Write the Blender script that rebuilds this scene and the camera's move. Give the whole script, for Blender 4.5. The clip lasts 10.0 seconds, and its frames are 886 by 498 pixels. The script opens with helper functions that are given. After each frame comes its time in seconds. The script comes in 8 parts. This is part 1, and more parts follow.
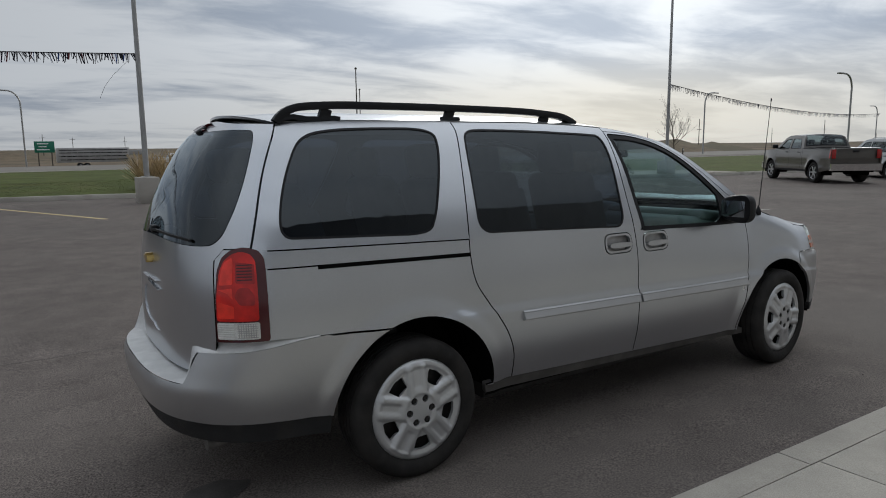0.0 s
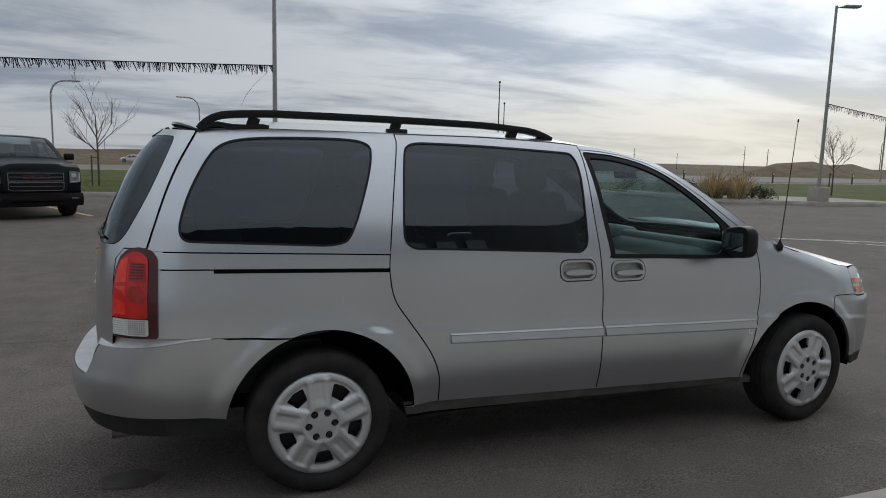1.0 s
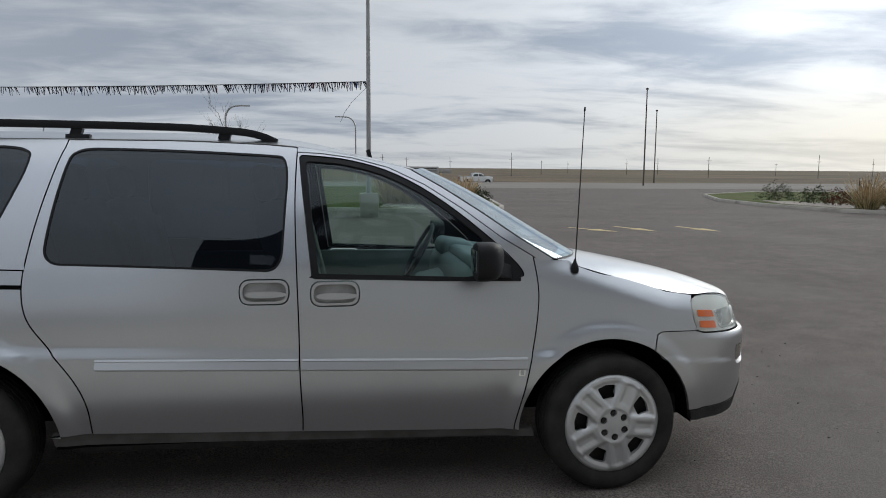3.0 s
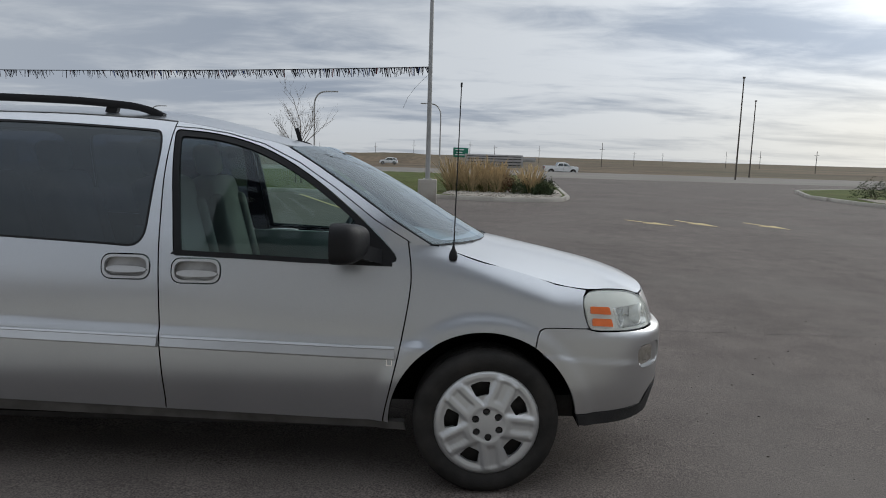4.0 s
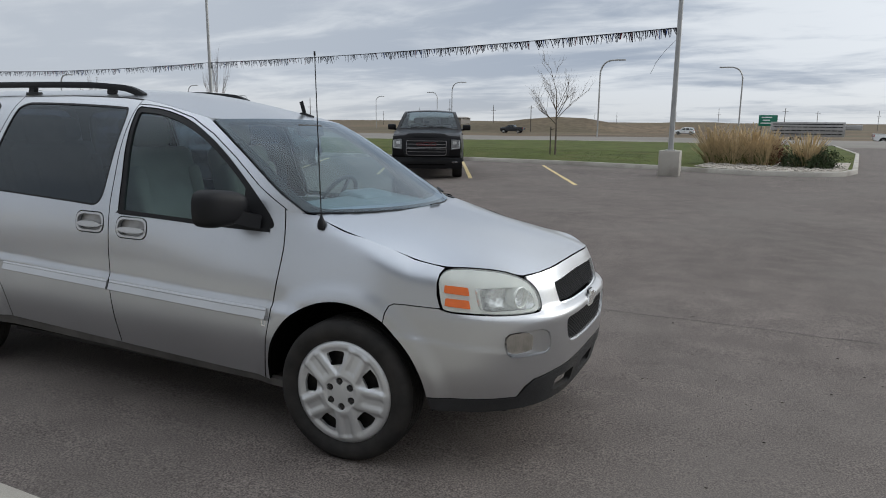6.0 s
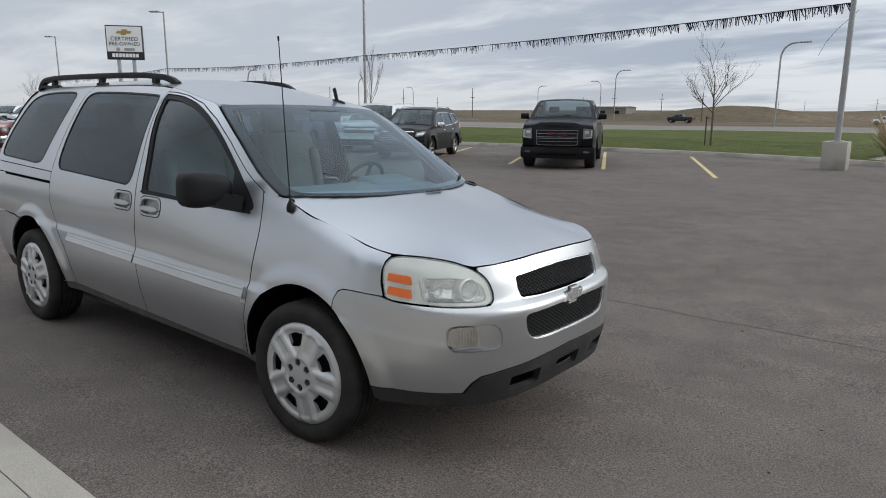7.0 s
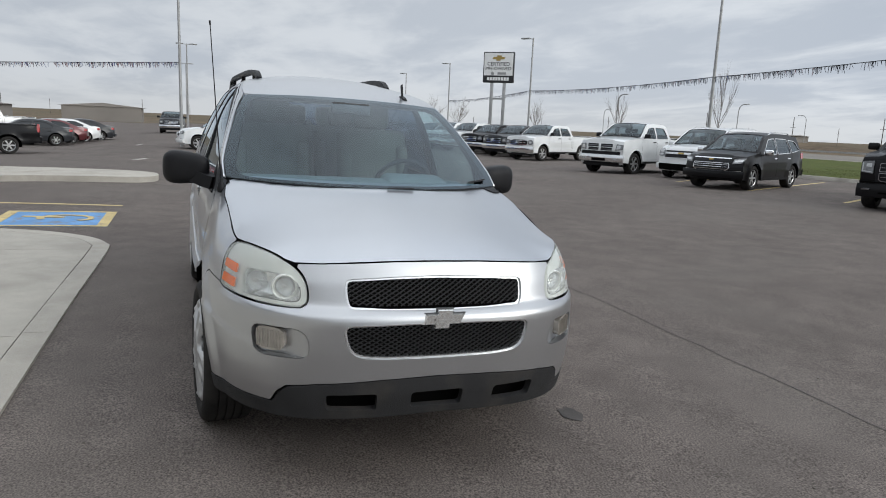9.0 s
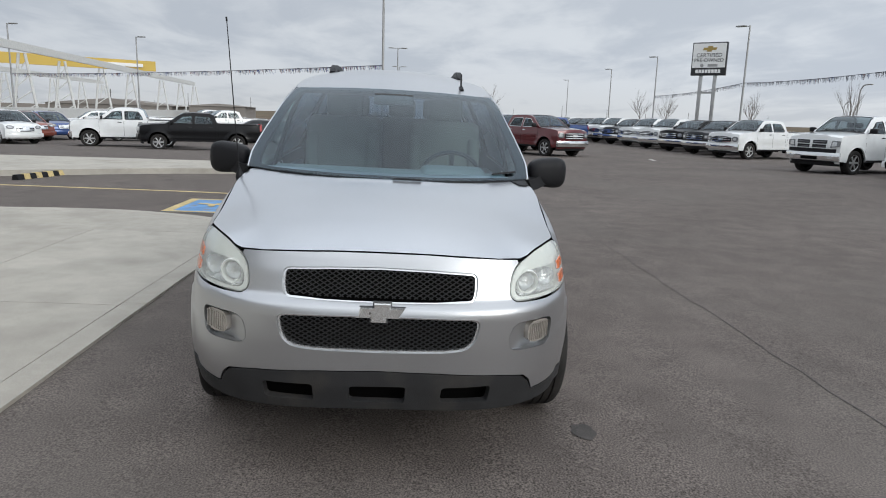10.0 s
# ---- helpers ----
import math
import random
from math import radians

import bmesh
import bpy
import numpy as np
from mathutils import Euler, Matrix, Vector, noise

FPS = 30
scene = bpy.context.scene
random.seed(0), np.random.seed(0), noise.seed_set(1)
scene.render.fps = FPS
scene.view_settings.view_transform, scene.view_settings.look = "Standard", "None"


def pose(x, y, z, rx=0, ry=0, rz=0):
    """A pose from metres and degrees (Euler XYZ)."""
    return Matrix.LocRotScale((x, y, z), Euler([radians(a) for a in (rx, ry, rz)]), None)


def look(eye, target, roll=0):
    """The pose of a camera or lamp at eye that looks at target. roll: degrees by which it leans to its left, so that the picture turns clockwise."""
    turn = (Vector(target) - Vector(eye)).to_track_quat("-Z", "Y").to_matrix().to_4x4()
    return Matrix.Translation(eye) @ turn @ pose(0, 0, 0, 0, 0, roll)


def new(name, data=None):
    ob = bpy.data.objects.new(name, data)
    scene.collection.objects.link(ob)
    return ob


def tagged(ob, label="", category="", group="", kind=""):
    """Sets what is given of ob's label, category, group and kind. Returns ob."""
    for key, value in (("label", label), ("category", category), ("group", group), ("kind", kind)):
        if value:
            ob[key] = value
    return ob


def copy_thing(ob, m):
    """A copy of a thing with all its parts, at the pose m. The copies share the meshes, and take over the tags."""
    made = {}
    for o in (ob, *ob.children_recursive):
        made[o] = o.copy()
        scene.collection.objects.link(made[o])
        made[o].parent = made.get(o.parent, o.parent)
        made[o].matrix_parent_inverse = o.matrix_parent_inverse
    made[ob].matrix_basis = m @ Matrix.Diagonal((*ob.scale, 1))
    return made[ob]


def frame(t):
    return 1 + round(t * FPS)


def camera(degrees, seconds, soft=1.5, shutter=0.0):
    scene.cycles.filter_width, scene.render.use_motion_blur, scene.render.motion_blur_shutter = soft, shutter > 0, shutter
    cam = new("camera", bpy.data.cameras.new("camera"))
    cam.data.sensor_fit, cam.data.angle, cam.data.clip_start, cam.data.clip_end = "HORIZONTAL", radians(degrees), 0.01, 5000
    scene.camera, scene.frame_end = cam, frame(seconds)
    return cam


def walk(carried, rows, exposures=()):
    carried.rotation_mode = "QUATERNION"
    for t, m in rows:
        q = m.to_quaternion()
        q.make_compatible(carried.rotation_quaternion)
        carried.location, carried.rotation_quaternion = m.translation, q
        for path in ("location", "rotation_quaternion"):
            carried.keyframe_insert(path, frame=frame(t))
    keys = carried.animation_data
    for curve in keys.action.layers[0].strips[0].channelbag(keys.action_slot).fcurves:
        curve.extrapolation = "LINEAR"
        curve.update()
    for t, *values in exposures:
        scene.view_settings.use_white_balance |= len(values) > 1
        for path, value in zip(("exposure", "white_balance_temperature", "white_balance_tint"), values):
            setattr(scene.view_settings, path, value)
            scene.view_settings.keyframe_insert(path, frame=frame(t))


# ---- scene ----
cam = camera(66.4, 10.0, soft=1.0)
PATH = [
    (0, (-1.592, -3.598, 1.541), (-0.518, -1.932, 1.279), -1.4),
    (0.5, (-1.109, -3.834, 1.556), (-0.195, -2.074, 1.296), 0.2),
    (1, (-0.572, -3.989, 1.539), (0.131, -2.13, 1.317), 1.0),
    (1.5, (0.009, -4.1, 1.566), (0.565, -2.195, 1.316), 0.7),
    (2, (0.603, -4.15, 1.548), (1.008, -2.207, 1.305), -0.2),
    (2.5, (1.206, -4.079, 1.531), (1.485, -2.107, 1.348), 2.2),
    (2.7, (1.472, -4.059, 1.53), (1.776, -2.09, 1.351), 0.8),
    (3.8, (2.668, -3.956, 1.534), (2.676, -1.969, 1.304), 1.1),
    (4, (2.873, -3.931, 1.508), (2.861, -1.944, 1.28), 1.7),
    (4.5, (3.373, -3.871, 1.51), (3.19, -1.894, 1.263), -0.1),
    (5, (3.873, -3.731, 1.506), (3.46, -1.793, 1.232), -0.4),
    (5.5, (4.359, -3.614, 1.528), (3.673, -1.757, 1.244), -0.0),
    (5.7, (4.522, -3.546, 1.534), (3.775, -1.716, 1.227), 0.8),
    (6.8, (5.394, -2.999, 1.572), (4.264, -1.389, 1.21), 0.4),
    (7, (5.503, -2.859, 1.533), (4.279, -1.32, 1.166), 1.1),
    (7.5, (5.778, -2.449, 1.484), (4.315, -1.11, 1.224), 4.1),
    (8, (6.052, -1.95, 1.481), (4.416, -0.861, 1.109), 2.6),
    (8.5, (6.249, -1.439, 1.473), (4.484, -0.546, 1.18), 3.1),
    (9, (6.426, -0.951, 1.46), (4.59, -0.237, 1.119), 3.7),
    (9.5, (6.475, -0.45, 1.451), (4.552, -0.015, 1.113), 3.8),
    (10, (6.498, 0.055, 1.471), (4.539, 0.191, 1.09), 3.1),
]
EXPOSURES = [(0, -0.43, 6050, 8), (1.0, -0.38, 6050, 8), (2.5, -0.2, 6050, 8), (4.0, -0.13, 6050, 8), (5.0, -0.07, 6050, 8), (5.5, 0.1, 6050, 8), (7.5, 0.25, 6080, 8), (9.0, 0.28, 6080, 8), (10, 0.31, 6050, 8)]
# the path is laid out on the van's own ground; LEVEL sets it upright
LEVEL = pose(0, 0, 0, -1.35, 0, 0)
walk(cam, [(t, LEVEL @ look(eye, target, roll)) for t, eye, target, roll in PATH], EXPOSURES)

# ---- light: a bright overcast sky with streaked cloud, the sun behind it ----
SUN_AZ, SUN_EL = 47.0, 24.0  # from +y towards +x
world = bpy.data.worlds.new("sky")
scene.world = world
world.use_nodes = True
nt = world.node_tree
nt.nodes.clear()


def wn(kind, **values):
    n = nt.nodes.new(kind)
    for k, v in values.items():
        n.inputs[k].default_value = v
    return n


def wmath(op, a, b=None, clamp=False):
    n = nt.nodes.new("ShaderNodeMath")
    n.operation, n.use_clamp = op, clamp
    for i, v in enumerate((a, b)):
        if v is None:
            continue
        if isinstance(v, (int, float)):
            n.inputs[i].default_value = v
        else:
            nt.links.new(v, n.inputs[i])
    return n.outputs[0]


def wmix(f, a, b):
    n = nt.nodes.new("ShaderNodeMix")
    n.data_type = "RGBA"
    for s, v in ((n.inputs[0], f), (n.inputs[6], a), (n.inputs[7], b)):
        if isinstance(v, (int, float, tuple)):
            s.default_value = v
        else:
            nt.links.new(v, s)
    return n.outputs[2]


def wramp(f, lo, hi):
    n = nt.nodes.new("ShaderNodeMapRange")
    n.interpolation_type = "SMOOTHSTEP"
    nt.links.new(f, n.inputs[0])
    n.inputs[1].default_value, n.inputs[2].default_value = lo, hi
    return n.outputs[0]


coord = nt.nodes.new("ShaderNodeTexCoord")
split = nt.nodes.new("ShaderNodeSeparateXYZ")
nt.links.new(coord.outputs["Generated"], split.inputs[0])
DX, DY, DZ = split.outputs
height = wmath("MAXIMUM", DZ, 0.0)
lift = wmath("ADD", height, 0.12)
plan = nt.nodes.new("ShaderNodeCombineXYZ")
nt.links.new(wmath("DIVIDE", DX, lift), plan.inputs[0])
nt.links.new(wmath("DIVIDE", DY, lift), plan.inputs[1])


def cloud(scale, detail, turn, sx, sy, rough=0.55):
    m = nt.nodes.new("ShaderNodeMapping")
    m.inputs["Rotation"].default_value = (0, 0, radians(turn))
    m.inputs["Scale"].default_value = (sx, sy, 1)
    nt.links.new(plan.outputs[0], m.inputs[0])
    n = nt.nodes.new("ShaderNodeTexNoise")
    n.inputs["Scale"].default_value, n.inputs["Detail"].default_value = scale, detail
    n.inputs["Roughness"].default_value = rough
    n.inputs["Distortion"].default_value = 0.6
    nt.links.new(m.outputs[0], n.inputs["Vector"])
    return n.outputs[0]


big = cloud(0.30, 5.0, 42, 0.7, 1.5)
streak = cloud(0.85, 5.0, 42, 0.75, 1.35, 0.5)
wisp = cloud(2.6, 6.0, 42, 0.8, 1.25, 0.62)
sky = nt.nodes.new("ShaderNodeTexSky")
sky.sky_type, sky.sun_disc = "NISHITA", False
sky.sun_elevation, sky.sun_rotation = radians(SUN_EL), radians(SUN_AZ)
blue = nt.nodes.new("ShaderNodeVectorMath")
blue.operation = "SCALE"
blue.inputs["Scale"].default_value = 0.09
nt.links.new(sky.outputs[0], blue.inputs[0])
band = wmath("MULTIPLY", wramp(DZ, 0.03, 0.08), wmath("SUBTRACT", 1.0, wramp(DZ, 0.13, 0.26)))
body_mix = wmath("ADD", wmath("MULTIPLY", big, 0.42), wmath("ADD", wmath("MULTIPLY", streak, 0.42), wmath("ADD", wmath("MULTIPLY", wisp, 0.16), wmath("MULTIPLY", band, 0.035))))
cover = wramp(body_mix, 0.18, 0.36)
sun_side = nt.nodes.new("ShaderNodeVectorMath")
sun_side.operation = "DOT_PRODUCT"
nt.links.new(coord.outputs["Generated"], sun_side.inputs[0])
sun_side.inputs[1].default_value = (math.sin(radians(SUN_AZ)), math.cos(radians(SUN_AZ)), 0)
dark = wmath("MULTIPLY", wramp(body_mix, 0.46, 0.60), wmath("ADD", 0.45, wmath("MULTIPLY", wramp(sun_side.outputs["Value"], -0.3, 0.8), 0.55)))
lit = wmix(dark, (0.93, 0.935, 0.945, 1), (0.44, 0.49, 0.575, 1))
clouds = wmix(cover, blue.outputs[0], lit)
# the sheet thickens upwards into an even grey and brightens towards the hidden sun
sx, sy, sz = math.sin(radians(SUN_AZ)) * math.cos(radians(SUN_EL)), math.cos(radians(SUN_AZ)) * math.cos(radians(SUN_EL)), math.sin(radians(SUN_EL))
toward = wmath("ADD", wmath("ADD", wmath("MULTIPLY", DX, sx), wmath("MULTIPLY", DY, sy)), wmath("MULTIPLY", DZ, sz))
glow = wmath("POWER", wmath("MAXIMUM", toward, 0.0), 9.0)
low = wramp(DZ, 0.0, 0.10)
haze = wmix(low, (0.80, 0.76, 0.70, 1), clouds)
haze2 = wmix(wmath("MULTIPLY", wmath("SUBTRACT", 1.0, low), 0.35), clouds, haze)
warm = wmix(wmath("MULTIPLY", glow, 0.22, True), haze2, (1.0, 0.93, 0.80, 1))
# overcast: the zenith outshines the horizon
upper = wramp(DZ, 0.32, 0.85)
cream = wmath("MULTIPLY", wmath("MULTIPLY", glow, 1.1, True), wmath("SUBTRACT", 1.0, wramp(DZ, 0.03, 0.15)))
warm = wmix(cream, warm, (1.0, 0.86, 0.62, 1))
gain = wmath("ADD", wmath("ADD", wmath("ADD", wmath("ADD", 0.635, wmath("MULTIPLY", DX, 0.045)), wmath("MULTIPLY", DY, 0.075)), wmath("MULTIPLY", upper, 0.52)), wmath("MULTIPLY", glow, 0.95))
scaled = nt.nodes.new("ShaderNodeVectorMath")
scaled.operation = "SCALE"
nt.links.new(warm, scaled.inputs[0])
nt.links.new(gain, scaled.inputs["Scale"])
bg = nt.nodes.new("ShaderNodeBackground")
bg.inputs["Strength"].default_value = 1.0
nt.links.new(scaled.outputs[0], bg.inputs[0])
out = nt.nodes.new("ShaderNodeOutputWorld")
nt.links.new(bg.outputs[0], out.inputs[0])

sun = new("sun", bpy.data.lights.new("sun", "SUN"))
sun.data.energy, sun.data.angle, sun.data.color = 0.9, radians(30), (1.0, 0.93, 0.82)
sun.matrix_world = look((sx * 50, sy * 50, sz * 50), (0, 0, 0))

# ---- materials ----
def mat(name, col, rough=0.5, metal=0.0, var=0.12, scale=6.0, fine=0.0, fscale=120.0, bump=0.0, bscale=80.0, coat=0.0, spec=0.5, dirt=None, dirt_at=(0.55, 0.75), dirt_scale=2.0, each=0.0, mottle=0.0, mscale=9.0):
    """A painted, plain or worn surface: two scales of tone, relief, and stains where dirt is given."""
    m = bpy.data.materials.new(name)
    m.use_nodes = True
    t = m.node_tree
    b = t.nodes["Principled BSDF"]
    b.inputs["Roughness"].default_value, b.inputs["Metallic"].default_value = rough, metal
    b.inputs["Coat Weight"].default_value, b.inputs["Coat Roughness"].default_value = coat, 0.08
    b.inputs["Specular IOR Level"].default_value = min(spec, 0.15) if rough >= 0.85 else spec
    tc = t.nodes.new("ShaderNodeTexCoord")

    def noise_at(s, detail=4.0):
        n = t.nodes.new("ShaderNodeTexNoise")
        n.inputs["Scale"].default_value, n.inputs["Detail"].default_value = s, detail
        t.links.new(tc.outputs["Object"], n.inputs["Vector"])
        return n.outputs[0]

    def mix(f, a, c):
        n = t.nodes.new("ShaderNodeMix")
        n.data_type = "RGBA"
        t.links.new(f, n.inputs[0])
        for s, v in ((n.inputs[6], a), (n.inputs[7], c)):
            if isinstance(v, tuple):
                s.default_value = v
            else:
                t.links.new(v, s)
        return n.outputs[2]

    def ramp(f, lo, hi):
        n = t.nodes.new("ShaderNodeMapRange")
        t.links.new(f, n.inputs[0])
        n.inputs[1].default_value, n.inputs[2].default_value = lo, hi
        return n.outputs[0]

    c0 = tuple(min(1, v * (1 - var)) for v in col) + (1,)
    c1 = tuple(min(1, v * (1 + var)) for v in col) + (1,)
    c = mix(ramp(noise_at(scale), 0.3, 0.7), c0, c1)
    if fine:
        f = ramp(noise_at(fscale, 2.0), 0.3, 0.7)
        n = t.nodes.new("ShaderNodeMix")
        n.data_type, n.blend_type = "RGBA", "MULTIPLY"
        n.inputs[0].default_value = 1.0
        t.links.new(c, n.inputs[6])
        t.links.new(mix(f, (1 - fine,) * 3 + (1,), (1 + fine,) * 3 + (1,)), n.inputs[7])
        c = n.outputs[2]
    if mottle:
        n = t.nodes.new("ShaderNodeMix")
        n.data_type, n.blend_type = "RGBA", "MULTIPLY"
        n.inputs[0].default_value = 1.0
        t.links.new(c, n.inputs[6])
        t.links.new(mix(ramp(noise_at(mscale, 6.0), 0.32, 0.68), (1 - mottle,) * 3 + (1,), (1 + mottle,) * 3 + (1,)), n.inputs[7])
        c = n.outputs[2]
    if each:
        info = t.nodes.new("ShaderNodeObjectInfo")
        n = t.nodes.new("ShaderNodeMix")
        n.data_type, n.blend_type = "RGBA", "MULTIPLY"
        n.inputs[0].default_value = 1.0
        t.links.new(c, n.inputs[6])
        t.links.new(mix(info.outputs["Random"], (1 - each,) * 3 + (1,), (1 + each,) * 3 + (1,)), n.inputs[7])
        c = n.outputs[2]
    if dirt:
        c = mix(ramp(noise_at(dirt_scale, 8.0), *dirt_at), c, tuple(dirt) + (1,))
    t.links.new(c, b.inputs["Base Color"])
    if bump:
        n = t.nodes.new("ShaderNodeBump")
        n.inputs["Strength"].default_value, n.inputs["Distance"].default_value = bump, 0.01
        t.links.new(noise_at(bscale, 5.0), n.inputs["Height"])
        t.links.new(n.outputs[0], b.inputs["Normal"])
    return m


def glass(name, tint, rough=0.0, gloss=1.0, ior=1.5, rise=4.5):
    """A thin pane: tinted see-through with a Fresnel gloss."""
    m = bpy.data.materials.new(name)
    m.use_nodes = True
    t = m.node_tree
    t.nodes.clear()
    tr = t.nodes.new("ShaderNodeBsdfTransparent")
    tr.inputs[0].default_value = tuple(tint) + (1,)
    gl = t.nodes.new("ShaderNodeBsdfGlossy")
    gl.inputs["Roughness"].default_value = rough
    gl.inputs[0].default_value = (gloss * 0.86, gloss * 0.94, gloss, 1)
    # both sides of the pane gloss alike, rising towards grazing
    f0 = ((ior - 1) / (ior + 1)) ** 2
    lw = t.nodes.new("ShaderNodeLayerWeight")
    lw.inputs["Blend"].default_value = 0.5
    pw = t.nodes.new("ShaderNodeMath")
    pw.operation = "POWER"
    t.links.new(lw.outputs["Facing"], pw.inputs[0])
    pw.inputs[1].default_value = rise
    fr = t.nodes.new("ShaderNodeMath")
    fr.operation = "MULTIPLY_ADD"
    t.links.new(pw.outputs[0], fr.inputs[0])
    fr.inputs[1].default_value, fr.inputs[2].default_value = 1 - f0, f0
    mx = t.nodes.new("ShaderNodeMixShader")
    t.links.new(fr.outputs[0], mx.inputs[0])
    t.links.new(tr.outputs[0], mx.inputs[1])
    t.links.new(gl.outputs[0], mx.inputs[2])
    o = t.nodes.new("ShaderNodeOutputMaterial")
    t.links.new(mx.outputs[0], o.inputs[0])
    return m


def hazed_glass(name, tint, haze, film=(0.72, 0.72, 0.65), rough=0.0):
    """A weathered lens: a thin pane with a milky film."""
    m = glass(name, tint, rough)
    t = m.node_tree
    o = [n for n in t.nodes if n.type == "OUTPUT_MATERIAL"][0]
    first = o.inputs[0].links[0].from_socket
    d = t.nodes.new("ShaderNodeBsdfDiffuse")
    d.inputs[0].default_value = tuple(film) + (1,)
    mx = t.nodes.new("ShaderNodeMixShader")
    mx.inputs[0].default_value = haze
    t.links.new(first, mx.inputs[1])
    t.links.new(d.outputs[0], mx.inputs[2])
    t.links.new(mx.outputs[0], o.inputs[0])
    return m


def glow_mat(name, col, strength):
    m = mat(name, col, 0.4)
    b = m.node_tree.nodes["Principled BSDF"]
    b.inputs["Emission Color"].default_value = tuple(col) + (1,)
    b.inputs["Emission Strength"].default_value = strength
    return m


SILVER = mat("silver_paint", (0.518, 0.535, 0.565), 0.28, 0.92, var=0.03, scale=2, fine=0.14, fscale=420, coat=0.55)
SILVER_PLASTIC = mat("silver_plastic", (0.50, 0.505, 0.515), 0.33, 0.88, var=0.04, scale=3, fine=0.10, fscale=420, coat=0.4)
SILVER_DULL = mat("dull_silver", (0.42, 0.415, 0.41), 0.48, 0.4, var=0.08, scale=4, fine=0.05, fscale=300, dirt=(0.10, 0.088, 0.075), dirt_at=(0.45, 0.8), dirt_scale=6)
BRIGHT = mat("satin_bright_trim", (0.72, 0.73, 0.74), 0.24, 0.8, var=0.03)
BADGE = mat("badge_chrome", (0.76, 0.76, 0.75), 0.22, 0.8, var=0.1, scale=60, dirt=(0.12, 0.11, 0.10), dirt_at=(0.62, 0.68), dirt_scale=45)
LAMP_WHITE = mat("pale_lamp_plastic", (0.74, 0.75, 0.72), 0.32, 0.2, var=0.08, scale=15, coat=0.5)
SILVER_WORN = mat("scuffed_silver_plastic", (0.62, 0.62, 0.61), 0.5, 0.3, var=0.10, scale=14, fine=0.06, fscale=200)
BLACK = mat("black_plastic", (0.011, 0.011, 0.0125), 0.5, var=0.15, scale=10, bump=0.15, bscale=400, spec=0.2)
GREY_LIP = mat("charcoal_plastic", (0.026, 0.026, 0.027), 0.6, spec=0.25, var=0.15, scale=9, bump=0.25, bscale=300, dirt=(0.055, 0.05, 0.045), dirt_at=(0.5, 0.8), dirt_scale=5)
# near black without gloss: stands in for deep shade in gaps and openings
GAP = mat("dark_gap", (0.004, 0.004, 0.004), 0.9, spec=0.05)
WIRE = mat("grille_wire", (0.03, 0.03, 0.031), 0.5, var=0.1, spec=0.25)
# sill: dirt, over a base darkened for the shade under the doors
SILL_SHADE_DUST = mat("shaded_dusty_sill", (0.085, 0.08, 0.076), 0.6, var=0.2, scale=7, dirt=(0.04, 0.037, 0.034), dirt_at=(0.45, 0.7), dirt_scale=6)
DARK_MIRROR = mat("mirror_silver", (0.30, 0.31, 0.33), 0.04, 1.0, var=0.02)
RUBBER = mat("tyre_rubber", (0.021, 0.020, 0.0195), 0.72, spec=0.15, var=0.2, scale=12, bump=0.2, bscale=160, dirt=(0.050, 0.046, 0.042), dirt_at=(0.40, 0.9), dirt_scale=7)
CAP = mat("silver_hubcap", (0.52, 0.525, 0.53), 0.36, 0.55, var=0.04, scale=8, coat=0.4)
DARK_STEEL = mat("dark_steel", (0.03, 0.028, 0.027), 0.6, 0.4, var=0.3, scale=30)
CHROME = mat("chrome", (0.82, 0.83, 0.84), 0.08, 1.0, var=0.02)
GOLD = mat("gold_badge", (0.40, 0.29, 0.10), 0.3, 0.7, var=0.05)
TINT = glass("privacy_glass", (0.12, 0.145, 0.19), ior=1.72, rise=5.5)
CLEAR = glass("green_glass", (0.70, 0.82, 0.78), ior=1.6, rise=4.0)
SCREEN = glass("windscreen_glass", (0.56, 0.68, 0.74), ior=1.56, rise=4.2)
LENS = glass("clear_lens", (0.80, 0.82, 0.80), 0.03)
HAZED = mat("hazed_lens", (0.55, 0.55, 0.48), 0.25, 0.0, var=0.1, scale=8, coat=1.0)
RED = mat("red_lens", (0.60, 0.012, 0.008), 0.2, var=0.30, scale=14, coat=0.25)
RED_DARK = mat("dark_red_lens", (0.06, 0.004, 0.006), 0.2, coat=0.3)
AMBER = mat("amber_lens", (0.70, 0.135, 0.015), 0.25, var=0.1, scale=20, coat=0.8)
WHITE_LENS = mat("white_lens", (0.66, 0.65, 0.62), 0.2, var=0.12, scale=25, fine=0.12, fscale=90, coat=1.0)
SEAT = mat("grey_beige_cloth", (0.17, 0.18, 0.165), 0.85, var=0.1, scale=9, bump=0.3, bscale=260)
DASH = mat("grey_dashboard", (0.23, 0.26, 0.25), 0.65, var=0.08, scale=6, bump=0.2, bscale=300)
TRIM = mat("dark_cabin_trim", (0.05, 0.052, 0.055), 0.75, var=0.12, scale=6)
LINER = mat("headliner_cloth", (0.20, 0.20, 0.19), 0.9, var=0.05)
HAZED_GLASS = hazed_glass("hazed_glass", (0.92, 0.93, 0.91), 0.24, (0.86, 0.87, 0.83), 0.04)
FOG_LENS = mat("fog_lens", (0.40, 0.37, 0.33), 0.15, 0.3, var=0.15, scale=25, coat=1.0)
LAMP_BOWL = mat("lamp_bowl", (0.80, 0.81, 0.82), 0.16, 0.95, var=0.10, scale=30, bump=0.5, bscale=60)
from mathutils import geometry

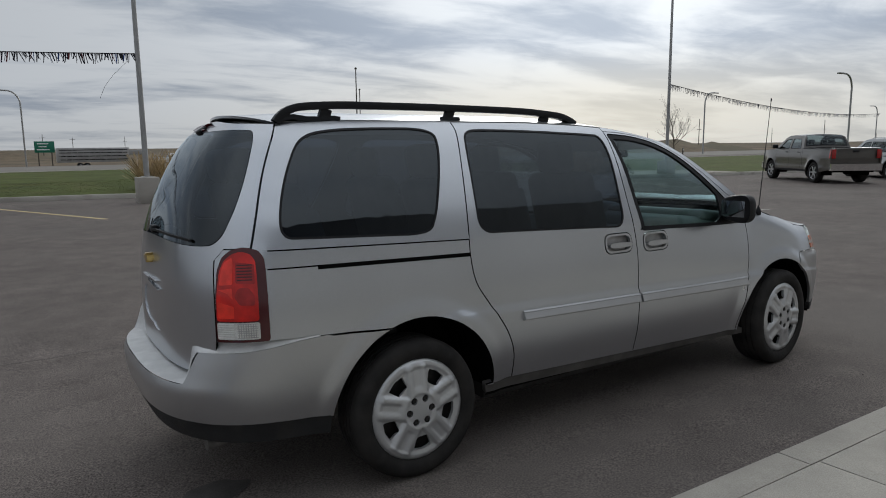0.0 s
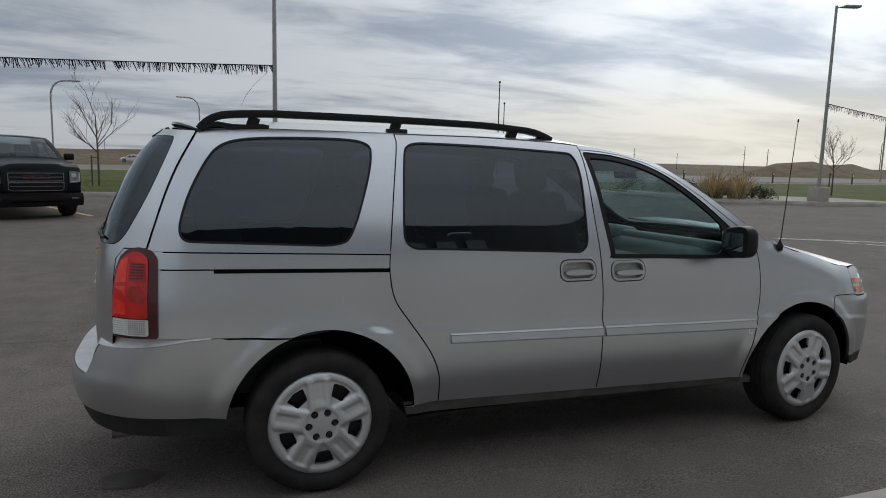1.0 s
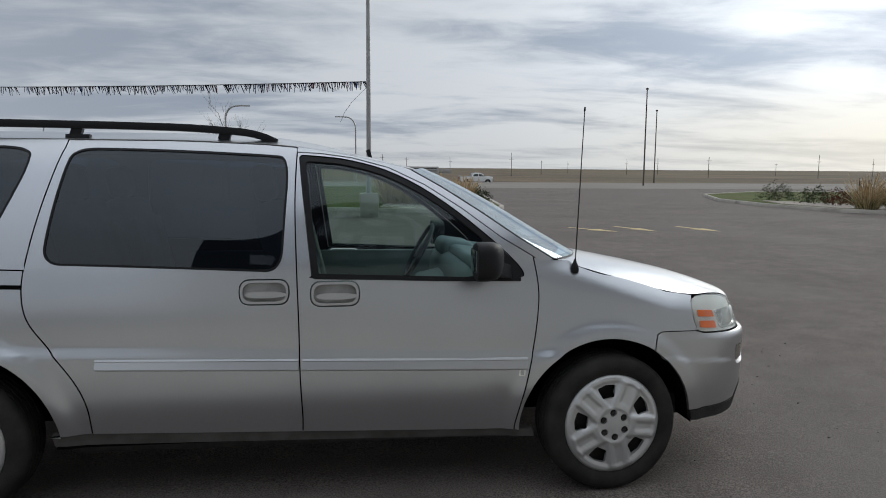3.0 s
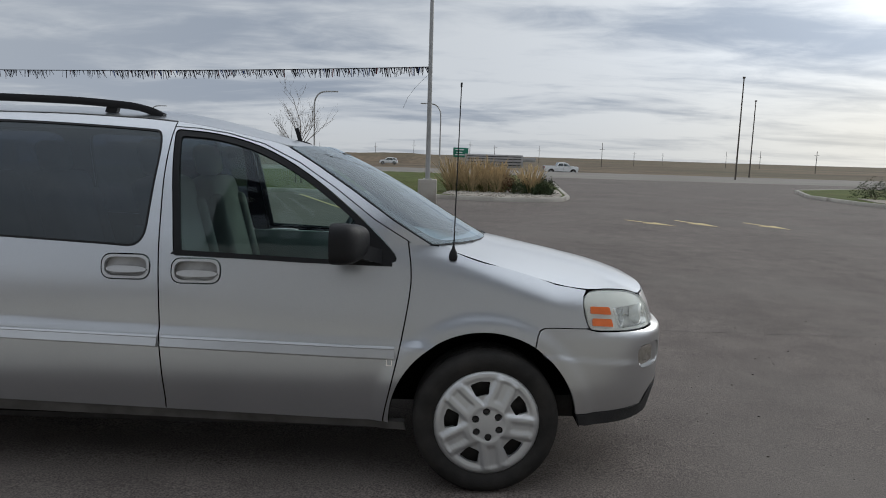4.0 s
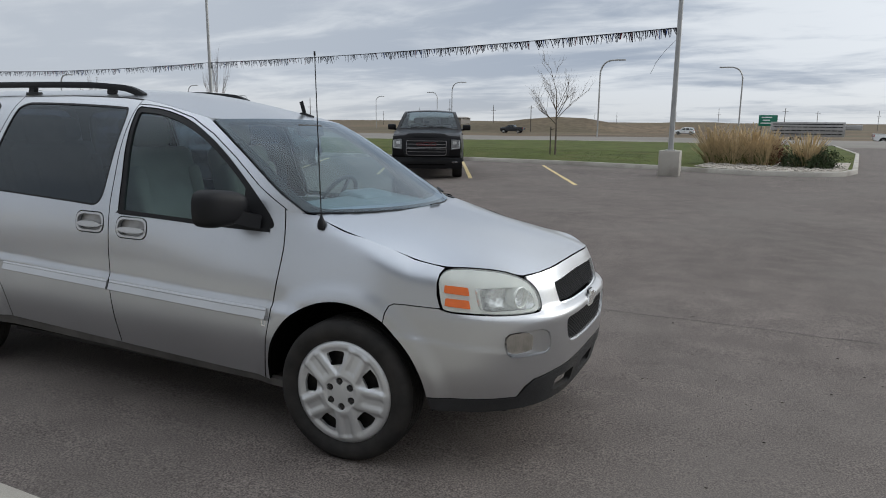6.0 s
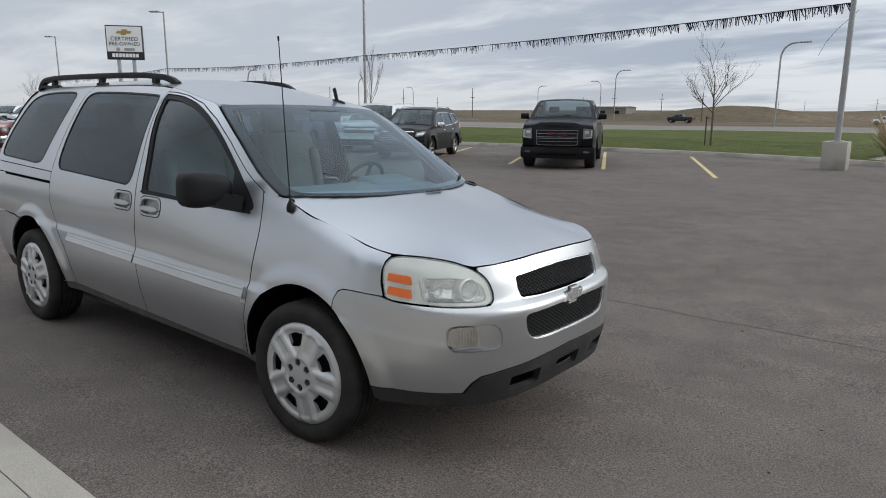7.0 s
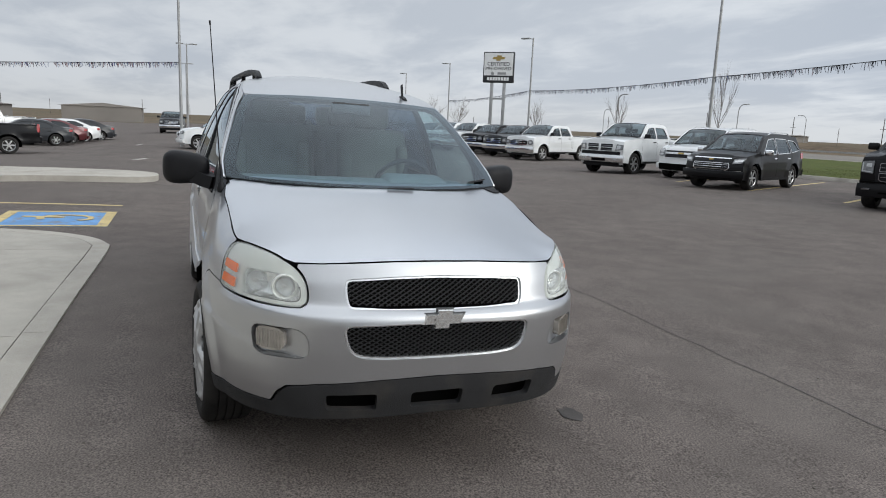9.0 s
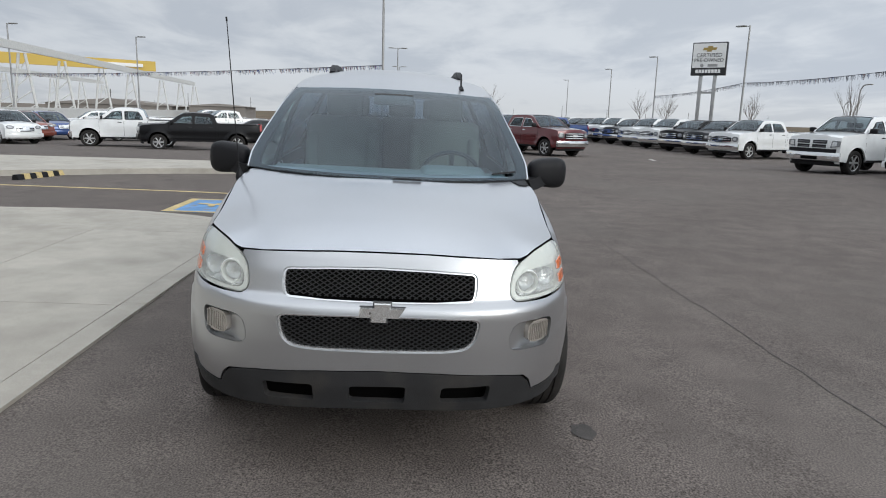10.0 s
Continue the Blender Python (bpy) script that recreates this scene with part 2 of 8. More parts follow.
# ---- mesh tools ----
def link_mesh(name, verts, faces, material, parent=None, label="", smooth=True, sharp=None, normals=None):
    me = bpy.data.meshes.new(name)
    me.from_pydata([tuple(v) for v in verts], [], [tuple(f) for f in faces])
    me.materials.append(material)
    if smooth:
        me.shade_smooth()
        if sharp:
            me.set_sharp_from_angle(angle=radians(sharp))
    if normals is not None:
        me.normals_split_custom_set_from_vertices([tuple(n) for n in normals])
    ob = new(name, me)
    ob.parent = parent
    if label:
        ob["label"] = label
    return ob


def part(name, bm, material, parent=None, label="", sharp=35):
    """Links a bmesh as one mesh object under a thing or a part."""
    me = bpy.data.meshes.new(name)
    bmesh.ops.recalc_face_normals(bm, faces=bm.faces[:])
    bm.to_mesh(me)
    bm.free()
    me.materials.append(material)
    me.shade_smooth()
    me.set_sharp_from_angle(angle=radians(sharp))
    ob = new(name, me)
    ob.parent = parent
    if label:
        ob["label"] = label
    return ob


def thing(name, m, label, category, group="", kind=""):
    e = new(name)
    e.matrix_basis = m
    e.empty_display_size = 0.2
    return tagged(e, label, category, group, kind)


def add_box(bm, size, at=(0, 0, 0), rot=(0, 0, 0), bevel=0.0, seg=2):
    r = bmesh.ops.create_cube(bm, size=1.0, matrix=pose(*at, *rot) @ Matrix.Diagonal((*size, 1)))
    if bevel:
        edges = list({e for v in r["verts"] for e in v.link_edges})
        bmesh.ops.bevel(bm, geom=edges, offset=bevel, segments=seg, profile=0.5, affect="EDGES")


def box(size, at=(0, 0, 0), rot=(0, 0, 0), bevel=0.0, seg=2):
    bm = bmesh.new()
    add_box(bm, size, at, rot, bevel, seg)
    return bm


def add_tube(bm, a, b, r0, r1=None, seg=10, caps=True):
    a, b = Vector(a), Vector(b)
    d = b - a
    m = Matrix.Translation((a + b) / 2) @ d.to_track_quat("Z", "Y").to_matrix().to_4x4()
    bmesh.ops.create_cone(bm, cap_ends=caps, segments=seg, radius1=r0, radius2=r0 if r1 is None else r1, depth=d.length, matrix=m)


def tube(a, b, r0, r1=None, seg=10):
    bm = bmesh.new()
    add_tube(bm, a, b, r0, r1, seg)
    return bm


def add_lathe(bm, profile, axis="y", seg=48, at=(0, 0, 0)):
    """Turns a profile of (radius, along) round an axis."""
    rings = []
    for r, a in profile:
        ring = []
        for i in range(seg):
            w = 2 * math.pi * i / seg
            c, s = r * math.cos(w), r * math.sin(w)
            p = {"y": (c, a, s), "z": (c, s, a), "x": (a, c, s)}[axis]
            ring.append(bm.verts.new((p[0] + at[0], p[1] + at[1], p[2] + at[2])))
        rings.append(ring)
    for p, q in zip(rings, rings[1:]):
        for i in range(seg):
            bm.faces.new((p[i], p[(i + 1) % seg], q[(i + 1) % seg], q[i]))


def add_sweep(bm, path, section, up=(0, 0, 1), closed_section=True, caps=True):
    """Carries a flat section (side, up) along a path of points."""
    path = [Vector(p) for p in path]
    rings = []
    for i, p in enumerate(path):
        d = (path[min(i + 1, len(path) - 1)] - path[max(i - 1, 0)]).normalized()
        s = d.cross(Vector(up)).normalized()
        u = s.cross(d).normalized()
        rings.append([bm.verts.new(p + s * a + u * b) for a, b in section])
    n = len(section)
    for p, q in zip(rings, rings[1:]):
        for i in range(n if closed_section else n - 1):
            bm.faces.new((p[i], p[(i + 1) % n], q[(i + 1) % n], q[i]))
    if caps and closed_section:
        bm.faces.new(rings[0])
        bm.faces.new(rings[-1])


def rounded(points, times=3, closed=True):
    """Corner cutting: a smooth line from a few corners."""
    p = np.array(points, float)
    for _ in range(times):
        q = np.roll(p, -1, 0) if closed else p[1:]
        a = p if closed else p[:-1]
        both = np.empty((2 * len(a), p.shape[1]))
        both[0::2], both[1::2] = a * .75 + q * .25, a * .25 + q * .75
        p = both if closed else np.vstack([p[:1], both, p[-1:]])
    return p


def spline(points, res=6):
    """A Catmull-Rom line through points, open."""
    p = np.array(points, float)
    p = np.vstack([2 * p[0] - p[1], p, 2 * p[-1] - p[-2]])
    out = []
    for i in range(1, len(p) - 2):
        for t in np.arange(res) / res:
            a, b, c, d = p[i - 1:i + 3]
            out.append(0.5 * (2 * b + (c - a) * t + (2 * a - 5 * b + 4 * c - d) * t * t + (3 * b - a - 3 * c + d) * t ** 3))
    out.append(p[-2])
    return np.array(out)


def area2(p):
    return np.sum(p[:, 0] * np.roll(p[:, 1], -1) - np.roll(p[:, 0], -1) * p[:, 1])


def shrunk(p, d):
    """A closed outline moved inwards by d."""
    if d == 0:
        return p
    s = 1 if area2(p) > 0 else -1
    e = np.roll(p, -1, 0) - p
    e /= np.maximum(np.linalg.norm(e, axis=1, keepdims=True), 1e-9)
    n = np.stack([-e[:, 1], e[:, 0]], 1) * s
    m = n + np.roll(n, 1, 0)
    k = np.maximum(np.sum(m * m, 1, keepdims=True), 0.5)
    return p + m * (2 * d / k)


def fillet(points, r, n=4):
    """A closed outline with its corners rounded by about r."""
    p = np.array(points, float)
    out = []
    for a, b, c in zip(np.roll(p, 1, 0), p, np.roll(p, -1, 0)):
        la, lc = np.linalg.norm(a - b), np.linalg.norm(c - b)
        s, e = b + (a - b) * min(r, la * .45) / la, b + (c - b) * min(r, lc * .45) / lc
        out += [s * (1 - t) ** 2 + b * 2 * t * (1 - t) + e * t * t for t in np.linspace(0, 1, n)]
    return np.array(out)


def loop_spline(points, res=4):
    """A smooth closed line through points."""
    p = np.array(points, float)
    out = []
    for a, b, c, d in zip(np.roll(p, 1, 0), p, np.roll(p, -1, 0), np.roll(p, -2, 0)):
        for t in np.arange(res) / res:
            out.append(0.5 * (2 * b + (c - a) * t + (2 * a - 5 * b + 4 * c - d) * t * t + (3 * b - a - 3 * c + d) * t ** 3))
    return np.array(out)


def divided(p, step):
    out = []
    p = p[np.linalg.norm(np.roll(p, -1, 0) - p, axis=1) > 2e-4]
    for a, b in zip(p, np.roll(p, -1, 0)):
        n = max(1, int(np.ceil(np.linalg.norm(b - a) / step)))
        out += [a + (b - a) * i / n for i in range(n)]
    return np.array(out)


def inside(q, poly):
    a, b = poly, np.roll(poly, -1, 0)
    x, y = q[:, 0:1], q[:, 1:2]
    cross = (a[:, 1] > y) != (b[:, 1] > y)
    with np.errstate(divide="ignore", invalid="ignore"):
        xs = (b[:, 0] - a[:, 0]) * (y - a[:, 1]) / (b[:, 1] - a[:, 1]) + a[:, 0]
    return (np.sum(cross & (x < xs), 1) % 2) == 1


CORE = lambda p: np.stack([np.clip(p[:, 0], 0.1, 2.7), p[:, 1] * 0, np.full(len(p), 0.75)], -1)


def sheet(name, outline, at, material, parent=None, holes=(), step=0.05, lip=0.012, out=0.0, gap=0.0, wide=1.0, label="", core=None, facing=None, edge_mat=None):
    """A panel: a flat outline with holes, laid on the surface at(u, v), with its edges turned in by lip.
    wide: metres of one step of u, where u is no length. out: how far it stands off the surface."""
    k = np.array([wide, 1.0])
    loops = [divided(shrunk(np.array(outline, float) * k, gap), step)]
    loops += [divided(shrunk(np.array(h, float) * k, -gap), step) for h in holes]
    edge = np.vstack(loops)
    lo, hi = edge.min(0), edge.max(0)
    gx, gy = np.arange(lo[0] + step / 2, hi[0], step), np.arange(lo[1] + step / 2, hi[1], step)
    grid = np.stack(np.meshgrid(gx, gy), -1).reshape(-1, 2)
    if len(grid):
        ok = inside(grid, loops[0])
        for h in loops[1:]:
            ok &= ~inside(grid, h)
        grid = grid[ok]
    if len(grid):
        near = np.full(len(grid), 1e9)
        for e in edge:
            near = np.minimum(near, (grid[:, 0] - e[0]) ** 2 + (grid[:, 1] - e[1]) ** 2)
        grid = grid[near > (0.45 * step) ** 2]
    pts = np.vstack([edge, grid]) if len(grid) else edge
    segs, i0 = [], 0
    for l in loops:
        n = len(l)
        segs += [(i0 + i, i0 + (i + 1) % n) for i in range(n)]
        i0 += n
    tri = geometry.delaunay_2d_cdt([Vector(p) for p in pts], segs, [], 0, 1e-7)
    flat = np.array([tuple(v) for v in tri[0]])
    faces = np.array([f for f in tri[2] if len(f) == 3])
    mid = flat[faces].mean(1)
    ok = inside(mid, loops[0])
    for h in loops[1:]:
        ok &= ~inside(mid, h)
    faces = faces[ok]
    e1, e2, e3 = flat[faces[:, 1]] - flat[faces[:, 0]], flat[faces[:, 2]] - flat[faces[:, 0]], flat[faces[:, 2]] - flat[faces[:, 1]]
    size = np.abs(e1[:, 0] * e2[:, 1] - e1[:, 1] * e2[:, 0])
    longest = np.maximum(np.maximum(np.linalg.norm(e1, axis=1), np.linalg.norm(e2, axis=1)), np.linalg.norm(e3, axis=1))
    faces = faces[size > 2e-5 * longest]
    u, v = flat[:, 0] / wide, flat[:, 1]
    p = at(u, v)
    d = 1e-3
    nu = at(u + d / wide, v) - at(u - d / wide, v)
    nv = at(u, v + d) - at(u, v - d)
    nrm = np.cross(nu, nv)
    nrm /= np.maximum(np.linalg.norm(nrm, axis=1, keepdims=True), 1e-12)
    way = np.tile(np.array(facing, float), (len(p), 1)) if facing is not None else p - (core or CORE)(p)
    nrm *= np.where(np.sum(nrm * way, 1) < 0, -1, 1)[:, None]
    p = p + nrm * out
    fn = np.cross(p[faces[:, 1]] - p[faces[:, 0]], p[faces[:, 2]] - p[faces[:, 0]])
    flip = np.sum(fn * nrm[faces[:, 0]], 1) < 0
    faces[flip] = faces[flip][:, ::-1]
    verts, fl = list(p), [tuple(f) for f in faces]
    if lip:
        count = {}
        for f in fl:
            for a, b in zip(f, f[1:] + f[:1]):
                count[(a, b)] = 1
        ring = [(a, b) for a, b in count if (b, a) not in count]
        top, low = {}, {}
        for a in {x for e in ring for x in e}:
            top[a] = len(verts)
            verts.append(p[a])
            low[a] = len(verts)
            verts.append(p[a] - nrm[a] * lip)
        fl += [(top[b], top[a], low[a], low[b]) for a, b in ring]
    V = np.array(verts)
    nv = np.zeros_like(V)
    for f in (np.array([g for g in fl if len(g) == 3]), np.array([g for g in fl if len(g) == 4])):
        if len(f):
            fn = np.cross(V[f[:, 1]] - V[f[:, 0]], V[f[:, 2]] - V[f[:, 0]])
            for c in range(f.shape[1]):
                np.add.at(nv, f[:, c], fn)
    nv /= np.maximum(np.linalg.norm(nv, axis=1, keepdims=True), 1e-12)
    ob = link_mesh(name, verts, fl, material, parent, label, normals=nv)
    # turned-in edges coloured apart from the panel, to paint shade into its gaps
    if edge_mat:
        ob.data.materials.append(edge_mat)
        ob.data.polygons.foreach_set("material_index", [int(len(f) == 4) for f in fl])
    return ob


def strip(name, xs, top, low, section, at, out_dir, material, parent, label=""):
    """A proud moulding between the lines top(x) and low(x): section gives (share of the height from the top, how far out)."""
    xs = list(xs)
    verts, cols = [], [xs[0]] + xs + [xs[-1]]
    for i, x in enumerate(cols):
        for f, o in section:
            z = float(top(x)) * (1 - f) + float(low(x)) * f
            p = at(np.array([x]), np.array([z]))[0]
            verts.append(p + np.array(out_dir) * (o if 0 < i < len(cols) - 1 else -.002))
    n = len(section)
    faces = [(i * n + j, i * n + j + 1, (i + 1) * n + j + 1, (i + 1) * n + j) for i in range(len(cols) - 1) for j in range(n - 1)]
    if out_dir[1] < 0:
        faces = [f[::-1] for f in faces]
    return link_mesh(name, verts, faces, material, parent, label, sharp=28)
# body surfaces of the van, in its own frame: x forward from the rear axle, y to its left, z up
def lerp(x, xs, ys):
    return np.interp(x, xs, ys)


def ease(x, a, b):
    k = np.clip((x - a) / (b - a), 0, 1)
    return k * k * (3 - 2 * k)


_Z = np.linspace(0.1, 1.9, 181)


def smoothed(xs, ys, width=4):
    """A smooth curve through the given profile, as a lookup."""
    v = np.interp(_Z, xs, ys)
    for _ in range(2):
        v = np.convolve(np.pad(v, width, mode="edge"), np.ones(2 * width + 1) / (2 * width + 1), mode="valid")
    return v


SIDE = smoothed([.15, .25, .35, .5, .65, .8, .9, 1.0, 1.14, 1.3, 1.45, 1.6, 1.68, 1.72, 1.76, 1.9],
                [.76, .79, .812, .852, .868, .873, .872, .864, .838, .785, .722, .648, .602, .565, .51, .3])
X0F, NF, X0R, NR = 2.9, 3.3, -0.55, 3.0
_D = np.linspace(-1.1, 0.4, 151)
FEND = np.interp(_D, [-1.1, -.9, -.7, -.5, -.4, -.3, -.16, -.09, -.04, 0, .05, .4], [.76, .80, .845, .862, .856, .838, .806, .786, .768, .744, .70, .3])
FEND = np.convolve(np.pad(FEND, 3, mode="edge"), np.ones(7) / 7, mode="valid")

NOSE = np.interp(_D, [-1.1, -.9, -.7, -.5, -.35, -.23, -.115, -.06, -.03, 0, .05, .4], [.76, .80, .845, .868, .872, .865, .842, .818, .79, .745, .68, .3])
NOSE = np.convolve(np.pad(NOSE, 2, mode="edge"), np.ones(5) / 5, mode="valid")


def hood_edge(x):
    return 1.158 - 0.2836 * (np.minimum(x, 3.4) - 2.894)


def nose(z):
    return lerp(z, [.15, .22, .30, .45, .60, .72, .748, .757, .766, .776, .80, .86, .93, .98, 1.05, 1.2], [3.86, 3.93, 3.985, 4.025, 4.035, 4.037, 4.032, 4.022, 4.000, 3.990, 3.982, 3.964, 3.932, 3.897, 3.84, 3.7])


def tail(z):
    return lerp(z, [.2, .6, .8, 1.0, 1.2, 1.35, 1.5, 1.62, 1.72, 1.8], [-1.0, -1.01, -1.015, -1.01, -.985, -.935, -.865, -.795, -.71, -.6])


def tail_start(z):
    return lerp(z, [1.1, 1.3, 1.73], [-.55, -.53, -.42])


def roof_drop(x):
    return 0.012 * ease(x, 0.9, 1.4) + 0.10 * np.clip((x - 1.3) / 0.8, 0, 2) ** 2 + .02 * ease(-x, .2, .7)


def arch(x, z):
    out = 0
    for cx, cz, r in ((0.02, 0.345, 0.452), (3.066, 0.325, 0.447)):
        d = np.hypot(x - cx, z - cz)
        out = out + np.where(z > .2, 0.017 * (1 - ease(d - r, .026, .10)), 0)
    return out


def half(x, z):
    """Half the width of the body at x and z."""
    x, z = np.asarray(x, float), np.asarray(z, float)
    up = z + roof_drop(x) * ease(z, 1.25, 1.6)
    side = np.interp(up, _Z, SIDE) * (1 - .05 * ease(x, 1.5, 2.9) * ease(z, .75, 1.1)) * (1 + .12 * ease(x, 1.2, 2.05) * ease(z, 1.25, 1.58))
    e = ease(x, 2.75, 3.45)
    fend = np.interp(z - hood_edge(x), _D, FEND) * (1 - e) + np.interp(z - hood_edge(x), _D, NOSE) * e
    k = ease(x, 2.35, 2.75) * ease(1.25 - z, 0.0, 0.12)
    w = side * (1 - k) + fend * k
    f = np.clip((x - X0F) / (nose(z) - X0F), 0, .9999)
    s = tail_start(z)
    r = np.clip((s - x) / (s - tail(z)), 0, .9999)
    return w * (1 - f ** NF) ** (1 / NF) * (1 - r ** NR) ** (1 / NR) + arch(x, z) + .015 * ease(.802 - .029 * x - z, 0, .034) * ease(x, -.2, .1)


def side_at(x, z, left=False):
    y = half(x, z)
    return np.stack([x, y if left else -y, z], -1)


def around(x0, a, b, n, th):
    """A point of a superellipse corner: th from 0 (right side) by pi/2 (middle) to pi (left side)."""
    s, c = np.abs(np.sin(th)), np.abs(np.cos(th))
    rho = ((s / a) ** n + (c / b) ** n) ** (-1 / n)
    return x0, rho * s, -rho * np.cos(th)


def front_at(u, z):
    """The nose: u is the angle in degrees round it, 0 at the right side, 90 in the middle."""
    b = np.interp(z - hood_edge(3.4), _D, NOSE)
    x0, dx, y = around(X0F, nose(z) - X0F, b, NF, np.radians(u))
    x = x0 + dx
    v = np.minimum(u, 180 - u)
    fold = .007 * ease(.664 - .0023 * (v - 34) - z, 0, .016) * (1 - ease(v, 44, 58))
    return np.stack([x + fold * .4, y + np.sign(y) * (arch(x, z) + fold), z], -1)


def tail_at(u, z):
    x0, dx, y = around(tail_start(z), tail_start(z) - tail(z), np.interp(z, _Z, SIDE), NR, np.radians(u))
    return np.stack([x0 - dx, y, z], -1)


def bumper_x(z):
    return lerp(z, [.2, .3, .4, .5, .57, .60, .612, .75, .8], [-1.0, -1.06, -1.105, -1.13, -1.135, -1.13, -1.118, -1.065, -1.04])


def bumper_at(u, z):
    b = np.interp(z, _Z, SIDE)
    x0, dx, y = around(-0.45, -0.45 - bumper_x(z), b + .004, 3.0, np.radians(u))
    return np.stack([x0 - dx, y, z], -1)


def hood_z(x, y):
    c = lerp(x, [2.6, 2.9, 3.2, 3.5, 3.7, 3.82, 3.9, 3.94, 4.0], [1.215, 1.178, 1.125, 1.065, 1.02, .985, .955, .937, .9])
    return c - .078 * np.abs(y / .75) ** 2.4 * ease(x, 2.5, 3.6) - .02 * np.abs(y / .75) ** 2


def roof_z(x, y):
    return 1.783 - roof_drop(x) - .062 * np.abs(y / .565) ** 2.4

# ---- the minivan ----
van = thing("minivan", LEVEL.copy(), "silver long-wheelbase minivan with tinted rear windows on asphalt", "minivan")
ZTOP = lambda x: 1.72 + .024 * (1 - ease(np.asarray(x, float), 1.25, 2.0)) - roof_drop(np.asarray(x, float))
crown = lambda x: .062 - .040 * ease(np.asarray(x, float), 1.25, 2.1)
BELT = lambda x: 1.178 - 0.0342 * (np.asarray(x, float) + 0.742)
TRACK = lambda x: BELT(x) - .076 + .008 * (np.asarray(x, float) + .7)
SILL = lambda x: 0.376 - 0.030 * (np.asarray(x, float) - 0.6)
SEAM = lambda x: 0.80 - 0.053 * (np.asarray(x, float) + 0.71)


def arc(cx, cz, r, a0, a1, n=18):
    w = np.radians(np.linspace(a0, a1, n))
    return [(cx + r * math.cos(a), cz + r * math.sin(a)) for a in w]


def along(f, x0, x1, n=8):
    return [(x, float(f(x))) for x in np.linspace(x0, x1, n)]


REAR_WIN = rounded([(-.625, 1.222), (-.585, 1.40), (-.50, 1.57), (-.43, 1.66), (-.30, 1.695), (0, 1.706), (.30, 1.702), (.305, 1.61), (.248, 1.436), (.175, 1.25), (.12, 1.183), (-.16, 1.198), (-.50, 1.213)], 3)
MID_WIN = rounded([(.42, 1.165), (.43, 1.33), (.465, 1.60), (.495, 1.697), (.70, 1.697), (1.0, 1.69), (1.40, 1.672), (1.50, 1.66), (1.482, 1.33), (1.472, 1.12), (1.30, 1.131), (.60, 1.160)], 3)
FRONT_WIN = rounded([(1.68, 1.099), (1.645, 1.10), (1.642, 1.135), (1.62, 1.30), (1.58, 1.61), (1.576, 1.645), (1.615, 1.643), (1.75, 1.635), (1.97, 1.58), (2.2, 1.455), (2.43, 1.275), (2.44, 1.25), (2.44, 1.083), (2.2, 1.088)], 2)
FRONT_HOLE = rounded([(1.65, 1.089), (1.613, 1.09), (1.611, 1.125), (1.59, 1.30), (1.55, 1.63), (1.546, 1.672), (1.59, 1.670), (1.77, 1.655), (1.99, 1.598), (2.22, 1.472), (2.46, 1.285), (2.64, 1.115), (2.63, 1.068), (2.2, 1.074)], 2)
GAP_A = [(.447, 1.70), (.415, 1.55), (.383, 1.38), (.355, 1.20), (.341, 1.06), (.364, .923), (.451, .792), (.553, .64), (.60, .515), (.608, .378)]
GAP_B = [(1.533, 1.688), (1.531, 1.42), (1.543, 1.114), (1.551, .90), (1.555, .644), (1.562, .441), (1.56, .347)]
GAP_C = [(2.69, 1.18), (2.708, 1.05), (2.705, .93), (2.665, .68), (2.60, .38), (2.592, .318)]
GATE = [(-.52, 1.722), (-.60, 1.575), (-.655, 1.45), (-.70, 1.32), (-.742, 1.19)]
DOOR_TOP = [(2.69, 1.18), (2.53, 1.275), (2.34, 1.415), (2.16, 1.53), (1.98, 1.615), (1.80, 1.662), (1.65, 1.682), (1.533, 1.688)]
SCREEN_EDGE = [(2.80, 1.16), (2.62, 1.27), (2.42, 1.405), (2.24, 1.52), (2.09, 1.605)]
HOOD_SIDE = spline([(2.835, .737), (2.90, .755), (3.03, .768), (3.15, .762), (3.34, .755), (3.46, .752), (3.545, .744)], 5)
GA, GB, GC, GG = (spline(g, 5).tolist() for g in (GAP_A, GAP_B, GAP_C, GATE))


def edge_z(x, y):
    """The height at which the fender reaches out to y."""
    zs = np.linspace(0.9, 1.158, 300)
    return float(zs[np.argmin(np.abs(half(np.full_like(zs, x), zs) - y))])


FENDER_TOP = [(x, edge_z(x, y)) for x, y in HOOD_SIDE]
REAR_ARCH = lambda a0, a1, n=18: arc(0.02, 0.345, 0.452, a0, a1, n)
FRONT_ARCH = lambda a0, a1, n=18: arc(3.066, 0.325, 0.447, a0, a1, n)
HANDLES = [(1.284, 1.508, .974, 1.088), (1.607, 1.833, .962, 1.076)]


def oval(x0, x1, z0, z1, k=0.0):
    return fillet([(x0 - k, z0 - k), (x1 + k, z0 - k), (x1 + k, z1 + k), (x0 - k, z1 + k)], .050 + k, 6)


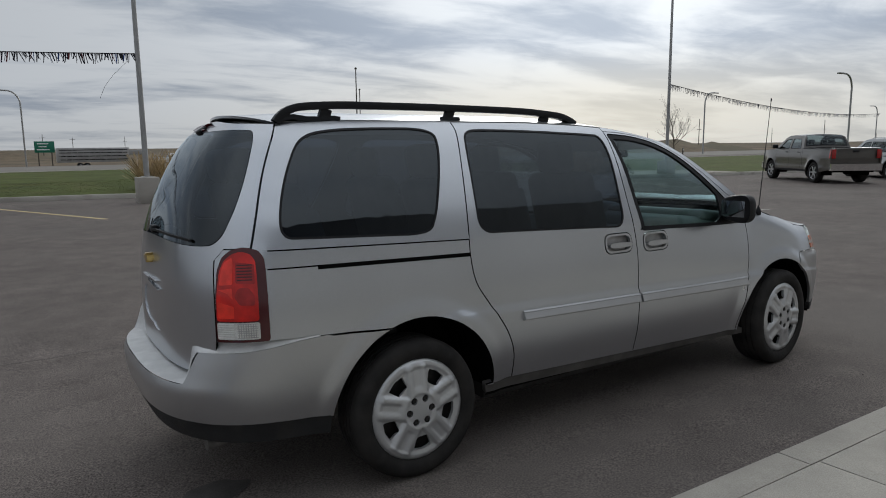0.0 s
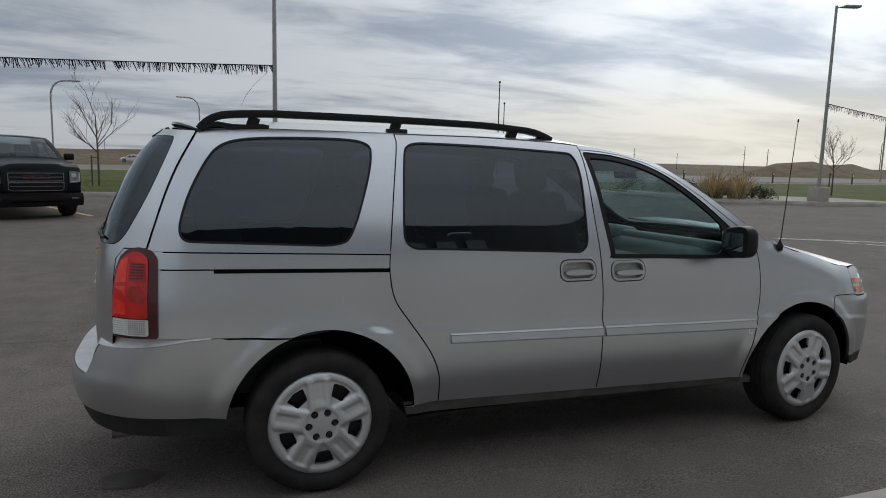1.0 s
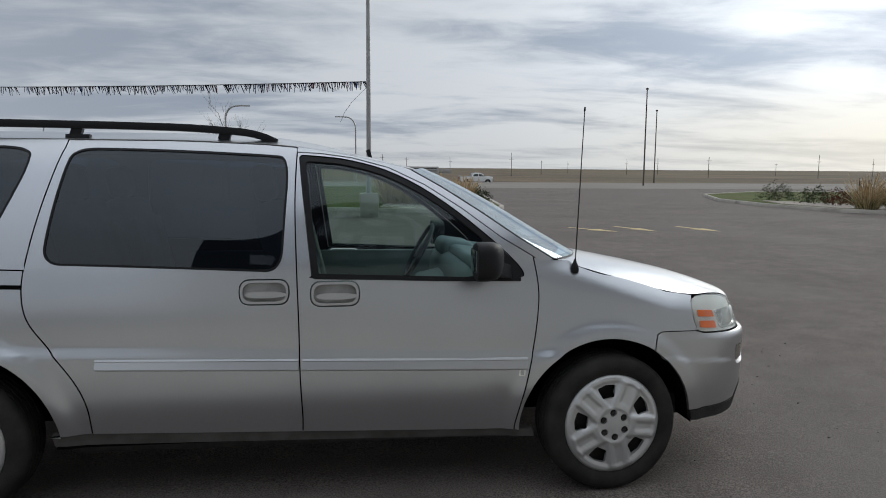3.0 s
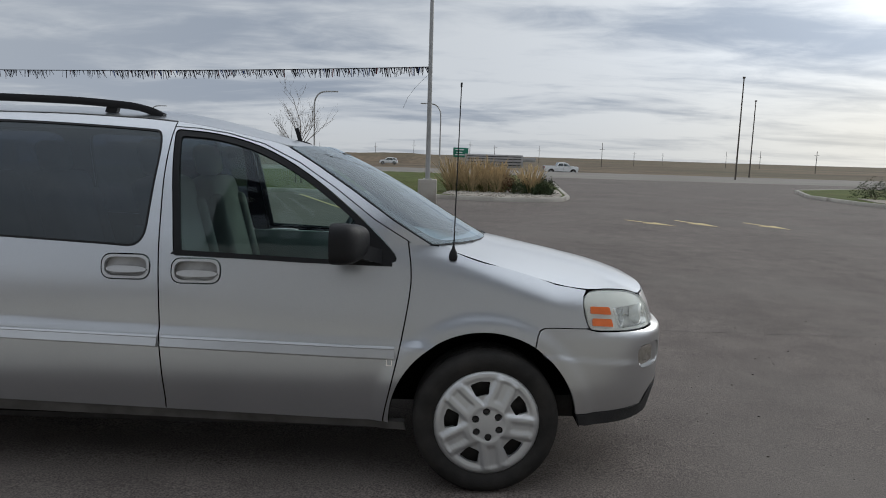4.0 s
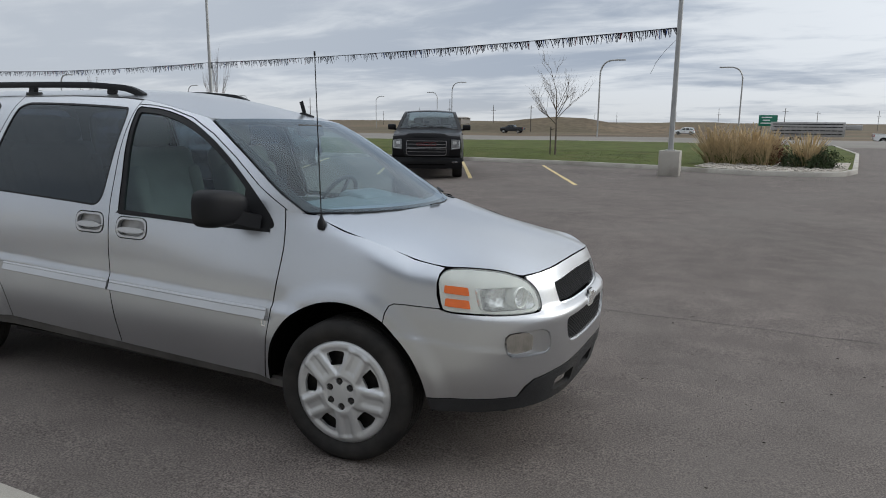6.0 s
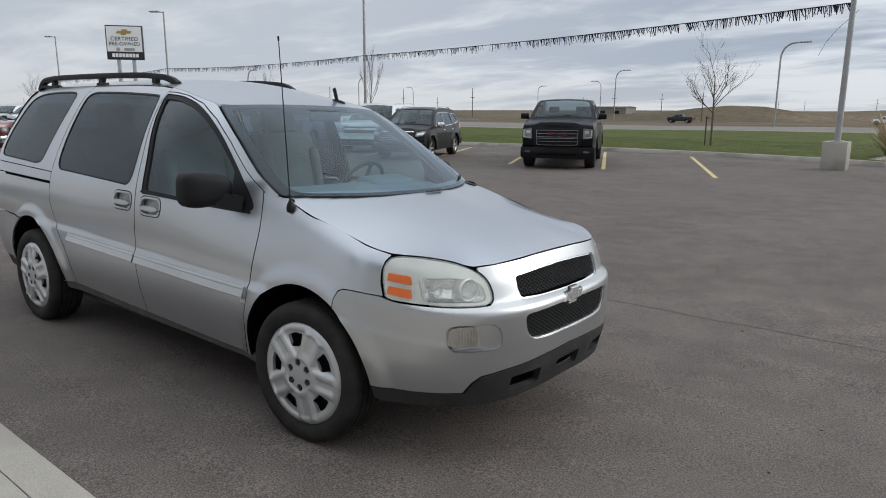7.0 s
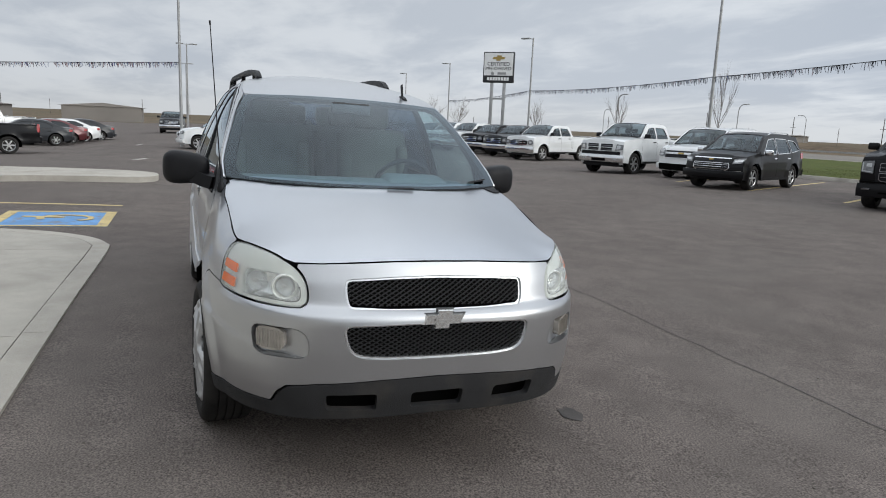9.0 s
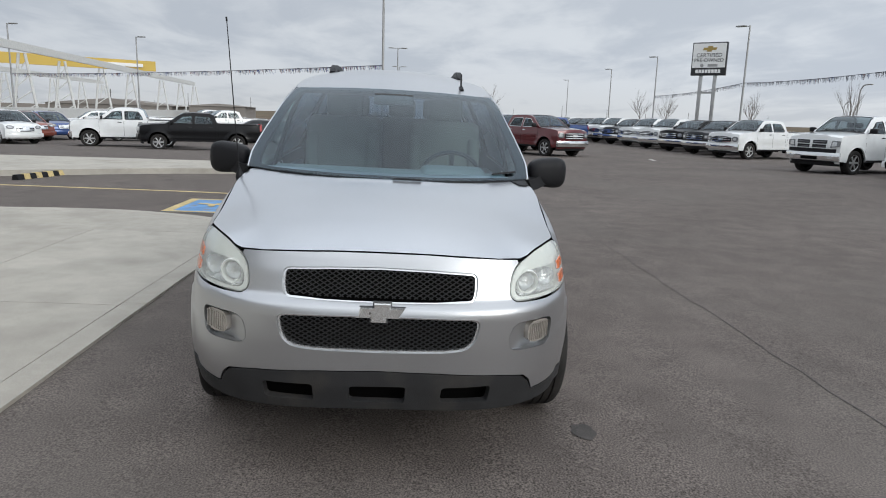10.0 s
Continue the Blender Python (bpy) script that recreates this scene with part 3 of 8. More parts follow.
quarter_top = GG + along(BELT, -.742, .353) + GA[:GA.index(min(GA, key=lambda p: abs(p[1] - 1.14)))][::-1] + along(ZTOP, .447, -.52)
mid_x = lambda z: float(np.interp(z, [p[1] for p in GA[::-1]], [p[0] for p in GA[::-1]]))
quarter_mid = along(BELT, -.742, mid_x(1.14)) + along(TRACK, mid_x(1.06), -.70) + [(-.70, 1.15)]
low = [(x, z) for x, z in GA if z < 1.05]
quarter_low = along(TRACK, -.70, mid_x(1.06)) + low + [(.43, .372)] + REAR_ARCH(3, 110, 22) + along(SEAM, -.145, -.705, 7)
slide_door = GA + along(SILL, .608, 1.56) + GB[::-1] + along(lambda x: ZTOP(x) - .004, 1.533, .447)
front_door = GB + along(SILL, 1.56, 2.592) + GC[::-1] + DOOR_TOP[1:-1]
pillar = DOOR_TOP[::-1] + [(2.72, 1.155)] + SCREEN_EDGE + along(ZTOP, 2.05, 1.533)
LAMP_EDGE = [(3.536, .955), (3.527, .94), (3.524, .90), (3.531, .85), (3.546, .81), (3.553, .797)]
SEAM_F = [(3.539, .793), (3.46, .796), (3.388, .798), (3.338, .797), (3.316, .786), (3.304, .757), (3.2963, .708)]
fender = GC[::-1][:-1] + [(2.69, 1.175), (2.755, 1.165)] + FENDER_TOP + LAMP_EDGE + SEAM_F + FRONT_ARCH(59, 178, 26)[1:] + [(2.62, .31)]
sill = [(.43, .372), (.44, .318), (1.5, .298), (2.70, .272), (2.69, .312)] + along(SILL, 2.592, .608)

for left in (False, True):
    S = (lambda l: lambda x, z: side_at(x, z, l))(left)
    g = 0.0032
    sheet("quarter_panel", quarter_top, S, SILVER, van, [REAR_WIN], gap=g, edge_mat=GAP)
    sheet("quarter_strip", quarter_mid, S, SILVER, van, gap=g, edge_mat=GAP)
    sheet("quarter_panel", quarter_low, S, SILVER, van, gap=g, edge_mat=GAP, step=.022)
    slot = along(lambda x: TRACK(x) - .001, -.47, .338) + along(lambda x: TRACK(x) - .016, .338, -.47)
    sheet("door_track", slot, S, GAP, van, out=.0022, lip=.004, label="black sliding door track")
    sheet("rear_side_window", shrunk(REAR_WIN, .004), S, TINT, van, out=-.003, lip=0, label="dark tinted glass")
    sheet("window_seal", shrunk(REAR_WIN, -.002), S, BLACK, van, [shrunk(REAR_WIN, .007)], out=.001, lip=.01, step=.04)
    hs = [oval(*h) for h in HANDLES]
    door = sheet("sliding_door", slide_door, S, SILVER, van, [MID_WIN, hs[0]], gap=g, edge_mat=GAP, step=.021)
    sheet("door_window", shrunk(MID_WIN, .004), S, TINT, door, out=-.003, lip=0, label="dark tinted glass")
    sheet("window_seal", shrunk(MID_WIN, -.002), S, BLACK, door, [shrunk(MID_WIN, .007)], out=.001, lip=.01, step=.04)
    door2 = sheet("front_door", front_door, S, SILVER, van, [FRONT_HOLE, hs[1]], gap=g, edge_mat=GAP, step=.021)
    sheet("window_frame", FRONT_HOLE, S, BLACK, door2, [FRONT_WIN], out=-.004, lip=.015, label="black window surround", step=.04)
    sheet("door_window", FRONT_WIN, S, CLEAR, door2, out=-.012, lip=0, label="lightly tinted greenish glass")
    sheet("belt_seal", [(1.60, 1.093), (1.62, 1.113), (2.45, 1.082), (2.62, 1.078), (2.62, 1.060), (2.2, 1.068)], S, BLACK, door2, out=.006, lip=.012)
    for i, (d, h) in enumerate(((door, HANDLES[0]), (door2, HANDLES[1]))):
        sheet("handle_bezel", oval(*h, -.003), S, SILVER_PLASTIC, d, [oval(h[0] + .014, h[1] - .014, h[2] + .014, h[3] - .014)], out=.003, lip=.02, step=.02)
        cup = oval(h[0] + .010, h[1] - .010, h[2] + .010, h[3] - .010)
        # the cup's shade is put into a duller silver, blotched like scratches
        sheet("handle_cup", cup, S, SILVER_DULL, d, out=-.026, lip=0, step=.03)
        zc = (h[2] + h[3]) / 2 - .012
        grip = sheet("door_handle", rounded([(h[0] + .028, zc - .016), (h[1] - .012, zc - .014), (h[1] - .012, zc + .014), (h[0] + .028, zc + .016)], 2), S, SILVER_PLASTIC, d, out=.014, lip=.02, step=.02)
    way = (0, 1 if left else -1, 0)
    mould = [(0, -.003), (.03, .006), (.14, .010), (.20, .009), (.76, .024), (.84, .023), (.90, .010), (1, -.004)]
    strip("side_moulding", np.linspace(.652, 1.548, 24), lambda x: .741 - .0227 * (x - .64), lambda x: .684 - .0278 * (x - .64), mould, S, way, SILVER_PLASTIC, door)
    strip("side_moulding", np.linspace(1.566, 2.644, 26), lambda x: .741 - .0227 * (x - .64), lambda x: .684 - .0278 * (x - .64), mould, S, way, SILVER_PLASTIC, door2)
    sheet("roof_pillar", pillar, S, SILVER, van, gap=.0015)
    sheet("front_fender", fender, S, SILVER, van, gap=g, edge_mat=GAP, step=.022)
    sheet("sill_panel", sill, S, SILL_SHADE_DUST, van, out=-.012, lip=.03, label="dirty sill panel, its colour darkened for shade")
    back = along(ZTOP, -.52, 2.05) + SCREEN_EDGE[::-1] + FENDER_TOP[:-1] + [(3.50, .93), (3.49, .82), (3.40, .80)] + FRONT_ARCH(62, 178) + [(2.62, .30), (.44, .30)] + REAR_ARCH(3, 112) + [(-.69, .80), (-.69, 1.15)] + GG[::-1]
    sheet("inner_frame", back, S, GAP, van, [shrunk(REAR_WIN, -.004), shrunk(MID_WIN, -.004), shrunk(FRONT_HOLE, -.004)] + [oval(*h, .01) for h in HANDLES], out=-.016, lip=0, step=.06)
    if not left:
        square = lambda k: fillet([(2.605 + k, .602 + k), (2.635 - k, .602 + k), (2.635 - k, .638 - k), (2.605 + k, .638 - k)], .005)
        sheet("fuel_badge", square(0), S, CHROME, van, [square(.005)], out=.003, lip=.004, step=.01, label="small square outlined badge")

# roof and windscreen
roof_edge = lambda x: half(x, ZTOP(x))


def roof_at(x, s):
    return np.stack([x, s * roof_edge(x), ZTOP(x) + crown(x) * (1 - np.abs(s) ** 2.4)], -1)


ends = [(-.52 - .125 * (1 - s ** 2), s) for s in np.linspace(1, -1, 15)] + [(2.09 + .11 * (1 - s ** 2), s) for s in np.linspace(-1, 1, 15)]
roof_wide = lambda x, v: roof_at(x, v / .565)
sheet("roof", [(x, s * .565) for x, s in ends], roof_wide, SILVER, van, step=.06, gap=.001, facing=(0, 0, 1))
sheet("headliner", [(x, s * .565) for x, s in ends], roof_wide, LINER, van, step=.12, out=-.03, lip=0, facing=(0, 0, 1))

EDGE = spline(SCREEN_EDGE, 8)
EDGE_T = np.concatenate([[0], np.cumsum(np.linalg.norm(np.diff(EDGE, axis=0), axis=1))])
EDGE_T /= EDGE_T[-1]


def screen_at(s, t):
    x, z = np.interp(t, EDGE_T, EDGE[:, 0]), np.interp(t, EDGE_T, EDGE[:, 1])
    bow = 1 - np.abs(s) ** 2.2
    return np.stack([x + bow * (.285 * (1 - t) + .105 * t), s * (half(x, z) - .004), z + bow * (-.012 * (1 - t) + .018 * t + .012 * np.sin(np.pi * np.clip(t, 0, 1)))], -1)


screen_flat = lambda u, v: screen_at(u / .72, v / .82)
full = fillet([(-.715, .0), (.715, 0), (.715, .818), (-.715, .818)], .02)
clear = fillet([(-.660, .028), (.660, .028), (.668, .785), (-.668, .785)], .06)
sheet("windscreen", shrunk(full, .004), screen_flat, SCREEN, van, out=.004, lip=0, step=.06, facing=(1, 0, .6), label="clear laminated glass with dark edge band")
sheet("windscreen_border", full, screen_flat, BLACK, van, [clear], out=.001, lip=.02, step=.06, facing=(1, 0, .6))
mirror = part("inside_mirror", box((.03, .24, .07), (2.28, 0, 1.56), (0, -15, 0), .012), TRIM, van)

# bonnet
HS = [(x, y) for x, y in HOOD_SIDE]
HEAD = [(38.4, .90), (39.3, .94), (41.2, .962), (45, .968), (50, .963), (55, .948), (59.3, .917), (61.8, .880), (62.9, .838), (63.2, .80), (62.6, .777), (60.6, .770), (52, .770), (44, .777), (40, .785), (38.8, .81)]
HEAD_LOOP = loop_spline(HEAD, 4)
HEAD_TOP = [tuple(q) for q in HEAD_LOOP if q[1] > .928 and 43 < q[0] < 61] + [(59.6, .925), (65, .929), (70, .935), (75, .9395), (80, .943), (85, .944), (90, .944)]
LIP3 = front_at(np.array([u for u, _ in HEAD_TOP]), np.array([z for _, z in HEAD_TOP]))
lip_r = [(float(q[0]) - .003, -float(q[1])) for q in LIP3]
LIP_U = np.degrees(np.arctan2(LIP3[:, 0] - 2.9, -LIP3[:, 1]))
LIP_R = np.hypot(LIP3[:, 0] - 2.9, LIP3[:, 1])
LIP_D = LIP3[:, 2] + .002 - hood_z(LIP3[:, 0], LIP3[:, 1])


def hood_skin(x, y):
    """The bonnet's height, led onto the line of the lamps and the bumper at its front edge."""
    u = np.degrees(np.arctan2(x - 2.9, np.abs(y)))
    back_ = np.interp(u, LIP_U, LIP_R) - np.hypot(x - 2.9, y)
    return hood_z(x, y) + .014 * ease(3.12 - .21 * (y / .64) ** 2 - x, 0, .10) + np.interp(u, LIP_U, LIP_D) * np.exp(-np.maximum(back_, 0) / .12) * ease(u, 32, 43)



base_r = [(3.005, 0), (2.995, .12), (2.96, .30), (2.895, .48), (2.83, .64)]
hood_half = base_r + HS + lip_r
hood = hood_half + [(x, -y) for x, y in hood_half[::-1] if y != 0]
hood_at = lambda x, y: np.stack([x, y, hood_skin(x, y)], -1)
sheet("bonnet", hood, hood_at, SILVER, van, gap=.001, edge_mat=GAP, step=.05, facing=(0, 0, 1), lip=.02)
cowl = [(x + .10, y * 1.0) for x, y in base_r] + [(2.86, .74), (2.70, .74), (2.80, .5), (2.9, .3), (2.95, 0)]
cowl = cowl + [(x, -y) for x, y in cowl[::-1] if y != 0]
sheet("cowl", cowl, lambda x, y: np.stack([x, y, hood_z(x, y) - .022], -1), BLACK, van, step=.06, lip=0, facing=(0, 0, 1), label="black plastic wiper cowl")
sheet("cowl_corner", rounded([(2.82, .60), (2.90, .665), (2.935, .70), (2.90, .752), (2.80, .735)], 1), lambda x, y: np.stack([x, y, hood_z(x, y) + .006], -1), BLACK, van, step=.04, lip=.01, facing=(0, 0, 1))
UP = np.linspace(0, 1, 60)
for y0, y1, z0, z1, w in ((.66, .53, None, None, .008), (.16, .02, 1.128, 1.132, .006)):
    bm = bmesh.new()
    pts = []
    for k in np.linspace(0, 1, 9):
        s = (y0 + (y1 - y0) * k) / .74
        h = .07 - .02 * k if z0 is None else np.interp(z0 + (z1 - z0) * k, screen_at(s + 0 * UP, UP)[:, 2], UP)
        q = screen_at(np.array([s]), np.array([h]))[0]
        pts.append((q[0] + w, q[1], q[2] + w))
    add_sweep(bm, pts, [(-w, 0), (w, 0), (w / 2, w), (-w / 2, w)])
    part("wiper", bm, BLACK, van)

# tailpipe below the rear bumper
bm = tube((-.80, -.56, .30), (-.93, -.57, .30), .028, .030, 14)
part("tailpipe", bm, mat("worn_steel", (0.20, 0.19, 0.18), .55, .7, var=.3, scale=20), van, "bare steel tailpipe")

# nose: bumper cover, lip, grilles, lamps
K = .0157


def mirrored(h):
    return list(h) + [(180 - u, z) for u, z in h[::-1] if abs(u - 90) > 1e-6]


grown = shrunk(HEAD_LOOP * np.array([K, 1.0]), -.003) / np.array([K, 1.0])
first_ = int(np.argmin(np.abs(grown[:, 0] - 59.8) + 50 * (grown[:, 1] < .85)))
lamp_low = [tuple(q) for q in np.roll(grown, -first_, 0) if q[1] < .918 and (q[0] > 59 or q[1] < .80)]
lamp_low = lamp_low[:int(np.argmin([abs(u - 41) + (50 if z > .85 else 0) for u, z in lamp_low])) + 1]
u_front = lambda x, z: float(np.degrees(np.arctan2(x - X0F, half(x, z) - arch(x, z))))
fascia_r = [(90, .944), (80, .943), (70, .935), (60.2, .925)] + lamp_low + [(u_front(x, z), z) for x, z in SEAM_F + FRONT_ARCH(8, 57, 14)[::-1]] + [(45, .386), (56.4, .384), (58.0, .432), (60.0, .462), (66, .480), (78, .496), (90, .502)]
up_g = mirrored([(90, .892), (80, .888), (70.2, .878), (70.4, .82), (71.2, .773), (80, .769), (90, .767)])
lo_g = mirrored([(90, .721), (80, .719), (70.6, .714), (71.5, .625), (73.4, .590), (78, .582), (90, .579)])
KK = np.array([K, 1.0])
soft_box = lambda q, r: fillet(np.array(q, float) * KK, r) / KK
up_g, lo_g = soft_box(up_g, .018), soft_box(lo_g, .03)
fog = soft_box([(52.0, .692), (63.9, .694), (64.9, .580), (53.0, .574)], .045)
fogs = [fog, np.stack([180 - fog[:, 0], fog[:, 1]], 1)]
cover = sheet("front_bumper", mirrored(fascia_r), front_at, SILVER_PLASTIC, van, [up_g, lo_g] + fogs, wide=K, gap=.0015, step=.014, lip=.018)
lip_top = [(36.6, .383), (45, .384), (56.8, .381), (58.5, .429), (60.4, .458), (66, .477), (78, .493), (90, .499)]
lip_low = [(90, .336), (75, .331), (62, .324), (50, .322), (40, .326), (37.6, .332)]
lip = lip_top + lip_low
lip_all = lip_top + [(180 - u, z) for u, z in lip_top[::-1][1:]] + [(180 - u, z) for u, z in lip_low[::-1]][:-1] + lip_low
vents = [soft_box([(a, .368), (b, .366), (b, .440), (a, .437)], .014) for a, b in ((67.6, 77.4), (84.4, 95.6), (102.6, 112.4))]
sheet("bumper_lip", lip_all, front_at, GREY_LIP, van, vents, wide=K, out=.004, step=.035, lip=.03, label="charcoal plastic lower lip with three openings")
sheet("bumper_back", [(40, .31), (140, .31), (140, .90), (40, .90)], front_at, GAP, van, wide=K, out=-.075, lip=0, step=.06)


def ring(loop, wide_by):
    k = np.array([K, 1.0])
    return shrunk(np.array(loop) * k, wide_by) / k


for nm, g in (("upper_grille", up_g), ("lower_grille", lo_g)):
    fr = sheet(nm, ring(g, -.001), front_at, BRIGHT, van, [ring(g, .0055)], wide=K, out=-.008, lip=.03, step=.03)
    flat = ring(g, .006) * np.array([K, 1.0])
    bm = bmesh.new()
    lo_, hi_ = flat.min(0), flat.max(0)
    for sgn in (1, -1):
        for c in np.arange(lo_[0] - .3, hi_[0] + .3, .0235):
            t = np.linspace(-.02, .16, 46)
            q = np.stack([c + sgn * t * 1.35, lo_[1] + t], 1)
            run = []
            for p, ok in zip(q, inside(q, flat)):
                if ok:
                    run.append(p)
                if (not ok or p is q[-1]) and len(run) > 1:
                    r = np.array(run)[[0, len(run) // 2, -1]] if len(run) > 2 else np.array(run)
                    xyz = front_at(r[:, 0] / K, r[:, 1])
                    add_sweep(bm, [(x - .018, y, z) for x, y, z in xyz], [(-.0015, -.004), (.0015, -.004), (.0015, .004), (-.0015, .004)], up=(1, 0, 0))
                    run = []
                elif not ok:
                    run = []
    part("grille_mesh", bm, WIRE, fr, "black diamond mesh")

# the maker's cross badge, a plain shape
bm = bmesh.new()
shape = [(-.105, -.020), (-.042, -.020), (-.042, -.040), (.034, -.040), (.034, -.020), (.092, -.020), (.112, .022), (.050, .022), (.050, .042), (-.026, .042), (-.026, .022), (-.085, .022)]
rings = [[bm.verts.new((4.016 + d, y * k * .84, .734 + z * k * .95)) for y, z in shape] for d, k in ((0, 1.0), (.016, 1.0), (.022, .90))]
for p, q in zip(rings, rings[1:]):
    for i in range(len(p)):
        bm.faces.new((p[i], p[(i + 1) % len(p)], q[(i + 1) % len(p)], q[i]))
bm.faces.new(rings[-1])
badge = part("badge", bm, BADGE, van, "chrome cross-shaped badge")
bm = bmesh.new()
edge_ = [[bm.verts.new((4.014 + d, y * .84 + math.copysign(.004, y), .734 + z * .95 + math.copysign(.004, z))) for y, z in shape] for d in (0, .010)]
for i in range(len(shape)):
    bm.faces.new((edge_[0][i], edge_[0][(i + 1) % 12], edge_[1][(i + 1) % 12], edge_[1][i]))
bm.faces.new(edge_[1])
part("badge_rim", bm, TRIM, badge)
for left in (False, True):
    fl = (lambda h: [(180 - u, z) for u, z in h]) if left else (lambda h: h)
    loop = shrunk(np.array(fl(HEAD_LOOP.tolist())) * KK, .004) / KK
    head = sheet("headlight", loop, front_at, HAZED_GLASS, van, wide=K, out=.002, lip=.012, step=.025, label="clouded headlight with amber side reflectors")
    sheet("lamp_bucket", ring(loop, -.02), front_at, GAP, head, wide=K, out=-.075, lip=0, step=.05)
    well = soft_box(fl([(47.6, .884), (55, .886), (59.6, .874), (61.4, .845), (61.9, .80), (60.8, .784), (48.2, .786)]), .02)
    sheet("lamp_bezel", loop, front_at, LAMP_WHITE, head, [well], wide=K, out=-.011, lip=.03, step=.025)
    wall_ = [np.array(ring(well, d)) for d in (0, .002, .012, .03, .05)]
    bm = bmesh.new()
    rows_ = []
    for w_, dep in zip(wall_, (-.011, -.03, -.05, -.062, -.066)):
        p = front_at(w_[:, 0], w_[:, 1])
        rows_.append([bm.verts.new((x + dep, y, z)) for x, y, z in p])
    for p, q in zip(rows_, rows_[1:]):
        for i in range(len(p)):
            bm.faces.new((p[i], p[(i + 1) % len(p)], q[(i + 1) % len(q)], q[i]))
    bm.faces.new(rows_[-1])
    part("lamp_bowl", bm, LAMP_BOWL, head)
    for z0, z1 in ((.853, .889), (.797, .835)):
        sheet("side_reflector", soft_box(fl([(39.7, z0 + .010), (40.0, z1 + .006), (45.2, z1 - .002), (45.4, z0 - .001)]), .006), front_at, AMBER, head, wide=K, out=.0035, lip=.008, step=.02, label="amber reflector")
    c = front_at(np.array([fl([(58.6, 0)])[0][0]]), np.array([.833]))[0]
    bm = bmesh.new()
    add_lathe(bm, [(.036, -.045), (.042, .004), (.047, .008), (.051, .004), (.049, -.045)], "x", 32)
    ob = part("lamp_ring", bm, LAMP_WHITE, head)
    ob.matrix_basis = Matrix.Translation((c[0] - .024, c[1], c[2])) @ pose(0, 0, 0, 0, 0, (18 if left else -18))
    for u, z, r in ((58.6, .833, .034), (51.8, .838, .038)):
        c = front_at(np.array([fl([(u, z)])[0][0]]), np.array([z]))[0]
        bm = bmesh.new()
        add_lathe(bm, [(.004, -.03), (r * .5, -.024), (r * .85, -.012), (r, 0)], "x", 24)
        add_lathe(bm, [(.001, .0), (.010, -.002), (.012, -.012), (.012, -.03)], "x", 14)
        ob = part("reflector_bowl", bm, LAMP_BOWL, head)
        ob.matrix_basis = Matrix.Translation((c[0] - .034, c[1], c[2])) @ pose(0, 0, 0, 0, 0, (18 if left else -18))
    f = fogs[1] if left else fogs[0]
    scoop = lambda u, z: front_at(u, z) - np.stack([.045 * ease(64.6 - np.minimum(u, 180 - u), 0, 5.5), 0 * u, 0 * u], -1)
    sheet("fog_recess", ring(f, -.003), scoop, SILVER_PLASTIC, van, wide=K, out=-.002, lip=0, step=.02, facing=(1, 0, 0))
    bm = bmesh.new()
    f_in = np.array(ring(f, .0005))
    rim_a, rim_b = front_at(f_in[:, 0], f_in[:, 1]), scoop(f_in[:, 0], f_in[:, 1])
    va, vb = [bm.verts.new((x - .001, y, z)) for x, y, z in rim_a], [bm.verts.new((x - .006, y, z)) for x, y, z in rim_b]
    for i in range(len(va)):
        bm.faces.new((va[i], va[(i + 1) % len(va)], vb[(i + 1) % len(va)], vb[i]))
    part("recess_wall", bm, SILVER_PLASTIC, van)
    lens = sheet("fog_lamp", soft_box(fl([(52.7, .683), (59.4, .687), (59.7, .597), (53.3, .590)]), .036), front_at, FOG_LENS, van, wide=K, out=-.010, lip=.03, step=.02, label="ribbed clear fog lamp")
    bm = bmesh.new()
    for u in np.arange(53.8, 59.2, .6):
        p = front_at(np.full(2, fl([(u, 0)])[0][0]), np.array([.604, .674]))
        add_sweep(bm, [(x - .009, y, z) for x, y, z in p], [(-.0022, 0), (.0022, 0), (.0, .003)], up=(1, 0, 0))
    part("lens_ribs", bm, FOG_LENS, lens)

# tail: gate, glass, lamps, bumper
u_of = lambda x, z: float(np.degrees(np.arctan2(tail_start(z) - x, half(x, z))))
gate_r = [(90, 1.762), (70, 1.760), (50, 1.750), (32, 1.733)] + [(u_of(x - .003, z), z) for x, z in GG] + [(22, 1.188), (25.0, 1.14), (25.0, .81), (26, .70), (30, .655), (40, .638), (60, .632), (90, .630)]
glass_r = [(90, 1.70), (50, 1.70), (22, 1.695), (19.0, 1.68), (18.8, 1.55), (19.4, 1.42), (21.0, 1.30), (24, 1.22), (29, 1.195), (60, 1.208), (90, 1.212)]
KT = .0145
gate_glass = rounded(mirrored(glass_r), 2)
gate = sheet("tailgate", mirrored(gate_r), tail_at, SILVER, van, [gate_glass], wide=KT, gap=.003, edge_mat=GAP, step=.05)
sheet("rear_window", gate_glass, tail_at, TINT, gate, wide=KT, out=.002, lip=.01, step=.05, label="dark tinted rear glass")
plate_hole = rounded(mirrored([(67.2, .958), (90, .965), (90, .775), (68.0, .772)]), 2)
plate = sheet("plate_recess", rounded(mirrored([(65.6, .985), (90, .992), (90, .752), (66.4, .750)]), 2), tail_at, SILVER, gate, [plate_hole], wide=KT, out=.006, lip=.008, step=.025)
sheet("gate_handle", rounded(mirrored([(65.2, .998), (78, 1.002), (90, 1.003), (90, .975), (70, .970), (65.4, .955)]), 1), tail_at, SILVER_PLASTIC, gate, wide=KT, out=.014, lip=.02, step=.02)
bm = bmesh.new()
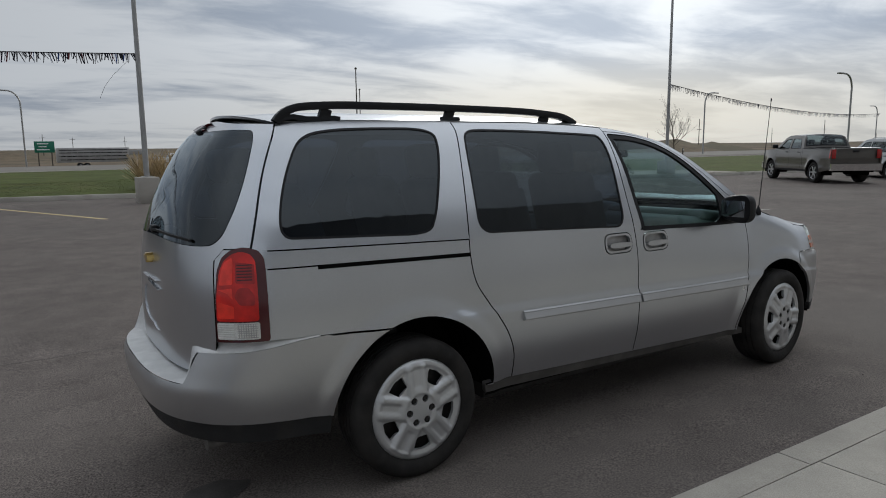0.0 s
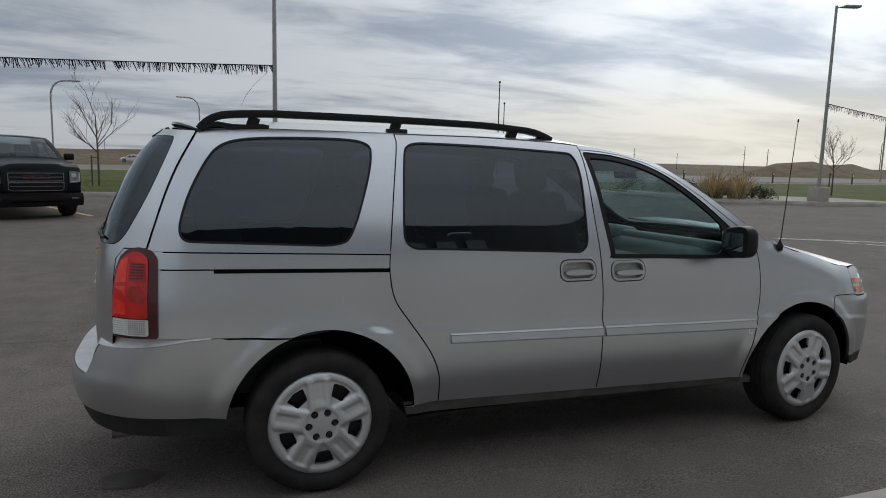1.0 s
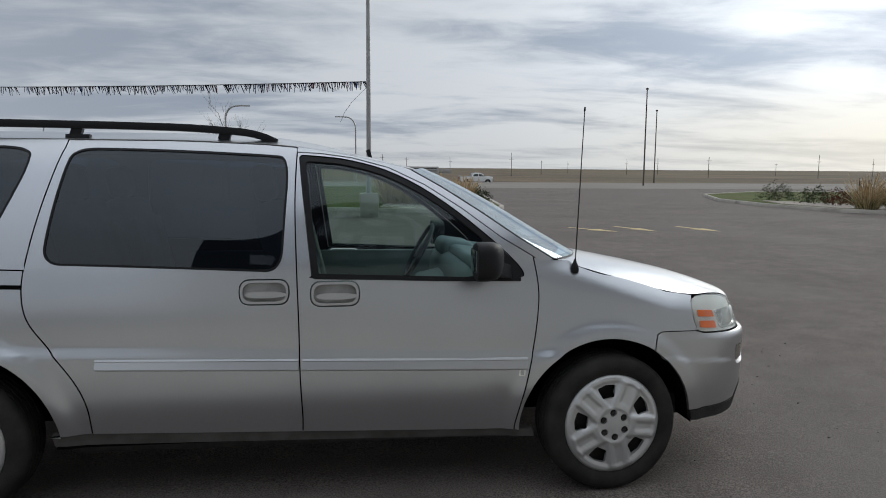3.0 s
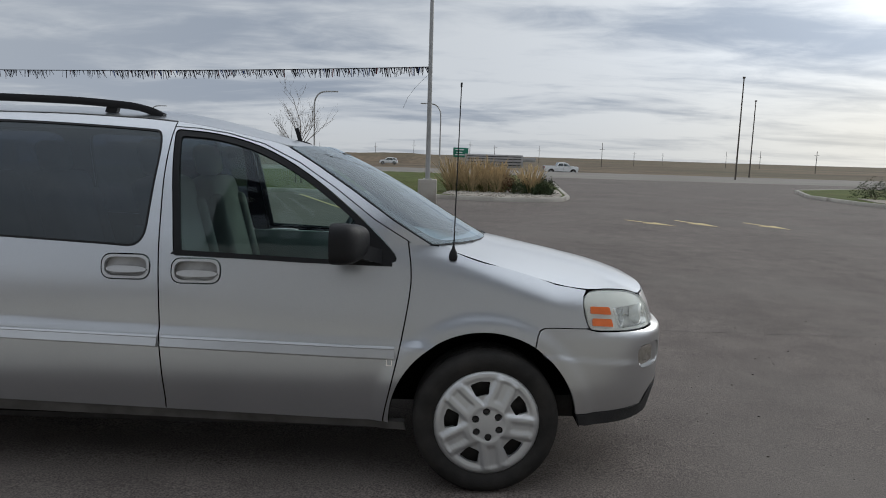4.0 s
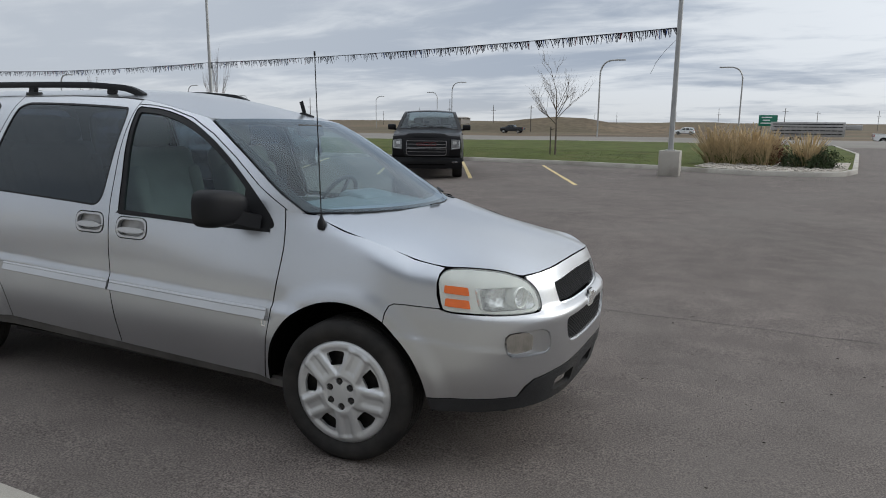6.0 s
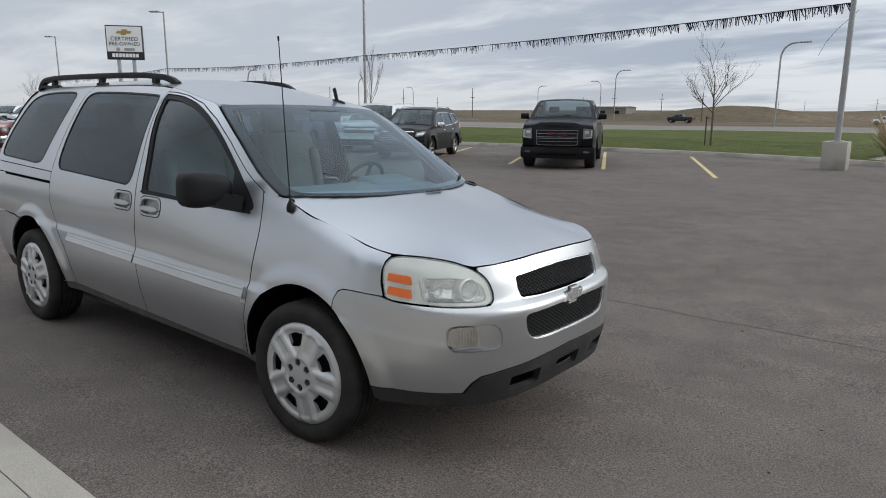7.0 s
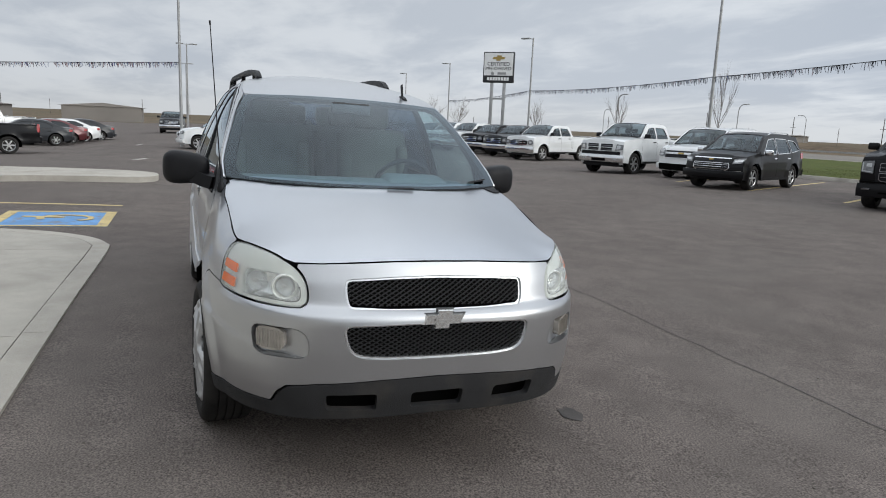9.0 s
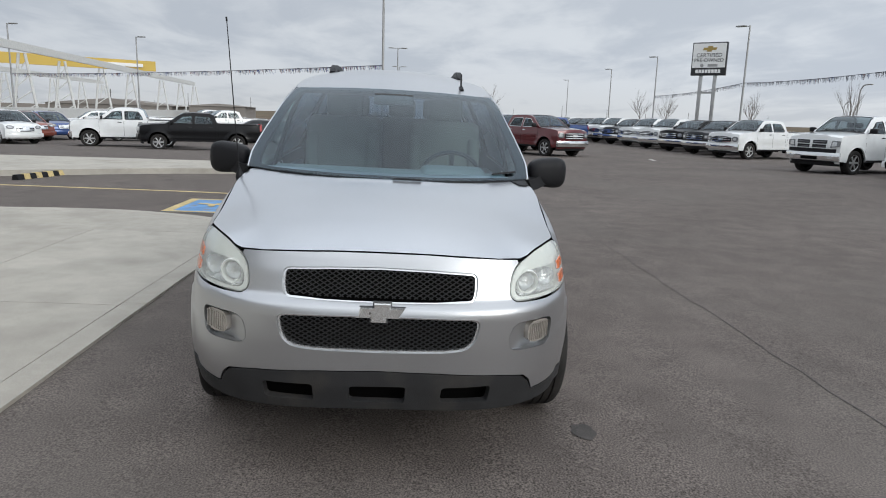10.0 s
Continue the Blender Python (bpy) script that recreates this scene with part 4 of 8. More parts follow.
bow = [(-.095, -.018), (-.038, -.018), (-.038, -.036), (.03, -.036), (.03, -.018), (.083, -.018), (.10, .02), (.045, .02), (.045, .038), (-.023, .038), (-.023, .02), (-.077, .02)]
ringp = [[bm.verts.new((-1.012 - d, y * k * .5, 1.095 + z * k * .62)) for y, z in bow] for d, k in ((-.02, 1.0), (.012, 1.0), (.018, .9))]
for p, q in zip(ringp, ringp[1:]):
    for i in range(12):
        bm.faces.new((p[i], p[(i + 1) % 12], q[(i + 1) % 12], q[i]))
bm.faces.new(ringp[-1])
part("gate_badge", bm, GOLD, gate, "small gold cross-shaped badge")
sheet("stop_lamp", rounded(mirrored([(60, 1.738), (90, 1.742), (90, 1.714), (60, 1.708)]), 1), tail_at, RED_DARK, gate, wide=KT, out=.012, lip=.02, step=.03, label="dark red high stop lamp")
bm = bmesh.new()
wp = [tail_at(np.array([u]), np.array([z]))[0] + np.array([-.014, 0, 0]) for u, z in ((90, 1.235), (75, 1.238), (60, 1.236), (48, 1.232), (34, 1.222))]
add_sweep(bm, wp, [(-.004, -.006), (.006, -.006), (.006, .006), (-.004, .006)], up=(-1, 0, 0))
add_box(bm, (.035, .06, .04), tuple(wp[0] + np.array([.012, 0, 0])), bevel=.010)
part("rear_wiper", bm, BLACK, gate)
part("washer_nozzle", box((.05, .07, .03), (-.715, 0, 1.712), (0, -35, 0), .008), BLACK, gate)

KTT = np.array([KT, 1.0])
box_t = lambda q, r: fillet(np.array(q, float) * KTT, r) / KTT
LAMP_OUT = [(10.1, .803), (10.1, 1.10), (10.6, 1.15), (12.4, 1.182), (16.5, 1.196), (20.0, 1.185), (22.4, 1.155), (23.6, 1.10), (24.3, 1.0), (24.5, .803)]
LAMP_IN = [(12.7, .893), (12.6, 1.09), (13.0, 1.14), (14.4, 1.166), (16.9, 1.178), (19.4, 1.168), (21.6, 1.140), (22.8, 1.09), (23.7, 1.0), (23.9, .893)]
# brighter and deeper reds paint the light and shade of the lens facets
RED_LIT = mat("lit_red_lens", (0.80, 0.035, 0.018), 0.2, var=0.2, scale=22, coat=0.3)
RED_SHADED = mat("shaded_red_lens", (0.33, 0.008, 0.008), 0.25, var=0.25, scale=30, coat=0.3)
for left in (False, True):
    fl = (lambda h: [(180 - u, z) for u, z in h]) if left else (lambda h: h)
    lamp = sheet("tail_lamp", box_t(fl(LAMP_OUT), .012), tail_at, RED_DARK, van, wide=KT, out=.008, lip=.03, step=.03, label="red tail lamp with clear reversing lens")
    lens_in = box_t(fl(LAMP_IN), .012)
    sheet("lamp_pocket", box_t(fl([(9.6, .80), (9.6, 1.186), (24.9, 1.186), (24.9, .80)]), .006), tail_at, SILVER, van, wide=KT, out=-.002, lip=0, step=.03)
    sheet("red_lens", lens_in, tail_at, RED, lamp, wide=KT, out=.013, lip=.01, step=.03)
    for m_, q, r_ in ((RED_LIT, [(18.8, 1.125), (19.2, 1.155), (21.4, 1.135), (22.4, 1.08), (22.9, 1.04), (19.0, 1.045)], .008), (RED_LIT, [(19.3, 1.03), (23.2, 1.022), (20.6, 1.008), (19.2, .985)], .003), (RED_LIT, [(19.0, .955), (23.4, .975), (23.5, .905), (19.0, .905)], .006), (RED_SHADED, [(13.2, 1.045), (13.2, 1.125), (18.2, 1.135), (18.2, 1.050)], .008), (RED_SHADED, [(13.6, .958), (13.4, .998), (15.0, 1.032), (17.6, 1.030), (18.8, .995), (17.4, .960)], .01)):
        sheet("lens_facet", box_t(fl(q), r_), tail_at, m_, lamp, wide=KT, out=.0142, lip=.003, step=.03)
    sheet("reversing_lens", box_t(fl([(12.6, .816), (12.6, .887), (23.9, .887), (23.9, .816)]), .008), tail_at, WHITE_LENS, lamp, wide=KT, out=.013, lip=.01, step=.02)
    for z in np.arange(.823, .884, .0095):
        sheet("lens_rib", fl([(19.3, z), (19.3, z + .0035), (23.5, z + .0035), (23.5, z)]), tail_at, LAMP_WHITE, lamp, wide=KT, out=.0150, lip=.003, step=.05)
        sheet("lens_rib", fl([(13.2, z), (13.2, z + .0025), (18.4, z + .0025), (18.4, z)]), tail_at, SILVER_DULL, lamp, wide=KT, out=.0142, lip=.002, step=.05)
    for u in np.arange(13.6, 18.4, .62):
        sheet("lens_rib", fl([(u, .822), (u + .16, .822), (u + .16, .882), (u, .882)]), tail_at, SILVER_DULL, lamp, wide=KT, out=.0144, lip=.002, step=.05)
    for z in (1.060, 1.072, 1.084, 1.096, 1.108, 1.120):
        sheet("lens_bar", fl([(13.8, z), (13.8, z + .005), (17.8, z + .005), (17.8, z)]), tail_at, RED_DARK, lamp, wide=KT, out=.0150, lip=.003, step=.05)


def bumper_wide(u, z):
    """The rear bumper: below 0 and past 180 degrees u runs forward along the sides."""
    u = np.asarray(u, float)
    c = bumper_at(np.clip(u, 0, 180), z)
    side = np.where(u < 0, -u, np.where(u > 180, u - 180, 0)) * KT
    x = c[:, 0] + side
    y = c[:, 1] + np.sign(c[:, 1]) * arch(x, z)
    return np.stack([x, y, c[:, 2]], -1)


ux = lambda x: -(x + .45) / KT
bump_r = [(90, .612), (60, .612), (44, .612), (42.5, .616), (41.8, .63), (38.2, .735), (37.4, .748), (36, .752), (24, .755), (17.4, .765), (8, .785), (0, .790)] + [(ux(x), z - .004) for x, z in ((-.417, .785), (-.145, .771))] + [(ux(x), z) for x, z in REAR_ARCH(110, 172, 14)] + [(ux(-.428), .400), (0, .408), (17, .425), (40, .442), (60, .446), (90, .448)]
sheet("rear_bumper", mirrored(bump_r), bumper_wide, SILVER_PLASTIC, van, wide=KT, gap=.002, step=.024, lip=.008)
val_r = [(90, .446), (60, .444), (40, .440), (17, .423), (0, .406), (ux(-.432), .398), (ux(-.437), .312), (0, .318), (17, .330), (40, .345), (90, .350)]
sheet("rear_valance", mirrored(val_r), bumper_wide, GREY_LIP, van, wide=KT, out=-.008, step=.05, lip=.02, label="scuffed dark grey lower valance")


def shelf_at(u, t):
    """The flat tops of the rear bumper, from its outer edge (t 0) in to the body (t 1): the step, and the raised corners."""
    v = np.minimum(u, 180 - u)
    up = ease(41.8 - v, 0, 3.6)
    zo = .613 + up * (np.interp(v, [0, 8, 17.4, 24, 38], [.790, .785, .765, .755, .750]) - .613)
    inner = tail_at(np.clip(u, 4, 176), zo + .012 + .030 * up) * np.array([1, .97, 1]) + np.array([.025, 0, 0])
    return bumper_wide(u, zo) * (1 - t)[:, None] + inner * t[:, None]


sheet("bumper_step", [(2, 0), (178, 0), (178, 1), (2, 1)], lambda u, v: shelf_at(u, np.clip(v, 0, 1)), SILVER_WORN, van, wide=.02, step=.03, lip=0, facing=(0, 0, 1), label="scuffed bumper top with raised corners")

# wheel housings, floor pan
for cx, cz, r in ((0.02, 0.345, .462), (3.066, 0.325, .458)):
    for s in (-1, 1):
        bm = bmesh.new()
        pts = arc(cx, cz, r, -1, 181, 22)
        a = [bm.verts.new((x, s * (float(half(x, max(z, .3))) - .012), z)) for x, z in pts]
        b = [bm.verts.new((x, s * .50, z)) for x, z in pts]
        for i in range(len(pts) - 1):
            bm.faces.new((a[i], a[i + 1], b[i + 1], b[i]))
        bm.faces.new(b)
        part("wheel_housing", bm, GAP, van)
bm = box((2.1, 1.5, .10), (1.53, 0, .30), bevel=.02)
add_box(bm, (.50, 1.0, .12), (-.68, 0, .43), bevel=.02)
add_box(bm, (.40, 1.3, .12), (3.62, 0, .36), bevel=.02)
add_box(bm, (.9, .9, .10), (0, 0, .36), bevel=.02)
add_box(bm, (.9, .9, .14), (3.05, 0, .40), bevel=.02)
part("floor_pan", bm, DARK_STEEL, van)


# wheels
def cap_depth(x, z, turn):
    r, a = np.hypot(x, z), np.degrees(np.arctan2(z, x)) - turn
    w = np.radians((a + 36) % 72 - 36)
    across = np.abs(r * np.sin(w))
    spoke = ease(.058 - across, 0, .013) * ease(r, .070, .09) * ease(.222 - r, 0, .02)
    groove = ease(.026 - across, 0, .011) * ease(r, .098, .116) * ease(.216 - r, 0, .012)
    ring_ = ease(r, .196, .208)
    hub = ease(.092 - r, 0, .016)
    dome = .016 * (1 - (r / .24) ** 2)
    return dome + .014 * spoke - .008 * groove * spoke + .008 * ring_ + .010 * hub - .012 * ease(r, .226, .238)


def wheel(at, side, turn, steer=0.0):
    w = new("wheel")
    w.parent = van
    w.matrix_basis = pose(*at, 0, 0, steer + (0 if side < 0 else 180))
    R, half_w = .345, .110
    bm = bmesh.new()
    prof = [(.240, -.078), (.247, -.096), (.268, -.112), (.300, -.117), (.322, -.110), (.336, -.098), (.343, -.080)]
    for g in (-.055, -.018, .018, .055):
        prof += [(R, g - .012), (R, g - .004), (R - .008, g - .003), (R - .008, g + .003), (R, g + .004)]
    prof += [(.343, .080), (.336, .098), (.322, .110), (.300, .117), (.268, .112), (.247, .096), (.240, .078)]
    add_lathe(bm, prof, "y", 72)
    part("tyre", bm, RUBBER, w, sharp=40)
    bm = bmesh.new()
    add_lathe(bm, [(.231, -.095), (.222, -.085), (.215, -.05), (.18, -.045), (.02, -.05), (.001, -.05)], "y", 40)
    part("wheel_rim", bm, DARK_STEEL, w)
    holes = []
    for i in range(5):
        a = radians(turn + 36 + 72 * i)
        q = [(.150, -.10), (.150, .10), (.188, .17), (.196, .0), (.188, -.17)]
        h = [(r * math.cos(a + d), r * math.sin(a + d)) for r, d in ((.130, -.21), (.127, 0), (.130, .21), (.189, .25), (.193, .0), (.189, -.25))]
        holes.append(fillet(h, .010))
    lugs = []
    for i in range(6):
        a = radians(turn + 30 + 60 * i)
        c = (.058 * math.cos(a), .058 * math.sin(a))
        lugs.append(np.array([(c[0] + .0165 * math.cos(t), c[1] + .0165 * math.sin(t)) for t in np.linspace(0, 2 * math.pi, 12, endpoint=False)]))
    circle = [(.236 * math.cos(t), .236 * math.sin(t)) for t in np.linspace(0, 2 * math.pi, 72, endpoint=False)]
    at_ = lambda x, z: np.stack([x, -.088 - cap_depth(x, z, turn), z], -1)
    cap = sheet("hubcap", circle, at_, CAP, w, holes + lugs, step=.0085, lip=.016, facing=(0, -1, 0))
    cap.matrix_basis = Matrix.Translation((0, -.010, 0)) @ Matrix.Diagonal((1.06, 1, 1.06, 1))
    for i in range(6):
        a = radians(turn + 30 + 60 * i)
        part("lug_nut", tube((.058 * math.cos(a), -.082, .058 * math.sin(a)), (.058 * math.cos(a), -.112, .058 * math.sin(a)), .0125, .011, 6), DARK_STEEL, cap)
    return w


WY = .775
wheel((0.0, -WY, .345), -1, 94)
wheel((3.076, -WY, .345), -1, 65, 4)
wheel((0.0, WY, .345), 1, 40)
wheel((3.076, WY, .345), 1, 10, 4)

# mirrors
for s in (-1, 1):
    bm = bmesh.new()
    bmesh.ops.create_uvsphere(bm, u_segments=28, v_segments=18, radius=1)
    for v in bm.verts:
        n = v.co.copy()
        sq = [math.copysign(abs(c) ** .62, c) for c in n]
        back = max(0.0, -sq[0])
        v.co = Vector((sq[0] * .085, sq[1] * .122, sq[2] * (.088 - .012 * sq[1] * -s)))
        v.co.x += .035 * sq[1] * s * -1
        if v.co.x < -.055:
            v.co.x = -.055
    mr = part("door_mirror", bm, BLACK, van, "black door mirror")
    mr.matrix_basis = pose(2.420, s * .940, 1.178)
    bm = bmesh.new()
    add_sweep(bm, [(2.53, s * .79, 1.105), (2.505, s * .83, 1.115), (2.455, s * .89, 1.140)], [(-.055, -.030), (.055, -.030), (.045, .036), (-.045, .036)])
    part("mirror_arm", bm, BLACK, van)
    gl = part("mirror_glass", box((.004, .165, .105), (-.0555, 0, 0), bevel=.0015), DARK_MIRROR, mr)

# roof rails, fin, aerial
for s in (-1, 1):
    bm = bmesh.new()
    y = lambda x: float(np.interp(x, [-.5, .47, 1.41], [.522, .492, .46]))
    zr = lambda x, h: float(ZTOP(x) + crown(x) * (1 - (y(x) / roof_edge(x)) ** 2.4)) + h
    pts = [(-.515, 0), (-.49, .026), (-.45, .050), (-.38, .064), (-.2, .068), (0, .068), (.25, .066), (.47, .063), (.75, .058), (1.0, .052), (1.18, .045), (1.28, .038), (1.36, .020), (1.42, -.004)]
    path = spline([(x, s * y(x), zr(x, h)) for x, h in pts], 3)
    add_sweep(bm, path, [(-.019, -.020), (.019, -.020), (.023, 0), (.016, .016), (-.016, .016), (-.023, 0)])
    for x0, w in ((-.255, .055), (.475, .05), (1.175, .055)):
        add_sweep(bm, [(x0 - .018, s * y(x0), zr(x0, -.005)), (x0, s * y(x0), zr(x0, .048))], [(-.014, -w / 2), (.014, -w / 2), (.014, w / 2), (-.014, w / 2)], up=(1, 0, 0))
    add_sweep(bm, [(x, s * y(x), zr(x, -.004 + h)) for x, h in ((-.51, .004), (-.47, .018), (-.43, .020), (-.36, .006), (-.30, .003), (-.22, .006), (-.19, .0))], [(-.022, -.010), (.022, -.010), (.018, .014), (-.018, .014)])
    for x0, x1 in ((.42, .53),):
        add_sweep(bm, [(x, s * y(x), zr(x, .004)) for x in np.linspace(x0, x1, 5)], [(-.02, -.008), (.02, -.008), (.015, .010), (-.015, .010)])
    part("roof_rail", bm, BLACK, van, "black roof rail")
bm = bmesh.new()
fin_z = lambda x: float(ZTOP(x) + crown(x) * (1 - (.435 / roof_edge(x)) ** 2.4))
add_sweep(bm, [(x, .435, fin_z(x) + h) for x, h in ((1.885, 0), (1.905, .004), (1.935, .006), (1.965, .004), (1.985, 0))], [(-.018, -.010), (.018, -.010), (.010, .008), (-.010, .008)])
add_sweep(bm, [(1.925, .435, fin_z(1.925)), (1.905, .435, fin_z(1.9) + .06), (1.895, .435, fin_z(1.89) + .085)], [(-.006, -.018), (.006, -.018), (.003, .008), (-.003, .008)], up=(1, 0, 0))
part("roof_aerial", bm, BLACK, van, "black fin aerial")
bm = bmesh.new()
add_lathe(bm, [(.001, -.02), (.018, -.018), (.021, .0), (.017, .02), (.009, .035), (.005, .05)], "z", 16, (2.903, -.778, 1.112))
part("aerial_base", bm, BLACK, van)
bm = bmesh.new()
add_tube(bm, (2.904, -.780, 1.15), (2.916, -.836, 1.90), .0032, .0022, 8)
add_tube(bm, (2.9157, -.835, 1.885), (2.9162, -.837, 1.905), .0045, .0045, 8)
part("aerial", bm, BLACK, van, "thin black whip aerial")

# cabin
bm = box((2.0, 1.5, .04), (1.56, 0, .42))
part("cabin_floor", bm, TRIM, van)


def seat(x, y, w=.52, tall=1.0):
    s = new("seat")
    s.parent = van
    s.matrix_basis = pose(x, y, .42)
    part("seat_cushion", box((.52, w, .17), (.02, 0, .36), (0, -6, 0), .055, 4), SEAT, s)
    part("seat_back", box((.15, w, .66), (-.27, 0, .70), (0, -14, 0), .06, 4), SEAT, s)
    part("side_bolster", box((.17, .09, .50), (-.235, w / 2 - .045, .66), (0, -14, 0), .04, 3), SEAT, s)
    part("side_bolster", box((.17, .09, .50), (-.235, -w / 2 + .045, .66), (0, -14, 0), .04, 3), SEAT, s)
    part("headrest", box((.11, .27, .19), (-.375, 0, 1.115), (0, -10, 0), .05, 4), SEAT, s)
    for q in (-.07, .07):
        part("headrest_post", tube((-.35, q, .98), (-.37, q, 1.10), .008), CHROME, s)
    part("seat_base", box((.42, w - .1, .26), (0, 0, .14), bevel=.02), TRIM, s)
    return s


for y in (-.37, .37):
    seat(1.72, y)
    seat(.75, y)
for y in (-.42, .05, .42):
    seat(-.15, y, .44)
dash = part("dashboard", box((.42, 1.42, .34), (2.52, 0, .93), (0, 8, 0), .09, 5), DASH, van)
part("dash_top", box((.62, 1.38, .09), (2.70, 0, 1.08), (0, 7, 0), .04, 4), DASH, van)
part("instrument_hood", box((.22, .40, .12), (2.45, .37, 1.12), (0, 8, 0), .05, 4), DASH, van)
part("centre_console", box((.30, .34, .48), (2.36, 0, .78), (0, -12, 0), .04, 3), DASH, van)
bm = bmesh.new()
n1, n2, R1, r1 = 36, 8, .185, .014
grid_ = [[bm.verts.new(((R1 + r1 * math.cos(b)) * math.cos(a), (R1 + r1 * math.cos(b)) * math.sin(a), r1 * math.sin(b))) for b in np.linspace(0, 2 * math.pi, n2, endpoint=False)] for a in np.linspace(0, 2 * math.pi, n1, endpoint=False)]
for i in range(n1):
    for j in range(n2):
        bm.faces.new((grid_[i][j], grid_[(i + 1) % n1][j], grid_[(i + 1) % n1][(j + 1) % n2], grid_[i][(j + 1) % n2]))
for a in (20, 160, 270):
    add_box(bm, (.15, .03, .014), (.10 * math.cos(radians(a)), .10 * math.sin(radians(a)), -.01), (0, 0, a), .004)
add_box(bm, (.13, .11, .04), (0, 0, -.012), bevel=.015)
sw = part("steering_wheel", bm, TRIM, van)
sw.matrix_basis = pose(2.22, .37, 1.10, 0, -62, 0) @ pose(0, 0, 0, 0, 0, 90)
for s in (-1, 1):
    part("door_trim", box((1.85, .03, .50), (1.60, s * .775, .82), bevel=.01), DASH, van)

# ---- ground, kerbs, markings ----
ASPHALT = mat("asphalt", (0.126, 0.108, 0.098), 0.88, var=0.12, scale=0.45, mottle=0.13, mscale=3.0, fine=0.68, fscale=115, bump=0.4, bscale=130, dirt=(0.145, 0.130, 0.118), dirt_at=(0.48, 0.85), dirt_scale=0.3)
PRAIRIE = mat("dry_prairie", (0.125, 0.094, 0.062), 0.95, var=0.30, scale=0.05, fine=0.25, fscale=0.6, mottle=0.30, mscale=0.008, dirt=(0.085, 0.078, 0.048), dirt_at=(0.45, 0.7), dirt_scale=0.015)
LAWN = mat("mown_lawn", (0.066, 0.082, 0.019), 0.95, var=0.25, scale=0.6, fine=0.45, fscale=40, bump=0.8, bscale=60, dirt=(0.095, 0.090, 0.030), dirt_at=(0.5, 0.75), dirt_scale=0.5)
ROAD = mat("pale_road", (0.20, 0.185, 0.165), 0.9, var=0.10, scale=0.2, fine=0.15, fscale=30, dirt=(0.15, 0.14, 0.12), dirt_at=(0.5, 0.8), dirt_scale=0.1)
CONCRETE = mat("pale_concrete", (0.40, 0.375, 0.33), 0.85, var=0.07, scale=1.2, fine=0.14, fscale=160, bump=0.3, bscale=150, dirt=(0.30, 0.28, 0.245), dirt_at=(0.5, 0.8), dirt_scale=1.6, mottle=0.06, mscale=7, each=0.05)
KERB = mat("kerb_concrete", (0.40, 0.375, 0.335), 0.88, var=0.12, scale=1.0, fine=0.2, fscale=90, bump=0.3, bscale=90, dirt=(0.22, 0.20, 0.175), dirt_at=(0.5, 0.75), dirt_scale=1.2)
YELLOW = mat("worn_yellow_paint", (0.52, 0.41, 0.19), 0.8, var=0.15, scale=3, fine=0.25, fscale=70, dirt=(0.20, 0.17, 0.13), dirt_at=(0.58, 0.72), dirt_scale=12)
WHITE_LINE = mat("worn_white_paint", (0.42, 0.40, 0.36), 0.8, var=0.15, scale=3, fine=0.25, fscale=70, dirt=(0.12, 0.11, 0.10), dirt_at=(0.50, 0.62), dirt_scale=9)
BLUE_PAINT = mat("worn_blue_paint", (0.13, 0.28, 0.52), 0.8, var=0.15, scale=3, fine=0.2, fscale=60, dirt=(0.20, 0.20, 0.20), dirt_at=(0.55, 0.68), dirt_scale=8)
TAR = mat("tar_seam", (0.062, 0.055, 0.050), 0.7, var=0.2)
STAIN = mat("oil_stain", (0.055, 0.049, 0.045), 0.8, var=0.3, scale=8, fine=0.4, fscale=150)


def ground_z(x, y):
    z = np.interp(y, [-50, -3.5, -2.5, 1.5, 2.5, 4, 7, 9], [.07, .07, .058, -.035, -.048, -.045, -.008, 0])
    x, y = np.asarray(x, float), np.asarray(y, float)
    return z - .22 * ease(-x, 6, 30) - .42 * ease(-x, 14, 32) * ease(-y, 1, 8)


GZ = lambda x, y: float(ground_z(x, y))


def flat_sheet(name, xs, ys, material, lift, label, category):
    X, Y = np.meshgrid(xs, ys)
    v = np.stack([X, Y, ground_z(X, Y) + lift], -1).reshape(-1, 3)
    n = len(xs)
    f = [(j * n + i, j * n + i + 1, (j + 1) * n + i + 1, (j + 1) * n + i) for j in range(len(ys) - 1) for i in range(n - 1)]
    return tagged(link_mesh(name, v, f, material), label, category, kind="structure")


# the prairie, out to the horizon, with low rises and spoil heaps beyond the highway
rr = np.concatenate([np.linspace(0, 150, 26), np.geomspace(160, 3200, 34)])
aa = np.linspace(0, 2 * math.pi, 145)[:-1]
R_, A_ = np.meshgrid(rr, aa, indexing="ij")
PX, PY = R_ * np.sin(A_), R_ * np.cos(A_)
MOUNDS = [(-66, 205, 34, 9, 4.6), (-30, 235, 40, 10, 4.4), (118, 98, 16, 9, 4.2), (150, 108, 14, 8, 3.6), (-150, 150, 40, 10, 3.0), (-240, 60, 60, 25, 3.5)]
PZ = -1.2 + 3.0 * ease(R_, 700, 3000) * (1 + .5 * np.sin(3 * A_ + 1) + .3 * np.sin(11 * A_))
for mx, my, wx, wy, h in MOUNDS:
    PZ += h * np.exp(-((PX - mx) / wx) ** 4 - ((PY - my) / wy) ** 2)
n = len(aa)
fs = [(i * n + j, i * n + (j + 1) % n, (i + 1) * n + (j + 1) % n, (i + 1) * n + j) for i in range(len(rr) - 1) for j in range(n)]
